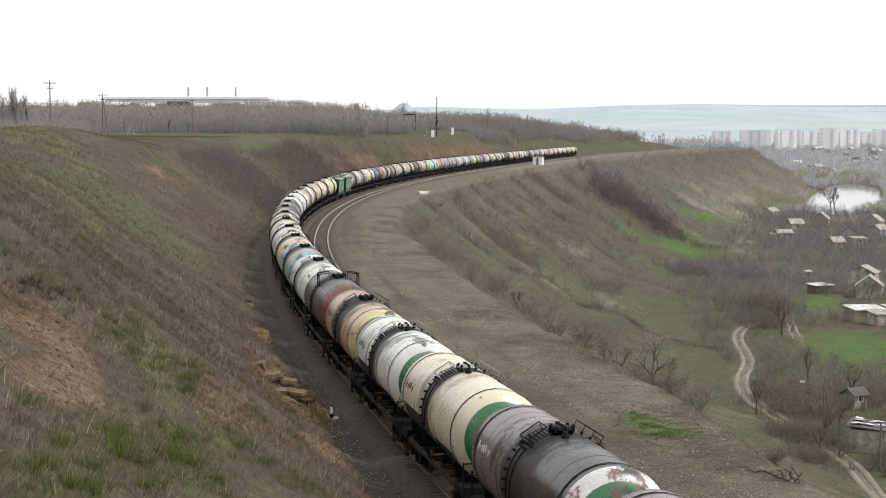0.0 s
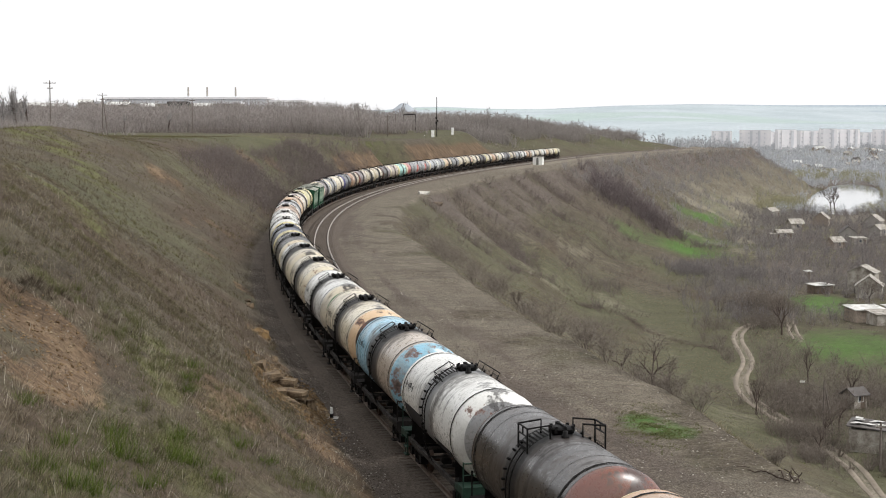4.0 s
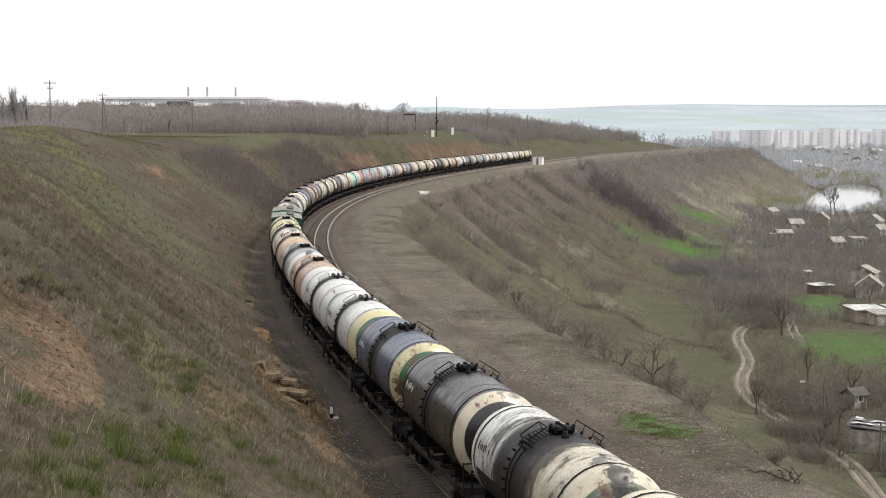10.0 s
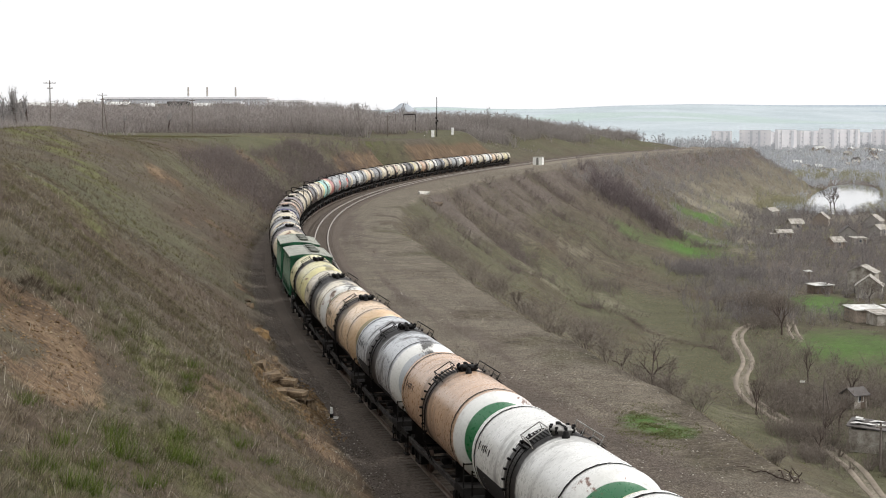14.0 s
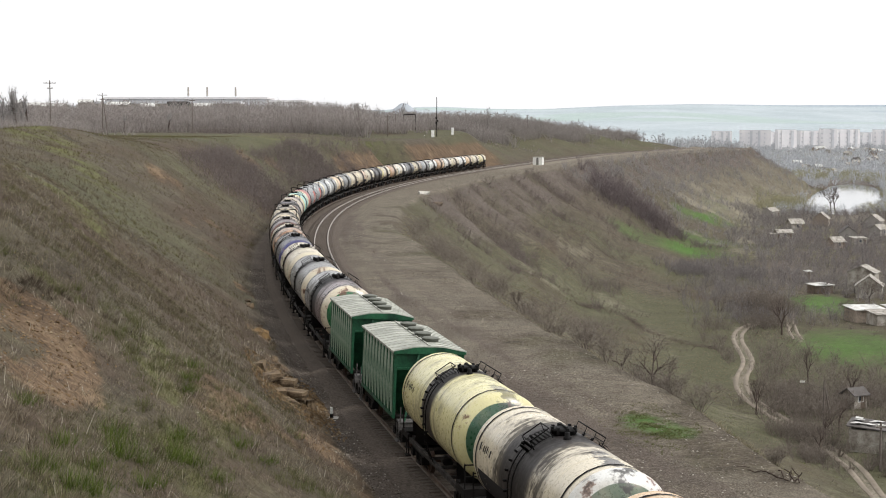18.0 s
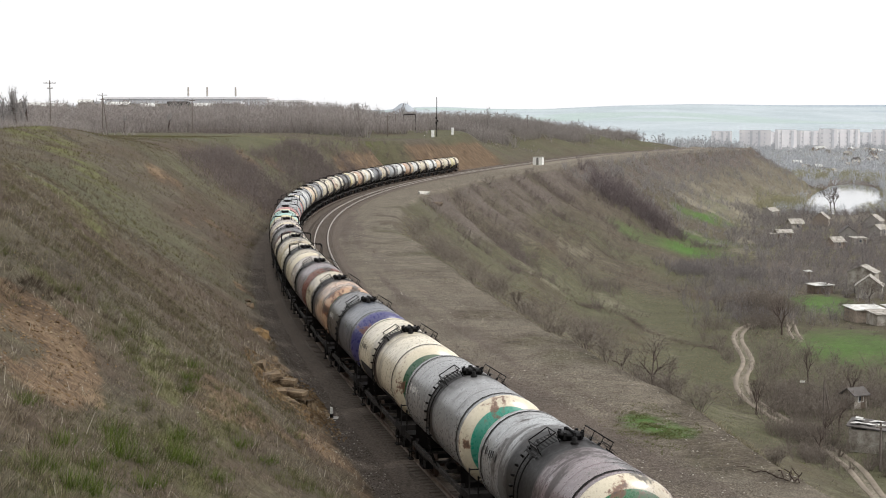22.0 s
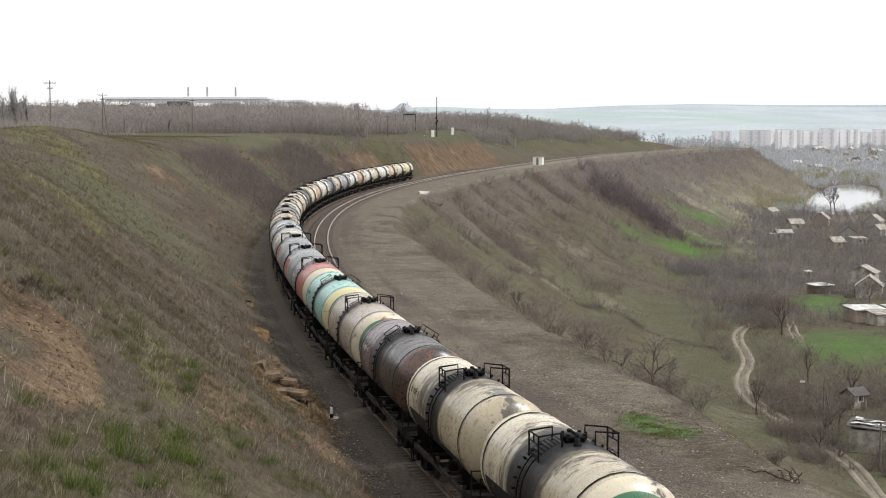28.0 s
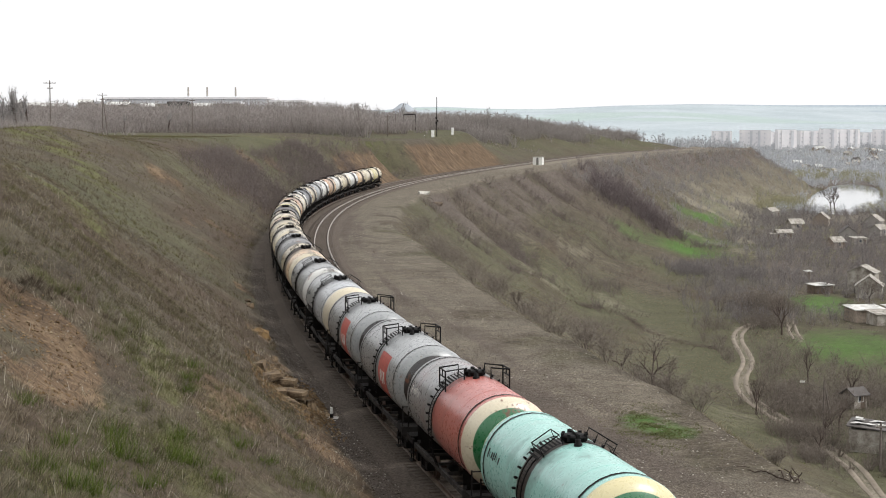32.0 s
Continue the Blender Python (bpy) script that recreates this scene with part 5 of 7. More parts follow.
def tuft(rnd, blades, h, width, lean, root=0.12):
    t = rnd.uniform(0, 2 * math.pi, blades)
    r = rnd.uniform(0, root, blades)
    a = np.stack([r * np.cos(t), r * np.sin(t), 0 * t], -1)
    t2 = t + rnd.normal(0, 0.7, blades)
    ln = lean * rnd.uniform(0.2, 1, blades)
    hh = h * rnd.uniform(0.5, 1, blades)
    b = a + np.stack([ln * hh * np.cos(t2), ln * hh * np.sin(t2), hh], -1)
    s = np.stack([-np.sin(t2), np.cos(t2), 0 * t], -1) * width / 2
    v = np.stack([a - s, a + s, b], 1).reshape(-1, 3)
    return v, np.arange(len(v)).reshape(-1, 3)


def patch(x, y, seed, size):
    return fbm(x / size, y / size, seed, 3) + 0.5


pale_straw_mat = leaf_mat("pale_dry_grass", [lin(112, 105, 88), lin(134, 127, 107), lin(146, 139, 120), lin(108, 106, 82)])
slope_straw_mat = leaf_mat("dull_dry_grass", [lin(84, 76, 62), lin(104, 95, 80), lin(122, 113, 97), lin(96, 90, 72)])
slope_green_mat = leaf_mat("dull_green_grass", [lin(82, 80, 52), lin(98, 96, 62), lin(112, 106, 76)])
# grass of the near slope, thinning with distance
bare = lambda x, y: 1 - sum(np.exp(-((x - q[0]) / (q[2] * 0.8)) ** 2 - ((y - q[1]) / (q[3] * 0.8)) ** 2) for q in SOILS)
mossy = lambda x, y: sum(np.exp(-((x - q[0]) / q[2]) ** 2 - ((y - q[1]) / q[3]) ** 2) for q in MOSS)
on_soil = lambda x, y, least: np.clip(bare(x, y) * (1 - 0.85 * step(-5.8, -4.2, offset_of(x, y)) * step(100, 80, y)), least, 1)
scatter("fresh_grass", [tuft(rng, 13, 0.20, 0.008, 1.6, 0.2) for _ in range(8)], sow(62000, 15, 78, -30, -3.6, lambda x, y, u: np.clip((patch(x, y, 201, 4) - 0.46) * 5 + mossy(x, y), 0.04, 1) * on_soil(x, y, 0), (0.5, 1.2)), fresh_mat,
        "tufts of short grey-green spring grass on the slope", "grass")
scatter("young_grass", [tuft(rng, 16, 0.24, 0.009, 1.3, 0.2) for _ in range(8)], sow(14000, 15, 50, -30, -4.0, lambda x, y, u: np.clip((patch(x, y, 207, 2.4) - 0.62) * 7 + 0.8 * mossy(x, y) * (y < 45), 0, 1) * on_soil(x, y, 0), (0.6, 1.3)), lush_mat,
        "patches of bright young grass on the slope", "grass")
scatter("dry_grass", [tuft(rng, 9, 0.36, 0.008, 1.7, 0.2) for _ in range(8)], sow(52000, 15, 90, -34, -3.4, lambda x, y, u: np.clip((patch(x, y, 211, 5) - 0.40) * 4, 0.06, 1) * on_soil(x, y, 0.03), (0.45, 1.15)), straw_mat,
        "dry straw-coloured grass and weed stalks on the slope", "dry grass")
scatter("slope_grass", [tuft(rng, 8, 0.42, 0.02, 0.9) for _ in range(5)], sow(46000, 66, 330, -60, -3.6, lambda x, y, u: np.clip((patch(x, y, 221, 12) - 0.38) * 4, 0.05, 1) * on_soil(x, y, 0.1), (0.5, 1.2), 1.3), slope_straw_mat,
        "dry grass on the cutting and the plateau edge", "dry grass")
scatter("slope_green_grass", [tuft(rng, 8, 0.32, 0.022, 0.9) for _ in range(5)], sow(46000, 60, 330, -60, -3.8, lambda x, y, u: np.clip((patch(x, y, 231, 12) - 0.5) * 4 + mossy(x, y), 0.03, 1) * on_soil(x, y, 0.05), (0.5, 1.2), 1.3), slope_green_mat,
        "green spring grass on the cutting", "grass")
scatter("grass_litter", [tuft(rng, 10, 0.10, 0.009, 3.4) for _ in range(8)], sow(11000, 15, 80, -30, -3.5, lambda x, y, u: np.clip((patch(x, y, 213, 3) - 0.34) * 3, 0.15, 1) * on_soil(x, y, 0.12), (0.6, 1.6)), straw_mat,
        "matted dead grass lying on the slope", "dry grass")
scatter("slope_brushwood", [fuzz(rng, 6, 34, 0.016, 1.0, 0.3) for _ in range(6)], sow(9000, 26, 210, -44, -3.6,
        lambda x, y, u: np.clip((patch(x, y, 243, 8) - 0.46) * 5, 0.0, 1) * np.clip(0.5 + 1.0 * np.sin((height(x, y) + 2 * fbm(x / 20, y / 20, 123, 2)) * 1.9), 0.05, 1), (0.25, 0.6)), twig_mat,
        "bands of low dark brushwood along the slope", "scrub")
scatter("tussocks", [tuft(rng, 70, 0.4, 0.009, 1.1, 0.3) for _ in range(6)], sow(1500, 15, 58, -26, -4.0, lambda x, y, u: np.clip((patch(x, y, 215, 4) - 0.56) * 6 + 0.5 * mossy(x, y), 0.02, 1) * on_soil(x, y, 0), (0.8, 1.5)), lush_mat,
        "thick green tussocks on the slope", "grass")
scatter("dead_tussocks", [tuft(rng, 44, 0.36, 0.009, 2.0, 0.25) for _ in range(6)], sow(7000, 15, 100, -28, -3.6, lambda x, y, u: np.clip((patch(x, y, 217, 5) - 0.46) * 6, 0.04, 1) * on_soil(x, y, 0.05), (0.7, 1.4)), straw_mat,
        "thick dead tussocks on the slope", "dry grass")
TUSSOCKS = [(-8.6, 33.6, 1.2), (-7.5, 30.0, 1.3), (-8.5, 38.2, 1.3), (-7.8, 36.1, 1.4), (-7.3, 40.2, 1.5), (-7.7, 43.5, 1.2), (-10.0, 35.8, 1.0), (-9.3, 55.5, 1.2), (-8.8, 51.1, 1.0), (-6.9, 34.5, 1.1), (-6.5, 47.8, 1.2), (-8.1, 29.8, 1.2), (-6.3, 41.6, 1.1), (-7.8, 33.3, 1.0),
            (-5.6, 47.6, 0.9), (-8.2, 37.4, 1.0), (-7.0, 41.2, 1.2), (-7.2, 30.8, 1.1), (-9.0, 52.6, 1.1), (-7.4, 36.6, 0.9)]
scatter("bright_tussocks", [tuft(rng, 260, 0.42, 0.009, 1.2, 0.5) for _ in range(5)], np.array([(x, y, float(height(np.array([x]), np.array([y]))[0]) - 0.02, k, x * 9.0) for x, y, k in TUSSOCKS]),
        leaf_mat("bright_grass", [lin(58, 74, 30), lin(84, 100, 44), lin(104, 112, 62)]), "big bright green grass tussocks on the slope", "grass")
stalk_mat = leaf_mat("pale_stalks", [lin(150, 140, 124), lin(186, 178, 162), lin(204, 198, 184)])
scatter("weed_stalks", [tuft(rng, 3, 0.55, 0.013, 1.6, 0.2) for _ in range(6)], sow(8000, 16, 100, -30, -3.8, lambda x, y, u: np.clip((patch(x, y, 237, 5) - 0.42) * 3, 0.03, 0.7), (0.5, 1.2)), stalk_mat,
        "pale dead weed stalks standing on the slope", "weeds")
BANK = [(-14.2, 48.0), (-13.6, 50.3), (-12.9, 52.2), (-11.9, 52.6), (-11.2, 55.1)]
scatter("dark_weeds", [fuzz(rng, 4, 22, 0.012, 0.9, 0.3) for _ in range(5)], sow(15000, 16, 130, -30, -3.8, lambda x, y, u: np.clip((patch(x, y, 239, 4) - 0.46) * 4, 0.02, 0.8), (0.2, 0.55)), dark_twig_mat,
        "low dark brushwood in the grass of the slope", "scrub")
# low weeds on the shelf and the fill side
scatter("shelf_weeds", [tuft(rng, 7, 0.22, 0.014, 0.9) for _ in range(4)], sow(9000, 44, 200, 7.5, 18, lambda x, y, u: np.clip((patch(x, y, 241, 4) - 0.5) * 3, 0.02, 0.6), (0.4, 1.0)), straw_mat,
        "sparse dry weeds on the gravel shelf", "weeds")
scatter("shelf_green", [tuft(rng, 9, 0.2, 0.018, 0.9) for _ in range(4)],
        sow(14000, 62, 80, 9.5, 14.2, lambda x, y, u: np.exp(-((x - 9.9) / 1.5) ** 2 - ((y - 70.0) / 3.6) ** 2) * np.clip((patch(x, y, 245, 0.8) - 0.4) * 4, 0, 1), (0.3, 0.9)), lush_mat, "patch of green grass on the gravel shelf", "grass")
scatter("valley_side_grass", [tuft(rng, 8, 0.26, 0.05, 2.0) for _ in range(5)], sow(56000, 70, 620, 15, 85, lambda x, y, u: np.clip((patch(x, y, 251, 22) - 0.36) * 3, 0.05, 1) * (u > shelf_edge(y) + 0.5), (0.5, 1.2), 1.5), pale_straw_mat,
        "dry grass on the valley side", "dry grass")
scatter("valley_side_green", [tuft(rng, 8, 0.22, 0.05, 2.0) for _ in range(5)], sow(30000, 70, 520, 17, 90, lambda x, y, u: np.clip((patch(x, y, 257, 20) - 0.40) * 4, 0.03, 1) * (u > shelf_edge(y) + 1.5), (0.5, 1.1), 1.5), field_mat,
        "soft green spring grass on the valley side", "grass")

# scrub
low = [fuzz(rng, 5, 34, 0.020, 0.8, 0.5) for _ in range(6)]
mid = [fuzz(rng, 6, 80, 0.016, 0.6, 0.5) for _ in range(6)]
far = [fuzz(rng, 6, 64, 0.022, 0.5) for _ in range(6)]
distant = [fuzz(rng, 5, 66, 0.022, 0.5) for _ in range(8)]
slim = [fuzz(rng, 3, 44, 0.022, 0.2, 1.2) for _ in range(6)]
weedy = [fuzz(rng, 4, 14, 0.012, 0.5, 0.8) for _ in range(5)]
scatter("cutting_scrub", weedy, sow(6000, 22, 200, -34, -3.6, lambda x, y, u: np.clip((patch(x, y, 301, 9) - 0.48) * 3, 0.02, 0.8), (0.35, 0.9)), twig_mat,
        "thin dry weeds and brushwood on the cutting", "scrub")
gully_twig_mat = leaf_mat("purple_grey_twigs", [lin(98, 90, 87), lin(118, 109, 105), lin(134, 125, 121)])
gully_keep = lambda x, y, u: np.clip((patch(x, y, 311, 14) - 0.32) * 5, 0.1, 1) * step(205, 255, y) * (1 - 0.92 * step(350, 372, y)) * on_soil(x, y, 0.0)
scatter("gully_scrub", mid, np.concatenate([sow(4300, 165, 410, -17, -4.4, gully_keep, (1.2, 3.4)), sow(160, 412, 442, -22, -6, lambda x, y, u: 0.5 + 0 * x, (1.2, 3.0))]), gully_twig_mat,
        "dense dark bare bushes in the cutting", "scrub")
in_ravine = lambda x, y, u: np.clip((spurs(u, u - shelf_edge(y), y) - 0.35) * 2.2, 0.03, 1) * (u > shelf_edge(y) + 1)
scatter("ravine_scrub", mid, sow(9000, 190, 620, 14, 56, lambda x, y, u: in_ravine(x, y, u) * step(260, 330, y) * (1 - 0.7 * step(26, 44, u)), (1.2, 3.6)), gully_twig_mat,
        "grey-brown scrub in the ravines of the valley side", "scrub")
scatter("valley_side_scrub", low, sow(5200, 120, 560, 18, 80, lambda x, y, u: np.clip((patch(x, y, 321, 16) - 0.55) * 6, 0.004, 1) * step(170, 290, y), (0.8, 2.0), 1.0), valley_twig_mat,
        "low grey-brown scrub on the valley side", "scrub")
ledge_keep = lambda x, y, u: np.clip((np.sin((u - shelf_edge(y) + 5 * fbm(y / 60, y * 0 + 2, 35, 2)) / 2.9) - 0.78) * 7, 0, 1) * np.clip((patch(x, y, 327, 30) - 0.36) * 5, 0.0, 1)
scatter("ledge_scrub", low, sow(8000, 150, 640, 24, 84, ledge_keep, (0.6, 1.4), 1.0), valley_twig_mat, "dark lines of scrub along the ledges of the valley side", "scrub")
# twigs beside the far track, lightened for haze
shoulder_mat = leaf_mat("dull_hazed_twigs", [lin(124, 118, 115), lin(142, 136, 132), lin(156, 150, 146)])


def along(points, n, wide, size):
    """Places strewn along a line on the plan."""
    p = np.array(points, float)
    t = rng.random(n) * (len(p) - 1)
    x = np.interp(t, np.arange(len(p)), p[:, 0]) + rng.normal(0, wide, n)
    y = np.interp(t, np.arange(len(p)), p[:, 1]) + rng.normal(0, wide * 1.5, n)
    ok = rng.random(n) < np.clip((patch(x, y, 339, 9) - 0.3) * 4, 0.1, 1)
    x, y = x[ok], y[ok]
    return np.stack([x, y, height(x, y) - 0.03, size[0] + (size[1] - size[0]) * rng.random(len(x)), rng.random(len(x)) * 6.283], -1)


far_keep = lambda x, y, u: (np.clip((patch(x, y, 331, 16) - 0.34) * 4, 0.05, 1) * (1 - 0.9 * step(22, 40, u - shelf_edge(y))) + 0.25 * in_ravine(x, y, u)) * (u > shelf_edge(y) + 1)
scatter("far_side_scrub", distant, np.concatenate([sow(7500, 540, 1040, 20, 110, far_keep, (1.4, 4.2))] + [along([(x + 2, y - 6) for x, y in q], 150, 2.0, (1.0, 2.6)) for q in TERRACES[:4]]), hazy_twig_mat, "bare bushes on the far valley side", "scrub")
fluffy = [fuzz(rng, 7, 110, 0.020, 0.65, 0.4) for _ in range(5)]
thicket_mat = leaf_mat("dark_thicket_twigs", [lin(98, 90, 90), lin(118, 109, 108), lin(130, 121, 119)])


def heap(n, cx, cy, rx, ry, size):
    """Places gathered round a spot."""
    x, y = cx + rx * rng.normal(0, 0.5, n), cy + ry * rng.normal(0, 0.5, n)
    z, dry = ground_z(x, y)
    return np.stack([x, y, z - 0.05, size[0] + (size[1] - size[0]) * rng.random(n), rng.random(n) * 6.283], -1)[dry]


scatter("dark_thicket", fluffy, np.concatenate([heap(60, 58.0, 551, 5.0, 20, (3.0, 7.5)), heap(80, 65.0, 553, 7.0, 22, (3.0, 8.5)), heap(80, 74.0, 547, 8.0, 18, (3.0, 8.0)), heap(40, 83.0, 540, 7.0, 14, (2.0, 4.6)), heap(24, 92.0, 535, 9, 8, (1.0, 2.6))]),
        thicket_mat, "dark dense thicket on the valley side", "thicket")


scatter("bank_brush", [tuft(rng, 40, 0.5, 0.012, 1.6) for _ in range(5)], along(BANK, 260, 0.28, (0.5, 1.1)), leaf_mat("dead_roots", [lin(50, 43, 38), lin(84, 75, 66), lin(126, 116, 102)]), "dead grass and roots hanging over the bare bank", "dry grass")
scatter("ledge_thicket", low, along(OLD_PATH, 1700, 0.7, (0.4, 1.0)), twig_mat, "dark band of scrub along an old path on the valley side", "scrub")
scatter("bench_scrub", low, np.concatenate([along([(4.0, 250), (9.0, 225), (12.5, 200), (14.5, 170)], 260, 1.3, (0.6, 1.7)), along([(40, 420), (50, 405), (58, 385), (62, 350)], 300, 1.0, (0.6, 1.5)), along([(12.7, 295), (19.0, 292), (32.0, 330), (44.0, 372)], 420, 1.2, (0.5, 1.3))]), valley_twig_mat,
        "scrub along the upper ledges of the valley side", "scrub")
plateau_keep = lambda x, y, u: np.clip((patch(x, y, 341, 40) - 0.25) * 3, 0.25, 1) * step(-22, -40, u)
# plateau twigs carry the haze as a lighter, greyer colour
plateau_mat = leaf_mat("hazed_plateau_twigs", [lin(130, 123, 120), lin(148, 141, 137), lin(162, 155, 151)])
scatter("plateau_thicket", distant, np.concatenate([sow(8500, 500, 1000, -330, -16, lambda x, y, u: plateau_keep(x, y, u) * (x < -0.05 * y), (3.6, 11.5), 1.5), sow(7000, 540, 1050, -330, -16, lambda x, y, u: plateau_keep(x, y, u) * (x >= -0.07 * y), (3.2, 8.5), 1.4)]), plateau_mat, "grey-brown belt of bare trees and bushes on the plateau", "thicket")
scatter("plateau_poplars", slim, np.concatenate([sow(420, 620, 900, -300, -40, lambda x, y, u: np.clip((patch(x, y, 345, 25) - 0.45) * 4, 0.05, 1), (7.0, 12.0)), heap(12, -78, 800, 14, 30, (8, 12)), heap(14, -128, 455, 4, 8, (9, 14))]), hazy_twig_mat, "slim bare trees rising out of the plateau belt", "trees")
scatter("plateau_scrub", low, np.concatenate([sow(1600, 430, 540, -190, -30, lambda x, y, u: np.clip((patch(x, y, 351, 30) - 0.42) * 3, 0.0, 1) * step(440, 500, y) * step(-30, -60, u), (1.0, 2.6)), heap(60, -70, 470, 7, 4, (1.5, 3.0))]), gully_twig_mat,
        "dark scrub on the plateau edge", "scrub")
scatter("left_thicket", far, sow(3000, 225, 480, -170, -44, lambda x, y, u: np.where(x < -0.235 * y, 1, 0.12 * (x < -0.2 * y)), (2.0, 5.0)), plateau_mat, "grey thicket behind the crest of the slope", "thicket")
scatter("right_plateau_thicket", distant, np.concatenate([sow(7000, 600, 1040, -120, -24, lambda x, y, u: np.clip((patch(x, y, 361, 30) - 0.3) * 3, 0.3, 1) * step(-24, -34, u), (3.6, 8.5)), sow(420, 600, 1000, -24, -14, lambda x, y, u: np.clip((patch(x, y, 363, 22) - 0.5) * 5, 0.0, 0.7), (0.8, 1.8))]), shoulder_mat, "bare thicket beside the far track", "thicket")
clear_of = lambda x, y: np.clip(1 - sum(np.exp(-((x - q[0]) / q[2]) ** 2 - ((y - q[1]) / q[3]) ** 2) for q in LUSH) * 1.5, 0, 1)
garden_twig_mat = leaf_mat("grey_garden_twigs", [lin(106, 101, 100), lin(126, 121, 119), lin(142, 136, 134)])


def clear_road(x, y):
    d = np.full(np.shape(x), 1e9)
    for r in ROADS:
        for (ax, ay), (bx2, by2) in zip(r[:-1], r[1:]):
            ux, uy = bx2 - ax, by2 - ay
            t = np.clip(((x - ax) * ux + (y - ay) * uy) / (ux * ux + uy * uy), 0, 1)
            d = np.minimum(d, np.hypot(x - ax - t * ux, y - ay - t * uy))
    return step(1.6, 3.4, d)


scatter("valley_thicket", distant, np.concatenate([sow(14000, 300, 780, 66, 280, lambda x, y, u: np.clip((patch(x, y, 371, 20) - 0.26) * 4, 0.12, 1) * clear_of(x, y) * step(66, 84, u), (1.6, 4.8), 1.2), heap(160, 72, 440, 9, 16, (1.8, 4.2)), heap(120, 84, 425, 8, 14, (1.8, 4.2))]), garden_twig_mat,
        "bare gardens, orchards and thickets on the valley floor", "thicket")
scatter("far_valley_thicket", distant, sow(6000, 740, 1150, 84, 300, lambda x, y, u: np.clip((patch(x, y, 373, 30) - 0.26) * 4, 0.15, 1) * step(84, 110, u), (3.0, 7.0), 1.0), pale_haze_twig_mat,
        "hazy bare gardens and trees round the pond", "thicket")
scatter("road_bushes", fluffy, np.concatenate([heap(110, 48.5, 207, 5, 12, (1.4, 3.6)), heap(90, 45.6, 186, 4, 9, (1.2, 3.0)), heap(60, 43.0, 172, 3, 7, (1.0, 2.4)), heap(150, 69.0, 326, 6, 12, (2.0, 5.5)), heap(60, 64, 300, 4, 8, (1.6, 3.6)), heap(90, 60, 214, 7, 10, (1.5, 3.2)), heap(70, 51, 168, 3, 6, (1.0, 2.2))]),
        valley_twig_mat, "dense brown bushes that hide the dirt road", "thicket")
scatter("roadside_thicket", mid, sow(2600, 160, 300, 68, 120, lambda x, y, u: np.clip((patch(x, y, 375, 10) - 0.24) * 4, 0.10, 1) * clear_of(x, y) * clear_road(x, y), (1.2, 3.6)), valley_twig_mat,
        "brown bare thicket beside the dirt road", "thicket")
scatter("pond_side_trees", fluffy, np.concatenate([heap(70, 180, 800, 13, 30, (5.0, 9.0)), heap(30, 166, 775, 7, 20, (3.0, 6.0)), heap(45, 222, 765, 18, 20, (4.0, 8.0)), heap(40, 282, 880, 10, 40, (6.0, 11.0)), sow(420, 1185, 1330, 90, 190, lambda x, y, u: 0.5 + 0 * x, (5.0, 9.0)), sow(200, 850, 1180, 118, 190, lambda x, y, u: 0.6 + 0 * x, (5.0, 9.0))]), bud_mat,
        "yellow-green willows beside the pond", "trees")
scatter("valley_budding", fluffy, sow(420, 420, 1000, 70, 300, lambda x, y, u: np.clip((patch(x, y, 381, 40) - 0.5) * 5, 0.02, 1), (3.5, 7.5)), bud_mat,
        "yellow-green budding trees round the pond", "trees")
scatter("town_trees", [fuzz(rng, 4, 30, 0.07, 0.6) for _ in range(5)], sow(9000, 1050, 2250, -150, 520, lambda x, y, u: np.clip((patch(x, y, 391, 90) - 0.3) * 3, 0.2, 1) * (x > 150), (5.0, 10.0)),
        pale_haze_twig_mat, "hazy bare trees between the valley houses", "trees")


def bare_tree(x, y, h, width, material, label, spread=0.5, lean=0.0):
    """A single bare tree: tapered trunk and limbs that fork again and again into fine twigs."""
    z = float(height(np.array([x]), np.array([y]))[0])
    tree = empty("bare_tree", Matrix.Translation((x, y, z - 0.05)) @ Matrix.Rotation(random.uniform(0, 6.28), 4, "Z"), label, "tree", "single trees")
    bm = bmesh.new()
    segs = []

    def grow(p, d, ln, r, depth):
        q = p + d * ln
        if depth < 3:
            bar(bm, p, q, r, 6, r * 0.72)
        else:
            segs.append((*p, *q, max(r * 2, width), max(r * 1.3, width * 0.6)))
        if depth >= 6:
            return
        for i in range(3 if depth < 4 else 2):
            t = random.uniform(0, 2 * math.pi)
            side = d.orthogonal().normalized()
            side.rotate(Matrix.Rotation(t, 3, d))
            e = (d + side * spread * random.uniform(0.6, 1.5) + Vector((0, 0, 0.16))).normalized()
            grow(p + d * ln * random.uniform(0.6, 1.0), e, ln * random.uniform(0.62, 0.86), r * 0.62, depth + 1)

    grow(Vector((0, 0, 0)), Vector((lean, 0, 1)).normalized(), h * 0.27, h * 0.022, 0)
    part("trunk", bm, bark_mat, tree, "grey trunk with forking limbs")
    part("crown", mesh_of("crown", *ribbons(segs, rng), material), None, tree)
    return tree


# bushes that stand alone along the shelf's edge
EDGE_BUSHES = [(96, 16.2, 2.3), (91, 16.0, 1.8), (100, 17.0, 2.0), (109, 16.8, 2.4), (104, 16.4, 1.6), (118, 17.5, 2.2), (128, 17.0, 2.6), (134, 17.4, 2.0), (140, 17.0, 2.4), (152, 17.4, 2.8), (160, 17.2, 2.4), (168, 17.0, 3.0),
               (182, 18.0, 3.0), (205, 20.0, 3.6), (66, 15.8, 1.0), (76, 16.2, 1.6), (79, 16.0, 1.4), (240, 18.0, 2.8), (265, 19.0, 3.2), (300, 21.0, 3.4), (222, 17.0, 2.6)]
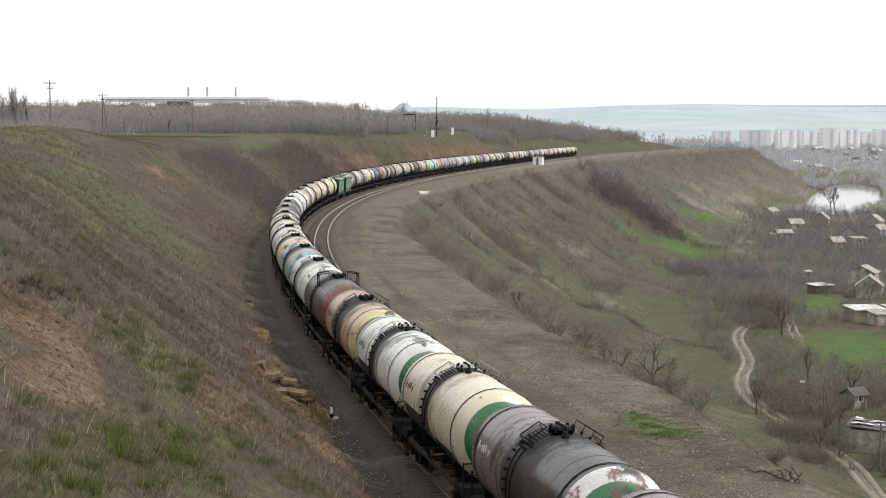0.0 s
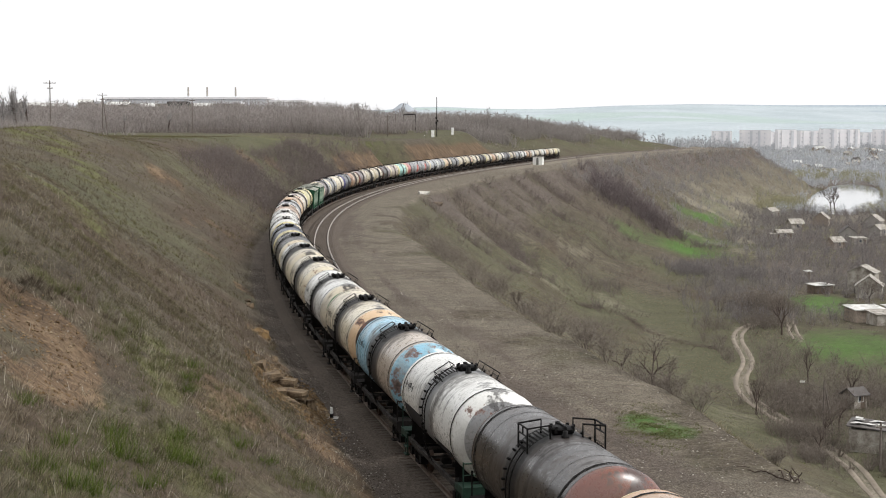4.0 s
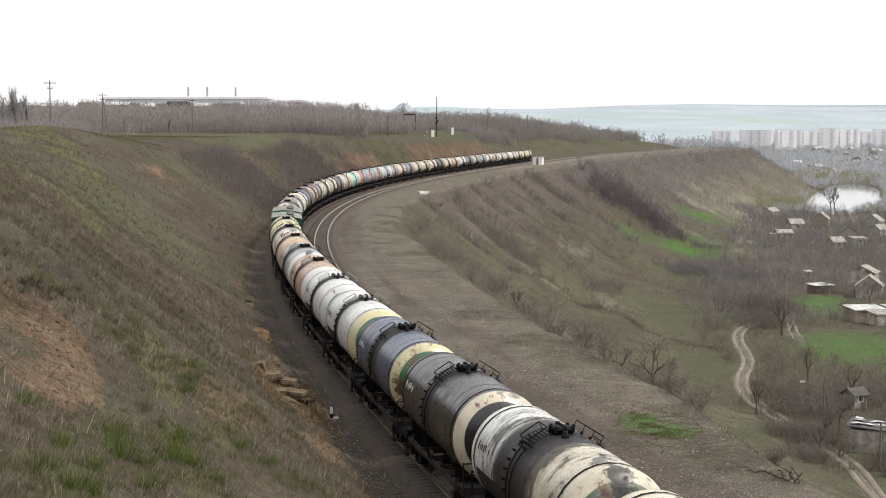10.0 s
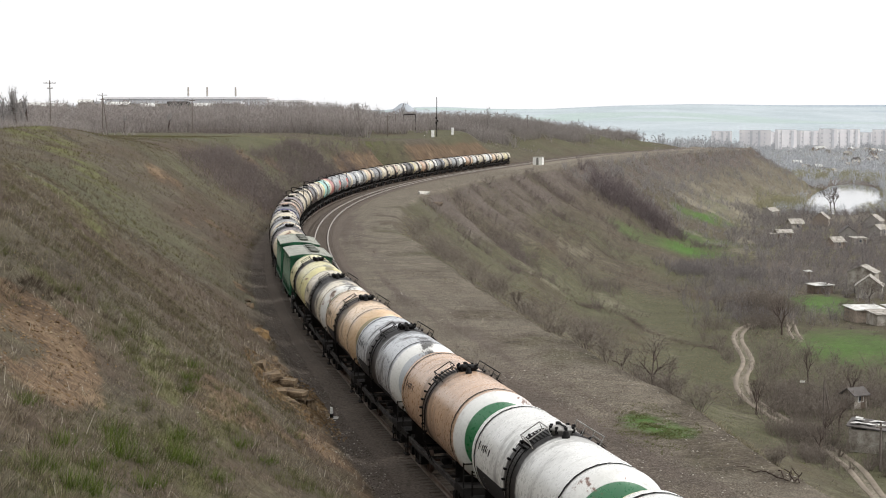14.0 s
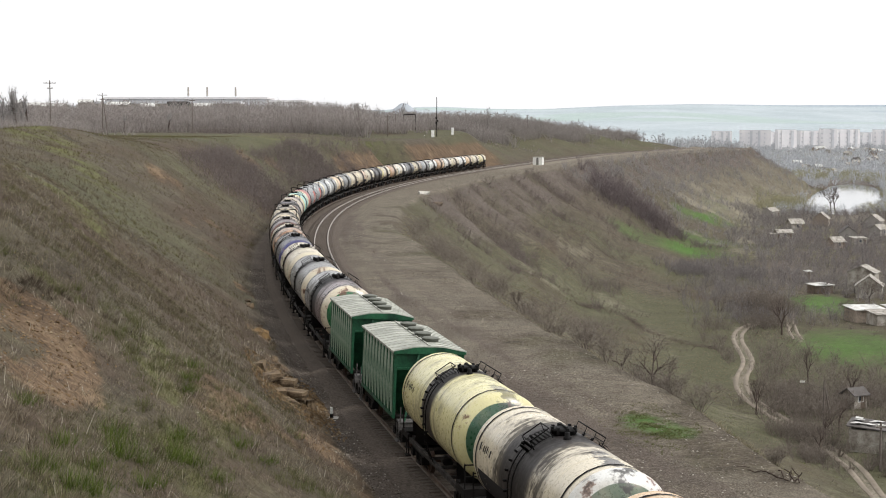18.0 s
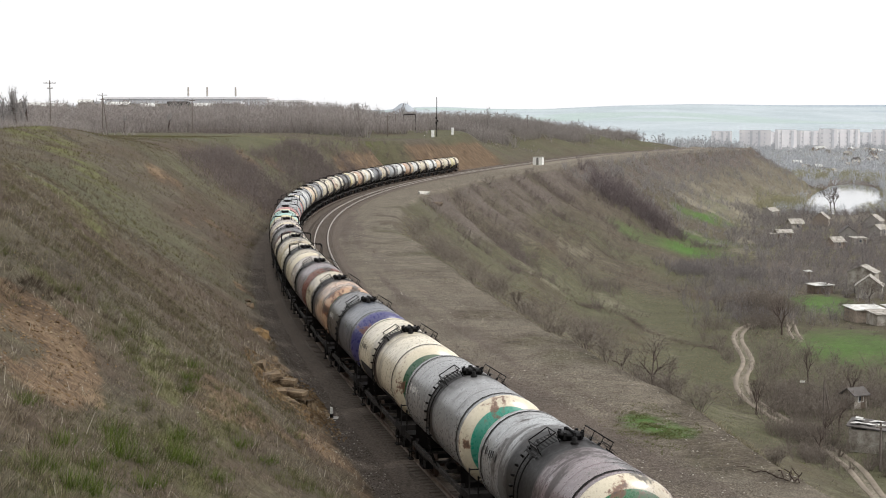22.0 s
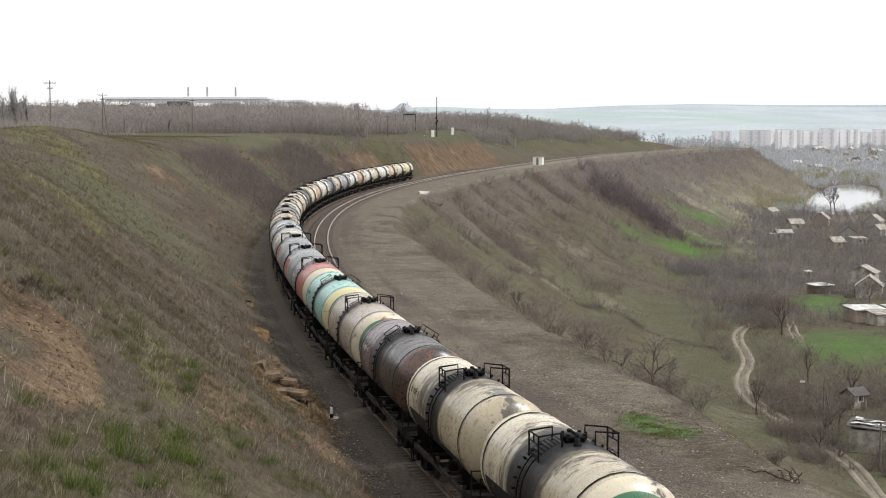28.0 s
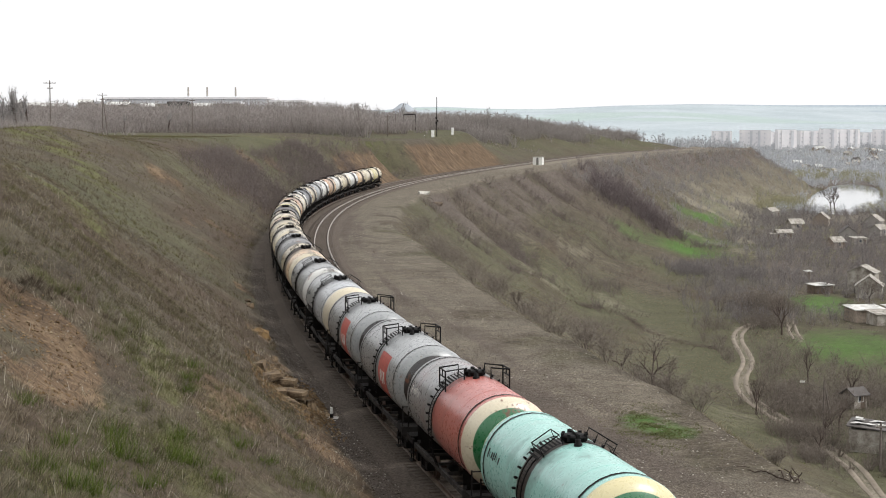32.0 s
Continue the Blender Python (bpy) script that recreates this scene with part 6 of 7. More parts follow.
for y, u, h in EDGE_BUSHES:
    x = float(track_x(y)) + u
    z = float(height(np.array([x]), np.array([float(y)]))[0])
    ob = new("bush", mesh_of("bush", *bush(rng, h, 14, 9, 9, 0.016, 0.75, 0.3), valley_twig_mat))
    ob.matrix_basis = Matrix.Translation((x, y, z - 0.05))
    tagged(ob, "leafless grey-brown bush at the edge of the shelf", "bush", "edge bushes")
for bx, by, bh in ((11.9, 85.0, 4.2), (12.4, 82.8, 2.6), (10.6, 88.5, 2.4)):
    bare_tree(bx, by, bh, 0.016, twig_mat, "crooked leafless little tree below the shelf's edge", 0.75, 0.25)
scatter("tree_foot_scrub", mid, heap(60, 12.0, 84.5, 1.8, 4.0, (0.6, 1.5)), valley_twig_mat, "brown scrub round the foot of a leafless tree", "scrub")

for x, y, h in ((55.0, 227.6, 8.0), (42.2, 203.0, 6.5), (64.0, 286.0, 9.0), (66.5, 300.0, 8.0), (46.5, 184.0, 6.0), (50.5, 192.0, 6.5), (58.0, 214.0, 7.0), (44.5, 178.0, 4.5), (97.0, 345.0, 6.0), (85.0, 320.0, 5.0),
                (20.2, 214.0, 4.5), (10.5, 214.0, 4.0), (16.5, 175.0, 3.6)):
    bare_tree(x, y, h * random.uniform(0.8, 1.1), 0.035, twig_mat, "leafless tree with a rounded twiggy crown on the valley side")
for x, y, h in ((196.0, 771.0, 15.0), (203.0, 790.0, 12.0)):
    bare_tree(x, y, h, 0.1, dark_twig_mat, "tall leafless tree standing before the pond")
for x, y, h in ((-127.5, 455.0, 16.0), (-126.0, 452.0, 13.0), (-131.0, 456.0, 12.5), (-124.3, 458.0, 14.0), (-98.0, 470.0, 7.0), (-86.0, 480.0, 7.5)):
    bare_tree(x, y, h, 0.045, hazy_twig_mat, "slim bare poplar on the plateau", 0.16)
for i in range(9):
    y = 760 + random.uniform(-30, 60)
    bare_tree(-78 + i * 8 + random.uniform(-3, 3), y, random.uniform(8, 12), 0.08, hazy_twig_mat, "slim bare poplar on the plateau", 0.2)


def drape(name, points, offsets, width, material, label):
    """Wheel tracks laid over the ground along a smooth line."""
    pts = np.array(points, float)
    t = np.arange(len(pts))
    tt = np.linspace(0, len(pts) - 1, len(pts) * 10)
    px, py = np.interp(tt, t, pts[:, 0]), np.interp(tt, t, pts[:, 1])
    ker = np.ones(13) / 13
    px = np.convolve(np.pad(px, 6, "edge"), ker, "valid")
    py = np.convolve(np.pad(py, 6, "edge"), ker, "valid")
    dx, dy = np.gradient(px), np.gradient(py)
    ln = np.hypot(dx, dy)
    nx, ny = dy / ln, -dx / ln
    road = empty(name, Matrix.Identity(4), label, "dirt road", "", "structure")
    for off in offsets:
        wob = 0.12 * fbm(tt * 1.3, tt * 0 + off, 501, 2)
        rows = []
        for k in np.linspace(-0.5, 0.5, 4):
            x, y = px + nx * (off + (width + wob) * k), py + ny * (off + (width + wob) * k)
            rows.append(np.stack([x, y, height(x, y) + (0.22 if abs(k) < 0.4 else 0.05)], -1))
        v = np.stack(rows, 1).reshape(-1, 3)
        i = np.arange(len(px) * 4).reshape(-1, 4)
        f = np.stack([i[:-1, :-1], i[:-1, 1:], i[1:, 1:], i[1:, :-1]], -1).reshape(-1, 4)
        part("wheel_track", mesh_of("wheel_track", v, f, material, True), None, road)
    return road


rut_mat = mat("trodden_earth", lin(130, 121, 109), 0.95, 0, 0.2, 0.35, 0.4, lin(112, 103, 92))
drape("dirt_road", ROADS[0], (-0.75, 0.75), 0.75, rut_mat, "pale winding dirt road with two wheel tracks")
drape("dirt_track", ROADS[1], (-0.7, 0.7), 0.6, rut_mat, "faint dirt track across the meadow")

# ---------------------------------------------------------------- buildings and lineside things


def gz(x, y):
    return float(height(np.array([float(x)]), np.array([float(y)]))[0])


wall_white = mat("white_render", lin(168, 163, 154), 0.9, 0, 0.25, 0.8, 0.1, lin(122, 114, 105))
wall_grey = mat("grey_concrete_wall", lin(150, 146, 140), 0.9, 0, 0.25, 0.4, 0.1, lin(140, 136, 130))
wall_brown = mat("brown_plank_wall", lin(110, 98, 88), 0.9, 0, 0.3, 1.2, 0.2)
wall_brick = mat("pale_brick_wall", lin(150, 138, 126), 0.9, 0, 0.25, 2.0, 0.2)
slate_roof = mat("pale_asbestos_roof", lin(164, 160, 152), 0.9, 0, 0.25, 1.0, 0.15, lin(118, 112, 104))
dark_roof = mat("dark_felt_roof", lin(92, 88, 86), 0.9, 0, 0.3, 0.6, 0.15)
white_roof = mat("white_sheet_roof", lin(206, 206, 202), 0.7, 0, 0.2, 0.6, 0.1, lin(152, 150, 145))
glass_dark = mat("dark_window_glass", lin(62, 68, 74), 0.15, 0, 0.2, 1.0, 0.02, None, 0.5)
frame_white = mat("white_window_frame", lin(214, 214, 208), 0.7, 0, 0.15, 3.0, 0.05)
pole_mat = mat("weathered_pole_wood", lin(112, 104, 98), 0.9, 0, 0.3, 3.0, 0.2)
concrete_mat = mat("pale_concrete", lin(178, 174, 166), 0.9, 0, 0.25, 3.0, 0.2)
white_paint = mat("white_post_paint", lin(230, 230, 226), 0.6, 0, 0.15, 4.0, 0.05)
sand_mat = mat("ochre_sandstone", lin(112, 97, 78), 0.95, 0, 0.3, 2.2, 0.8, lin(74, 63, 52))
dark_wood = mat("dark_rotten_wood", lin(66, 56, 50), 0.95, 0, 0.3, 4.0, 0.4)
insulator_mat = mat("pale_insulator", lin(200, 198, 190), 0.4, 0, 0.1, 4.0, 0.02)
# town and works panels, whitened because distance haze is painted in
haze_wall = mat("hazed_panel_wall", lin(230, 227, 227), 0.9, 0, 0.06, 0.05, 0.02, lin(220, 219, 221))
haze_panel = mat("hazed_panel_strip", lin(202, 203, 207), 0.9, 0, 0.12, 0.05, 0.02)


def gable_house(x, y, w, d, h, roof_h, turn, wall, roof, label, windows=2, flat=False, name="house", sink=0.3, category="house", group="valley houses"):
    """A small house: walls with window openings set back, eaves, gable or lean-to roof, door."""
    z = gz(x, y)
    home = empty(name, Matrix.Translation((x, y, z - sink)) @ Matrix.Rotation(radians(turn), 4, "Z"), label, category, group)
    H = h + sink
    bm = bmesh.new()
    box(bm, -w / 2, w / 2, -d / 2, d / 2, 0, H)
    if not flat:
        for s in (-1, 1):
            a = [bm.verts.new((s * w / 2, -d / 2, H)), bm.verts.new((s * w / 2, d / 2, H)), bm.verts.new((s * w / 2, 0, H + roof_h))]
            bm.faces.new(a)
    part("wall", bm, wall, home)
    bm = bmesh.new()
    e = 0.35
    if flat:
        v = [bm.verts.new((sx * (w / 2 + e), sy * (d / 2 + e), H + (0.02 if sy < 0 else roof_h) + t)) for t in (0, 0.12) for sx, sy in ((-1, -1), (1, -1), (1, 1), (-1, 1))]
        for f in ((3, 2, 1, 0), (4, 5, 6, 7), (0, 1, 5, 4), (1, 2, 6, 5), (2, 3, 7, 6), (3, 0, 4, 7)):
            bm.faces.new([v[i] for i in f])
    else:
        k = roof_h / (d / 2)
        for s in (-1, 1):
            v = [bm.verts.new((sx * (w / 2 + e), yy, zz + t)) for t in (0, 0.14) for sx, yy, zz in
                 ((-1, s * (d / 2 + e), H - e * k), (1, s * (d / 2 + e), H - e * k), (1, 0, H + roof_h), (-1, 0, H + roof_h))]
            for f in ((3, 2, 1, 0), (4, 5, 6, 7), (0, 1, 5, 4), (1, 2, 6, 5), (2, 3, 7, 6), (3, 0, 4, 7)):
                bm.faces.new([v[i] for i in f])
    part("roof", bm, roof, home)
    for i in range(windows):
        cx = -w / 2 + w * (i + 0.7) / (windows + 0.4)
        bm = bmesh.new()
        for a in ((-0.55, -0.47), (0.47, 0.55)):
            box(bm, cx + a[0], cx + a[1], -d / 2 - 0.06, -d / 2 + 0.02, sink + 0.9, sink + 2.1)
        for a in ((0.9, 0.98), (2.02, 2.1)):
            box(bm, cx - 0.47, cx + 0.47, -d / 2 - 0.06, -d / 2 + 0.02, sink + a[0], sink + a[1])
        win = part("window", bm, frame_white, home, "white-framed window")
        bm = bmesh.new()
        box(bm, cx - 0.47, cx + 0.47, -d / 2 - 0.02, -d / 2 + 0.01, sink + 0.98, sink + 2.02)
        part("pane", bm, glass_dark, win)
    bm = bmesh.new()
    cx = w / 2 - 0.75
    box(bm, cx - 0.42, cx + 0.42, -d / 2 - 0.05, -d / 2 + 0.02, sink, sink + 2.0)
    part("door", bm, wall_brown, home)
    return home


# two-storey house with a lower gabled wing
gable_house(103.0, 372.0, 5.2, 6.5, 5.2, 1.6, 62, wall_white, slate_roof, "white two-storey house with a pale gabled roof", 2)
gable_house(101.5, 361.0, 6.5, 6.0, 3.0, 2.2, 72, wall_white, slate_roof, "white gabled wing with two dark windows", 2)
gable_house(92.5, 372.0, 5.0, 3.5, 2.0, 0.3, 20, wall_brown, white_roof, "low plank outbuilding beside the house", 0, True, "outbuilding")
gable_house(86.0, 309.0, 6.5, 5.0, 2.5, 0.5, 12, wall_brick, white_roof, "low brick shed with a white sheet roof", 1, True, "shed", 0.3, "shed")
gable_house(88.5, 303.0, 6.0, 4.5, 2.2, 0.5, 12, wall_white, slate_roof, "low shed with a pale lean-to roof", 1, True, "shed", 0.3, "shed")
gable_house(94.0, 312.0, 5.0, 5.0, 2.4, 0.4, 12, wall_brick, white_roof, "brick shed with a white roof", 0, True, "shed", 0.3, "shed")
gable_house(130.6, 584.0, 6.0, 4.0, 2.6, 1.0, 10, wall_white, slate_roof, "small cream cottage with a pale roof", 1)
gable_house(127.0, 582.0, 3.0, 3.5, 2.0, 0.3, 10, wall_white, slate_roof, "cream lean-to beside a cottage", 0, True, "shed", 0.3, "shed")
gable_house(100.0, 416.0, 1.3, 1.3, 2.1, 0.25, 20, wall_white, white_roof, "small white outdoor privy", 0, True, "privy", 0.1, "privy")
gable_house(51.5, 181.0, 5.2, 4.6, 2.7, 0.4, 68, wall_white, dark_roof, "pale brick garage with white sheets on its roof", 0, True, "garage", 0.3, "garage")
gable_house(56.8, 208.0, 2.4, 2.2, 2.0, 0.7, 30, wall_white, dark_roof, "white hut with a dark little gable", 1, False, "hut", 0.3, "hut")
gable_house(53.5, 172.0, 4.5, 4.0, 2.4, 0.3, 62, mat("faded_blue_boards", lin(112, 130, 140), 0.8, 0, 0.2, 1.0, 0.1), dark_roof, "faded blue garage beside a track", 0, True, "garage", 0.3, "garage")
garage = [o for o in scene.objects if o.name.startswith("garage")][0]
for i in range(8):
    bm = bmesh.new()
    cx, cy = random.uniform(-2.2, 2.2), random.uniform(-1.9, 1.9)
    box(bm, -0.6, 0.6, -0.45, 0.45, 0, 0.03, Matrix.Translation((cx, cy, 3.16 + 0.4 * (cy + 2.3) / 4.6 + 0.03 * i)) @ Matrix.Rotation(random.uniform(0, 3), 4, "Z") @ Matrix.Rotation(radians(5), 4, "X"))
    part("roof_sheet", bm, white_roof, garage, "loose white roof sheet")
gable_house(165.0, 664.0, 8.0, 6.5, 3.2, 2.6, 70, wall_brick, slate_roof, "pale house with a steep grey roof", 1)
gable_house(183.5, 648.0, 7.5, 6.5, 3.2, 2.4, 60, wall_grey, slate_roof, "grey house with a pale gabled roof", 1)
gable_house(154.0, 579.0, 7.0, 6.0, 2.8, 2.4, 80, wall_grey, dark_roof, "grey cottage with a dark roof", 1)
gable_house(151.0, 553.0, 5.0, 4.0, 2.4, 0.4, 8, wall_white, slate_roof, "white shed in a garden", 1, True, "shed", 0.3, "shed")
gable_house(138.6, 537.0, 5.5, 4.0, 2.4, 1.6, 30, wall_brick, slate_roof, "pinkish brick cottage in a garden", 1)
gable_house(157.0, 730.0, 9.0, 5.0, 2.8, 1.6, 55, wall_grey, slate_roof, "long pale-roofed house below the slope", 1)
gable_house(148.0, 640.0, 6.0, 5.0, 2.6, 1.8, 15, wall_white, slate_roof, "white cottage among bare trees", 1)
gable_house(172.0, 600.0, 6.0, 5.0, 2.6, 1.8, 40, wall_grey, slate_roof, "grey cottage among bare trees", 1)
for i in range(44):
    y = random.uniform(1250, 2050)
    x = y * random.uniform(0.165, 0.295)
    gable_house(x, y, random.uniform(6, 10), random.uniform(5, 7), random.uniform(2.4, 3.2), random.uniform(1.5, 2.4), random.uniform(0, 180), random.choice([wall_white, wall_grey, wall_brick]),
                random.choice([slate_roof, white_roof, dark_roof, slate_roof]), "far low house among the valley trees", 2, False, "house", 0.5, "house", "far houses")


def apartment_block(x, y, w, h, turn, label):
    """Panel block: slab, parapet, stacks of balconies and strips of windows storey by storey."""
    z = gz(x, y)
    b = empty("apartment_block", Matrix.Translation((x, y, z - 2)) @ Matrix.Rotation(radians(turn), 4, "Z"), label, "apartment building", "town blocks")
    bm = bmesh.new()
    box(bm, -w / 2, w / 2, -6, 6, 0, h + 2)
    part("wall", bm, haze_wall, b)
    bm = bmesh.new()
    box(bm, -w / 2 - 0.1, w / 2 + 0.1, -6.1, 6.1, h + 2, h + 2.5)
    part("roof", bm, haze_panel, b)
    n = int(w / 9)
    storeys = int(h / 2.9)
    for i in range(n):
        cx = -w / 2 + w * (i + 0.5) / n
        bm = bmesh.new()
        box(bm, cx - 1.7, cx + 1.7, -7.0, -6.0, 4, h + 1)
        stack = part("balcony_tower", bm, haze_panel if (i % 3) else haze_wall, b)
        for s in range(storeys):
            if s % 2:
                continue
            bm = bmesh.new()
            box(bm, cx - 4.2, cx - 2.2, -6.12, -5.9, 4.2 + s * 2.9, 5.8 + s * 2.9)
            part("window", bm, haze_panel, b)
    return b


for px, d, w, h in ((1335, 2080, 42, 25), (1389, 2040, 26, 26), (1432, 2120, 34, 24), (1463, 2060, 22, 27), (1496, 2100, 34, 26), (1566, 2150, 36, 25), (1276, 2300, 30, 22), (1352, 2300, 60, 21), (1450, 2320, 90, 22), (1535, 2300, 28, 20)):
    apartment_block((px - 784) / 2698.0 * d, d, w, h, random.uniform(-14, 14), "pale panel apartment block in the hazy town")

# works on the plateau
def works_hall(x0, x1, y, base, top, roof, wall, label, dep=30, slots=0):
    z = min(gz(x0, y), gz(x1, y)) - 1
    w = x1 - x0
    hall = empty("factory_hall", Matrix.Translation(((x0 + x1) / 2, y, z)), label, "factory", "works buildings")
    bm = bmesh.new()
    box(bm, -w / 2, w / 2, 0, dep, 0, top - z)
    part("wall", bm, wall, hall)
    bm = bmesh.new()
    box(bm, -w / 2 - 0.6, w / 2 + 0.6, -0.6, dep + 0.6, top - z, top - z + 1.2)
    part("roof", bm, roof, hall)
    for i in range(slots):
        bm = bmesh.new()
        cx = -w / 2 + w * (i + 0.5) / slots
        box(bm, cx - w / slots * 0.36, cx + w / slots * 0.36, -0.15, 0.05, top - z - 4.2, top - z - 1.8)
        part("window_strip", bm, glass_dark if i % 3 else haze_panel, hall)
    return hall


# the halls share the town's haze-whitened panels
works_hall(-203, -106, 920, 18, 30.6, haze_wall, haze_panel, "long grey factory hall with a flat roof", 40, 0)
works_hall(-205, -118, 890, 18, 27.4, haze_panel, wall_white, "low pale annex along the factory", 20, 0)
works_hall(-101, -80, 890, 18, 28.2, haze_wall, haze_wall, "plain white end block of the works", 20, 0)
works_hall(-158, -147, 880, 18, 27.2, dark_roof, green_frame, "dark green stair tower on the annex", 6, 0)
for a, b, t in ((-236, -226, 27.4), (-224, -212, 26.8), (-206, -198, 29.0), (-188, -176, 27.6), (-168, -160, 26.6), (-140, -130, 26.8), (-244, -239, 28.6)):
    wy = 865 + random.uniform(-12, 8)
    gable_house((a + b) / 2, wy, b - a, 9.0, t - 1.4 - gz((a + b) / 2, wy), 1.6, random.uniform(-8, 8), wall_grey, white_roof, "small workshop with a bright white roof", 0, False, "workshop", 1.0, "workshop", "works buildings")
for px in (326, 360, 411):
    x = (px - 784) / 2698.0 * 930
    z = gz(x, 950)
    ch = empty("chimney", Matrix.Translation((x, 950, z)), "slim factory chimney with a pale band", "chimney", "factory chimneys")
    bm = bmesh.new()
    bar(bm, (0, 0, 0), (0, 0, 38 - z - 5), 0.7, 12, 0.55)
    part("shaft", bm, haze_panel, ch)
    bm = bmesh.new()
    bar(bm, (0, 0, 33 - z), (0, 0, 38.5 - z), 0.62, 12, 0.5)
    part("top_band", bm, wall_grey, ch)
bm = bmesh.new()
heap_z = gz((715 - 784) / 2698.0 * 3300, 3300)
lathe(bm, [(heap_z - 5, 90.0), (44.0, 40.0), (52.0, 25.0), (61.0, 12.0), (65.0, 8.0), (66.0, 0.0)], 28, "z")
# the heap's blue-grey includes haze, as on the hills
tip = part("spoil_heap", bm, mat("hazed_spoil", lin(158, 164, 170), 0.95, 0, 0.08, 0.02, 0.1), None)
tip.matrix_basis = Matrix.Translation(((715 - 784) / 2698.0 * 3300, 3300, 0))
tagged(tip, "distant haze-grey conical spoil heap on the skyline", "spoil heap")


def utility_pole(x, y, h, arms, label, twin=False, stub=None, group="pole line", arm_w=1.8):
    z = gz(x, y)
    p = empty("utility_pole", Matrix.Translation((x, y, z - 0.3)) @ Matrix.Rotation(random.uniform(-0.2, 0.2), 4, "Z"), label, "utility pole", group)
    bm = bmesh.new()
    bar(bm, (0, 0, 0), (0, 0, h + 0.3), 0.15, 8, 0.1)
    part("shaft", bm, pole_mat, p)
    if twin:
        bm = bmesh.new()
        bar(bm, (1.3, 0, 0), (0.1, 0, h - 0.6), 0.14, 8, 0.1)
        part("strut", bm, pole_mat, p)
    for i, w in enumerate(arms):
        bm = bmesh.new()
        box(bm, -w / 2, w / 2, -0.18, -0.08, h - 0.35 - i * 1.1, h - 0.2 - i * 1.1)
        arm = part("crossarm", bm, pole_mat, p)
        for s in (-0.45, -0.25, 0.25, 0.45):
            bm = bmesh.new()
            bar(bm, (w * s, -0.13, h - 0.2 - i * 1.1), (w * s, -0.13, h + 0.02 - i * 1.1), 0.05, 6)
            part("insulator", bm, insulator_mat, arm)
    return p


def col(px, d):
    return (px - 784) / 2698.0 * d


utility_pole(col(92, 330), 330, 12.0, (2.6, 1.2), "tall wooden power pole with two crossarms")
utility_pole(col(184, 400), 400, 11.0, (2.6, 1.4), "braced wooden power pole with crossarms", True)
utility_pole(-74.2, 453, 10.3, (1.8,), "plain wooden power pole on the plateau")
utility_pole(-44.2, 520, 9.6, (1.6,), "wooden power pole on the plateau")
utility_pole(-28.6, 516, 8.2, (2.6, 2.2), "power pole carrying a transformer platform", True)
utility_pole(-18.8, 518, 7.4, (2.4,), "power pole with a wide crossarm")
utility_pole(col(700, 560), 560, 7.0, (1.6,), "short wooden power pole on the plateau")
utility_pole(col(933, 790), 790, 9.5, (1.4,), "distant wooden power pole")
utility_pole(col(824, 760), 760, 8.0, (1.2,), "distant wooden power pole")
utility_pole(48.5, 192.0, 6.6, (), "wooden lamp pole beside the dirt road", True, None, "valley poles")
utility_pole(49.0, 168.5, 5.6, (1.2,), "concrete pole beside the garage", False, None, "valley poles")
utility_pole(186.0, 640.0, 7.5, (1.2,), "wooden pole between the houses", False, None, "valley poles")
lamp_z = gz(48.5, 192.0)
lamp = empty("lamp_arm", Matrix.Translation((48.5, 192.0, lamp_z + 5.4)), "slanting lamp arm with a pale head on a pole", "street lamp")
bm = bmesh.new()
bar(bm, (-2.6, -0.1, 0.9), (0, 0, 0), 0.05, 6)
part("arm", bm, pole_mat, lamp)
bm = bmesh.new()
box(bm, -3.1, -2.5, -0.25, 0.05, 0.85, 1.05)
part("lamp_head", bm, insulator_mat, lamp)

# steel mast with its fittings
z = gz(-2.1, 516)
mast = empty("radio_mast", Matrix.Translation((-2.1, 516, z - 0.2)), "slim dark steel mast beside the line", "mast")
bm = bmesh.new()
bar(bm, (0, 0, 0), (0, 0, 13.4), 0.16, 8, 0.12)
part("shaft", bm, black_mat, mast)
for k, (dx, dz) in enumerate(((-0.25, 6.2), (0.28, 5.2), (-0.22, 4.6))):
    bm = bmesh.new()
    box(bm, dx - 0.25, dx + 0.25, -0.3, 0.2, dz, dz + 0.6)
    part("fitting", bm, black_mat, mast)
bm = bmesh.new()
box(bm, -0.5, 0.5, -0.4, 0.4, 0, 2.3)
cab = part("cabinet", bm, white_paint, None)
cab.matrix_basis = Matrix.Translation((-3.4, 513, gz(-3.4, 513) - 0.1))
tagged(cab, "white lineside cabinet on the plateau edge", "cabinet", "lineside cabinets")
bm = bmesh.new()
box(bm, -0.45, 0.45, -0.4, 0.4, 0, 2.6)
cab = part("cabinet", bm, white_paint, None)
cab.matrix_basis = Matrix.Translation((3.4, 542, gz(3.4, 542) - 0.1))
tagged(cab, "narrow white lineside cabinet in the grass", "cabinet", "lineside cabinets")
gx, gy = col(725, 600), 600
portal = empty("steel_portal", Matrix.Translation((gx, gy, gz(gx, gy) - 0.3)), "dark steel portal frame on the plateau", "portal frame")
for s in (-2.3, 2.3):
    bm = bmesh.new()
    box(bm, s - 0.18, s + 0.18, -0.18, 0.18, 0, 6.2)
    part("leg", bm, black_mat, portal)
bm = bmesh.new()
box(bm, -2.48, 2.6, -0.2, 0.2, 6.2, 6.7)
part("beam", bm, black_mat, portal)

# white hut beside the second track
hx, hy = 35.6, 570.0
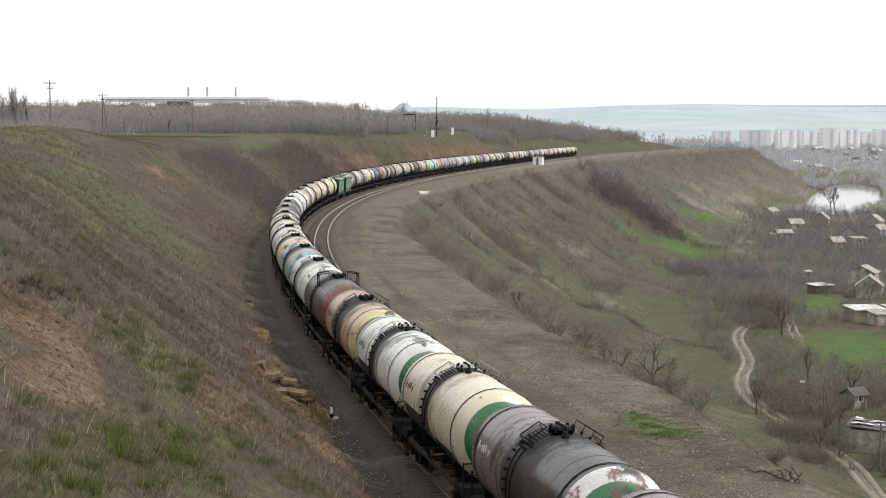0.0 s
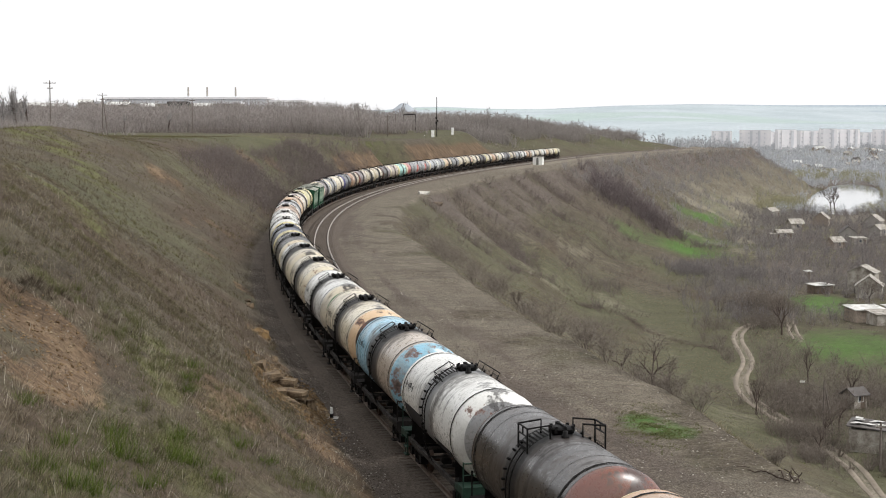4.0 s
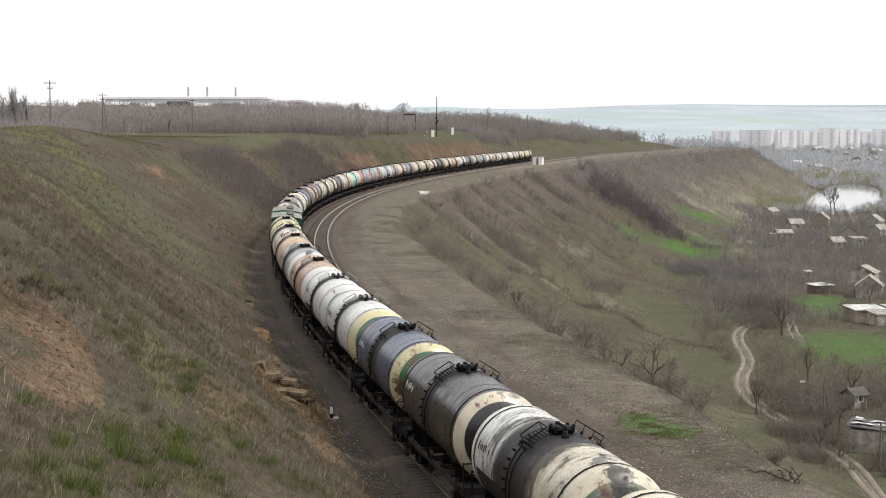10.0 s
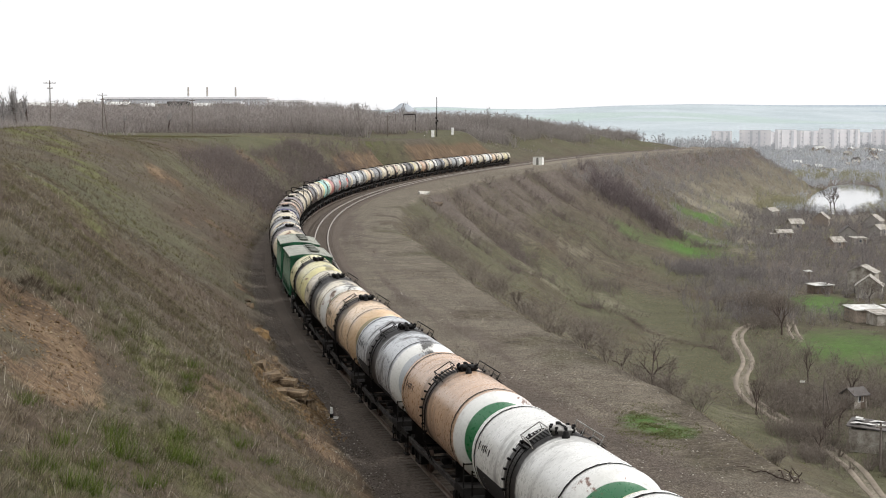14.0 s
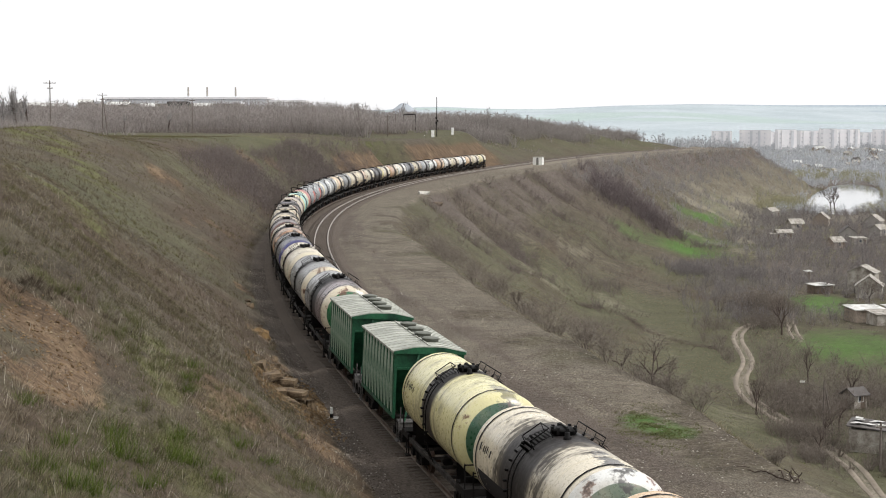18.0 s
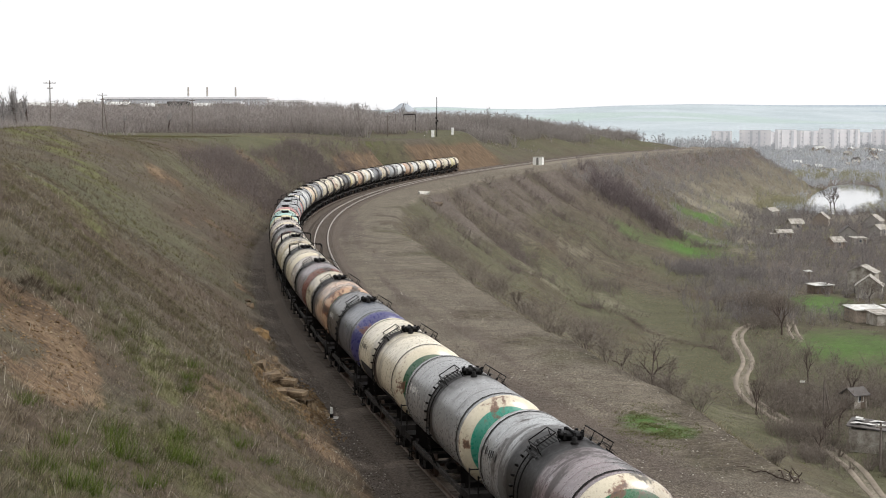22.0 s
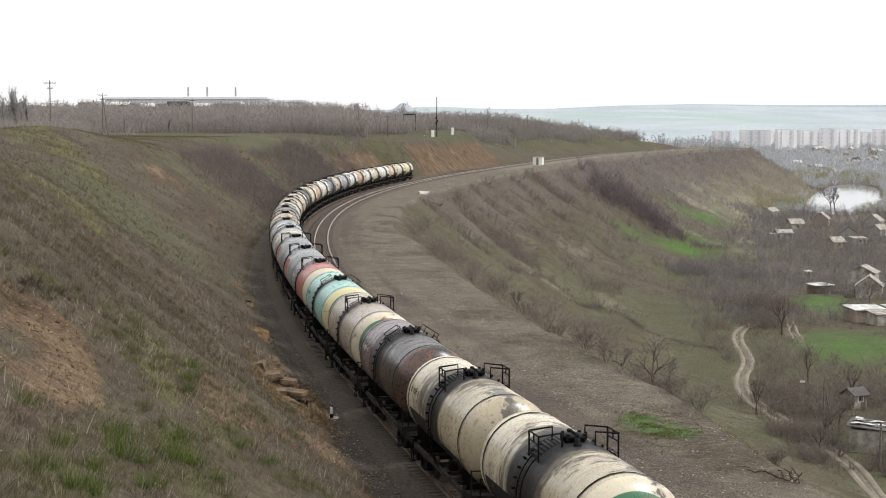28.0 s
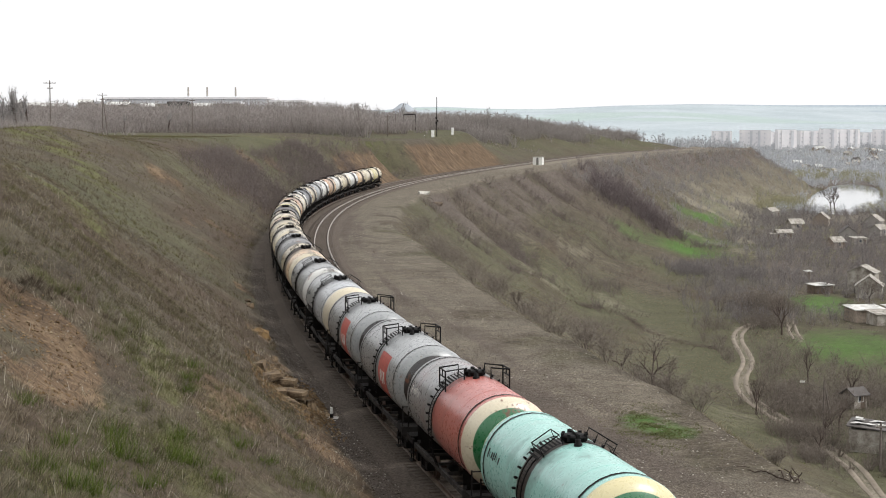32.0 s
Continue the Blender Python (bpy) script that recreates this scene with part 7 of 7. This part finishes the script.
hut = empty("equipment_hut", Matrix.Translation((hx, hy, gz(hx, hy))) @ Matrix.Rotation(radians(-18), 4, "Z"), "white equipment hut beside the railway", "hut")
bm = bmesh.new()
box(bm, -1.75, 1.75, -1.5, 1.5, 0, 2.9)
part("wall", bm, white_paint, hut)
bm = bmesh.new()
box(bm, -1.9, 1.9, -1.65, 1.65, 2.9, 3.1)
part("roof", bm, slate_roof, hut)
bm = bmesh.new()
box(bm, -0.45, 0.45, -1.53, -1.49, 0.05, 2.1)
part("door", bm, frame_grey, hut)
bm = bmesh.new()
box(bm, -0.35, 0.35, -1.55, -1.5, 2.3, 2.65)
part("vent", bm, black_mat, hut)


def marker_post(x, y, label):
    post = empty("marker_post", Matrix.Translation((x, y, gz(x, y) - 0.05)), label, "marker post", "marker posts")
    bm = bmesh.new()
    bar(bm, (0, 0, 0.05), (0, 0, 0.27), 0.09, 8, 0.08)
    part("foot", bm, black_mat, post)
    bm = bmesh.new()
    bar(bm, (0, 0, 0.27), (0, 0, 0.58), 0.08, 8, 0.06)
    part("head", bm, white_paint, post)
    bm = bmesh.new()
    box(bm, -0.32, 0.32, -0.28, 0.28, 0, 0.08)
    part("base_slab", bm, concrete_mat, post, "pale concrete base slab")
    return post


marker_post(-5.35, 72.4, "short white marker post with a black foot")
marker_post(-6.3, 514.0, "short white marker post with a black foot")


def rock(x, y, sx, sy, sz, turn, label, tilt=0.0, lift=0.0, name="boulder", smooth=2, material=None):
    """Weathered angular stone: the hull of scattered points, its faces cut again and roughened."""
    bm = bmesh.new()
    for _ in range(16 if smooth < 3 else 40):
        p = Vector((random.uniform(-1, 1), random.uniform(-1, 1), random.uniform(-1, 1)))
        k = max(abs(p.x), abs(p.y), abs(p.z)) if smooth < 3 else p.length
        bm.verts.new(p / max(k, 0.2) * 0.5 * random.uniform(0.82, 1.0))
    hull = bmesh.ops.convex_hull(bm, input=bm.verts[:])
    loose = [v for v in bm.verts if not v.link_faces]
    bmesh.ops.delete(bm, geom=loose, context="VERTS")
    bmesh.ops.subdivide_edges(bm, edges=bm.edges[:], cuts=1, use_grid_fill=True)
    o = Vector((x * 1.7, y * 1.3, sx * 5))
    for v in bm.verts:
        c = v.co + noise.noise_vector(v.co * 3.0 + o) * 0.05
        v.co = Vector((c.x * sx, c.y * sy, c.z * sz))
    bmesh.ops.triangulate(bm, faces=bm.faces[:])
    ob = part(name, bm, material or sand_mat, None)
    ob.matrix_basis = Matrix.Translation((x, y, gz(x, y) + lift)) @ Matrix.Rotation(radians(turn), 4, "Z") @ Matrix.Rotation(radians(tilt), 4, "Y")
    return tagged(ob, label, "rock", "rocks of the cutting")


def slab(x, y, z, sx, sy, sz, turn, tilt, label):
    """One block of layered sandstone: a box with knocked-off corners and a stepped, ragged edge."""
    bm = bmesh.new()
    n, lay = 16, max(2, int(sz / 0.2))
    rings = []
    o = Vector((x * 3.1, y * 2.7, sz * 9))
    base = [random.uniform(0.9, 1.05) for _ in range(n)]
    for k in range(lay):
        off = random.uniform(0.9, 1.06)
        for zz in (k / lay, (k + 0.82) / lay):
            ring = []
            for i in range(n):
                t = 2 * math.pi * i / n
                c, q = math.cos(t), math.sin(t)
                e = base[i] * off / max(abs(c), abs(q)) ** 0.97
                ring.append(bm.verts.new((c * e * sx / 2, q * e * sy / 2, (zz - 0.5) * sz + random.uniform(-0.015, 0.015))))
            rings.append(ring)
    for p, q in zip(rings[:-1], rings[1:]):
        for i in range(n):
            bm.faces.new((p[i], p[(i + 1) % n], q[(i + 1) % n], q[i]))
    bm.faces.new(rings[0][::-1])
    bm.faces.new(rings[-1])
    for v in bm.verts:
        v.co += noise.noise_vector(v.co * 2.2 + o) * 0.1
    ob = part("sandstone_block", bm, sand_mat, None)
    ob.matrix_basis = Matrix.Translation((x, y, gz(x, y) + z)) @ Matrix.Rotation(radians(turn), 4, "Z") @ Matrix.Rotation(radians(tilt), 4, "Y")
    return tagged(ob, label, "rock", "rocks of the cutting")


# (place of the block's middle, its size, turn and tilt)
for x, y, z, sx, sy, sz, turn, tilt in ((-7.5, 70.6, 0.25, 1.05, 0.9, 0.8, 8, 2), (-7.6, 71.4, 0.82, 1.0, 0.8, 0.3, 14, -4), (-7.25, 73.4, 0.9, 1.25, 1.0, 0.38, -14, 4), (-8.2, 72.5, 1.1, 1.3, 1.0, 0.35, 10, -6), (-6.45, 73.6, 0.25, 0.4, 0.5, 0.7, 20, 0),
                                        (-8.6, 74.2, 1.6, 1.2, 1.0, 0.4, 25, -10), (-7.9, 74.8, 1.25, 1.2, 0.9, 0.4, -5, 4), (-7.2, 74.0, 0.3, 0.9, 0.8, 0.6, 5, 0), (-8.4, 71.3, 0.7, 0.9, 0.9, 0.6, -20, -8), (-6.6, 67.5, 0.1, 0.7, 0.6, 0.5, 40, 0), (-9.4, 76.0, 1.8, 1.0, 1.1, 0.5, 0, -12)):
    slab(x, y, z - 0.3 - gz(x, y), sx, sy, sz, turn, tilt, "tan sandstone block breaking out of the cutting")
rock(-11.5, 94.8, 1.5, 1.5, 1.6, 30, "rounded ochre boulder at the foot of the cutting", 10, -0.25, "boulder", 4, mat("ochre_clay", lin(128, 104, 72), 0.95, 0, 0.3, 2.0, 0.8, lin(92, 76, 57)))
rock(-5.6, 58.2, 0.6, 0.5, 0.4, 10, "flat ochre boulder in the grass", 12, 0.05)
for x, y, k in ((-9.6, 85.5, 0.7), (-9.2, 84.0, 0.5), (-7.0, 71.2, 0.6), (-6.4, 70.2, 0.5), (-14.3, 112.0, 0.8), (-15.2, 118.0, 0.6), (-12.3, 101.5, 0.6), (-36.0, 279.0, 1.5), (-37.5, 282.0, 1.8)):
    rock(x, y, k, k * 0.8, k * 0.6, random.uniform(0, 180), "small sandstone lump on the cutting", random.uniform(-10, 10), 0.05)
rock(-3.9, 322.0, 4.0, 1.4, 0.9, 60, "broken concrete slab beside the second track", 4, 0.1, "concrete_slab", 0.4, concrete_mat)
rock(-1.2, 318.0, 2.6, 1.6, 1.2, 20, "heap of earth beside the second track", 0, 0.0, "earth_heap", 2, mat("bare_earth", lin(104, 92, 80), 0.95, 0, 0.3, 3.0, 0.5))

# dead branches at the edge of the shelf
for x, y, ln, t, e in ((13.5, 59.6, 0.7, 120, 20), (13.8, 59.0, 0.6, 105, 35), (13.2, 60.3, 0.9, 150, 6), (13.9, 58.6, 0.7, 95, 40), (12.6, 61.6, 0.9, 160, 3), (13.7, 59.2, 0.5, 60, 45), (13.6, 58.9, 0.6, 170, 15), (13.75, 58.7, 0.6, 20, 30), (13.4, 59.4, 0.5, 200, 20)):
    bm = bmesh.new()
    dirv = Vector((math.cos(radians(t)), math.sin(radians(t)), math.tan(radians(e)))).normalized()
    p = Vector((0, 0, 0))
    pts = [p]
    for i in range(7):
        p = p + (dirv + Vector((random.gauss(0, 0.4), random.gauss(0, 0.4), random.gauss(0, 0.25)))) * ln / 7
        pts.append(p)
    tube(bm, pts, random.uniform(0.016, 0.03))
    limb = part("dead_branch", bm, dark_wood, None)
    limb.matrix_basis = Matrix.Translation((x, y, gz(x, y) + 0.04))
    tagged(limb, "dark crooked dead branch lying at the shelf's edge", "branch", "dead branches")

# loose stones
def pebbles(name, places, material, label):
    o = []
    for k in range(5):
        r = rng.uniform(0.6, 1.2, (6, 1))
        v = np.array([(1, 0, 0), (0, 1, 0), (-1, 0, 0), (0, -1, 0), (0, 0, 0.7), (0, 0, -0.5)], float) * r
        f = np.array([(0, 1, 4), (1, 2, 4), (2, 3, 4), (3, 0, 4), (1, 0, 5), (2, 1, 5), (3, 2, 5), (0, 3, 5)])
        o.append((v, f))
    return scatter(name, o, places, material, label, "stones")


stone_mat = leaf_mat("loose_stone", [lin(82, 75, 69), lin(108, 100, 93), lin(140, 133, 125), lin(94, 86, 80)])
cess_mat = leaf_mat("sooty_stone", [lin(52, 47, 43), lin(82, 75, 69), lin(116, 108, 100)])
pale_stone_mat = leaf_mat("pale_stone", [lin(132, 125, 116), lin(158, 151, 141), lin(186, 181, 172)])
pebbles("shelf_rubble", sow(24000, 44, 190, 7.2, 17.5, lambda x, y, u: np.clip((patch(x, y, 401, 3) - 0.3) * 2, 0.1, 1), (0.018, 0.06)), stone_mat, "grey rubble scattered over the shelf")
pebbles("pale_rubble", sow(6500, 44, 220, 7.6, 17.0, lambda x, y, u: np.clip((patch(x, y, 403, 4) - 0.4) * 3, 0.05, 1), (0.02, 0.07)), pale_stone_mat, "pale stone chips on the shelf")
pebbles("cess_stones", sow(18000, 46, 150, -3.6, -1.45, lambda x, y, u: 0.8 + 0 * x, (0.02, 0.055)), cess_mat, "grey ballast stones beside the track")
pebbles("pale_ballast_stones", sow(2600, 46, 150, -3.6, -1.45, lambda x, y, u: 0.8 + 0 * x, (0.02, 0.06)), pale_stone_mat, "pale chips among the ballast beside the track")
pebbles("six_foot_stones", sow(12000, 46, 130, 1.5, 7.0, lambda x, y, u: 0.8 + 0 * x, (0.02, 0.055)), cess_mat, "grey ballast stones between the tracks")
pebbles("slope_stones", sow(5000, 24, 110, -20, -4.0, lambda x, y, u: np.clip(1.15 - bare(x, y), 0.04, 1), (0.015, 0.05)), pale_stone_mat, "pale stone chips on bare earth of the slope")
clod_mat = leaf_mat("earth_clod", [lin(84, 68, 51), lin(118, 97, 72), lin(140, 118, 91), lin(100, 83, 63), lin(164, 148, 124)])
pebbles("earth_clods", sow(36000, 30, 100, -22, -3.2, lambda x, y, u: np.clip(1.02 - bare(x, y), 0.0, 1) ** 2 * np.clip((patch(x, y, 411, 2) - 0.25) * 3, 0.1, 1), (0.02, 0.10)), clod_mat, "clods of brown earth on the bare patches of the slope")
pebbles("outcrop_rubble", sow(9000, 66, 84, -6.5, -2.8, lambda x, y, u: np.exp(-((y - 74.5) / 5) ** 2), (0.03, 0.14)), clod_mat, "broken sandstone rubble round the outcrop")


# ---------------------------------------------------------------- what moves
PITCH = 12.02
TRAVEL = [(0.0, 0.0), (13.0, 13.0), (19.0, 19.02), (23.0, 23.09), (32.0, 32.1)]


def travelled(t):
    return PITCH * float(np.interp(t, [a for a, b in TRAVEL], [b for a, b in TRAVEL]))


def motions():
    times = [i * 0.5 for i in range(65)]
    for k, car in WAGONS.items():
        rows = []
        # the tall hoppers lean inwards on the banked curve
        lean = Matrix.Rotation(radians(-2.5), 4, "X") if k in (20, 21) else Matrix.Identity(4)
        for t in times:
            s = S_ZERO + PITCH * k - travelled(t)
            fx, fy, _ = on_line(s - 3.9)
            bx, by, _ = on_line(s + 3.9)
            a = math.atan2(fy - by, fx - bx)
            rows.append((t, Matrix.Translation(((fx + bx) / 2, (fy + by) / 2, 0)) @ Matrix.Rotation(a, 4, "Z") @ lean))
        walk(car, rows)
    # wheels roll without slipping: all turn alike, so those at the same place in their bogie follow one set of keys
    turning = {}
    for w, ax in WHEELSETS:
        if ax not in turning:
            walk(w, [(i / FPS, Matrix.Translation((ax, 0, 0.475)) @ Matrix.Rotation(travelled(i / FPS) / 0.475, 4, "Y")) for i in range(32 * FPS + 1)])
            turning[ax] = w.animation_data
        else:
            w.rotation_mode = "QUATERNION"
            w.animation_data_create()
            w.animation_data.action = turning[ax].action
            w.animation_data.action_slot = turning[ax].action_slot


motions()
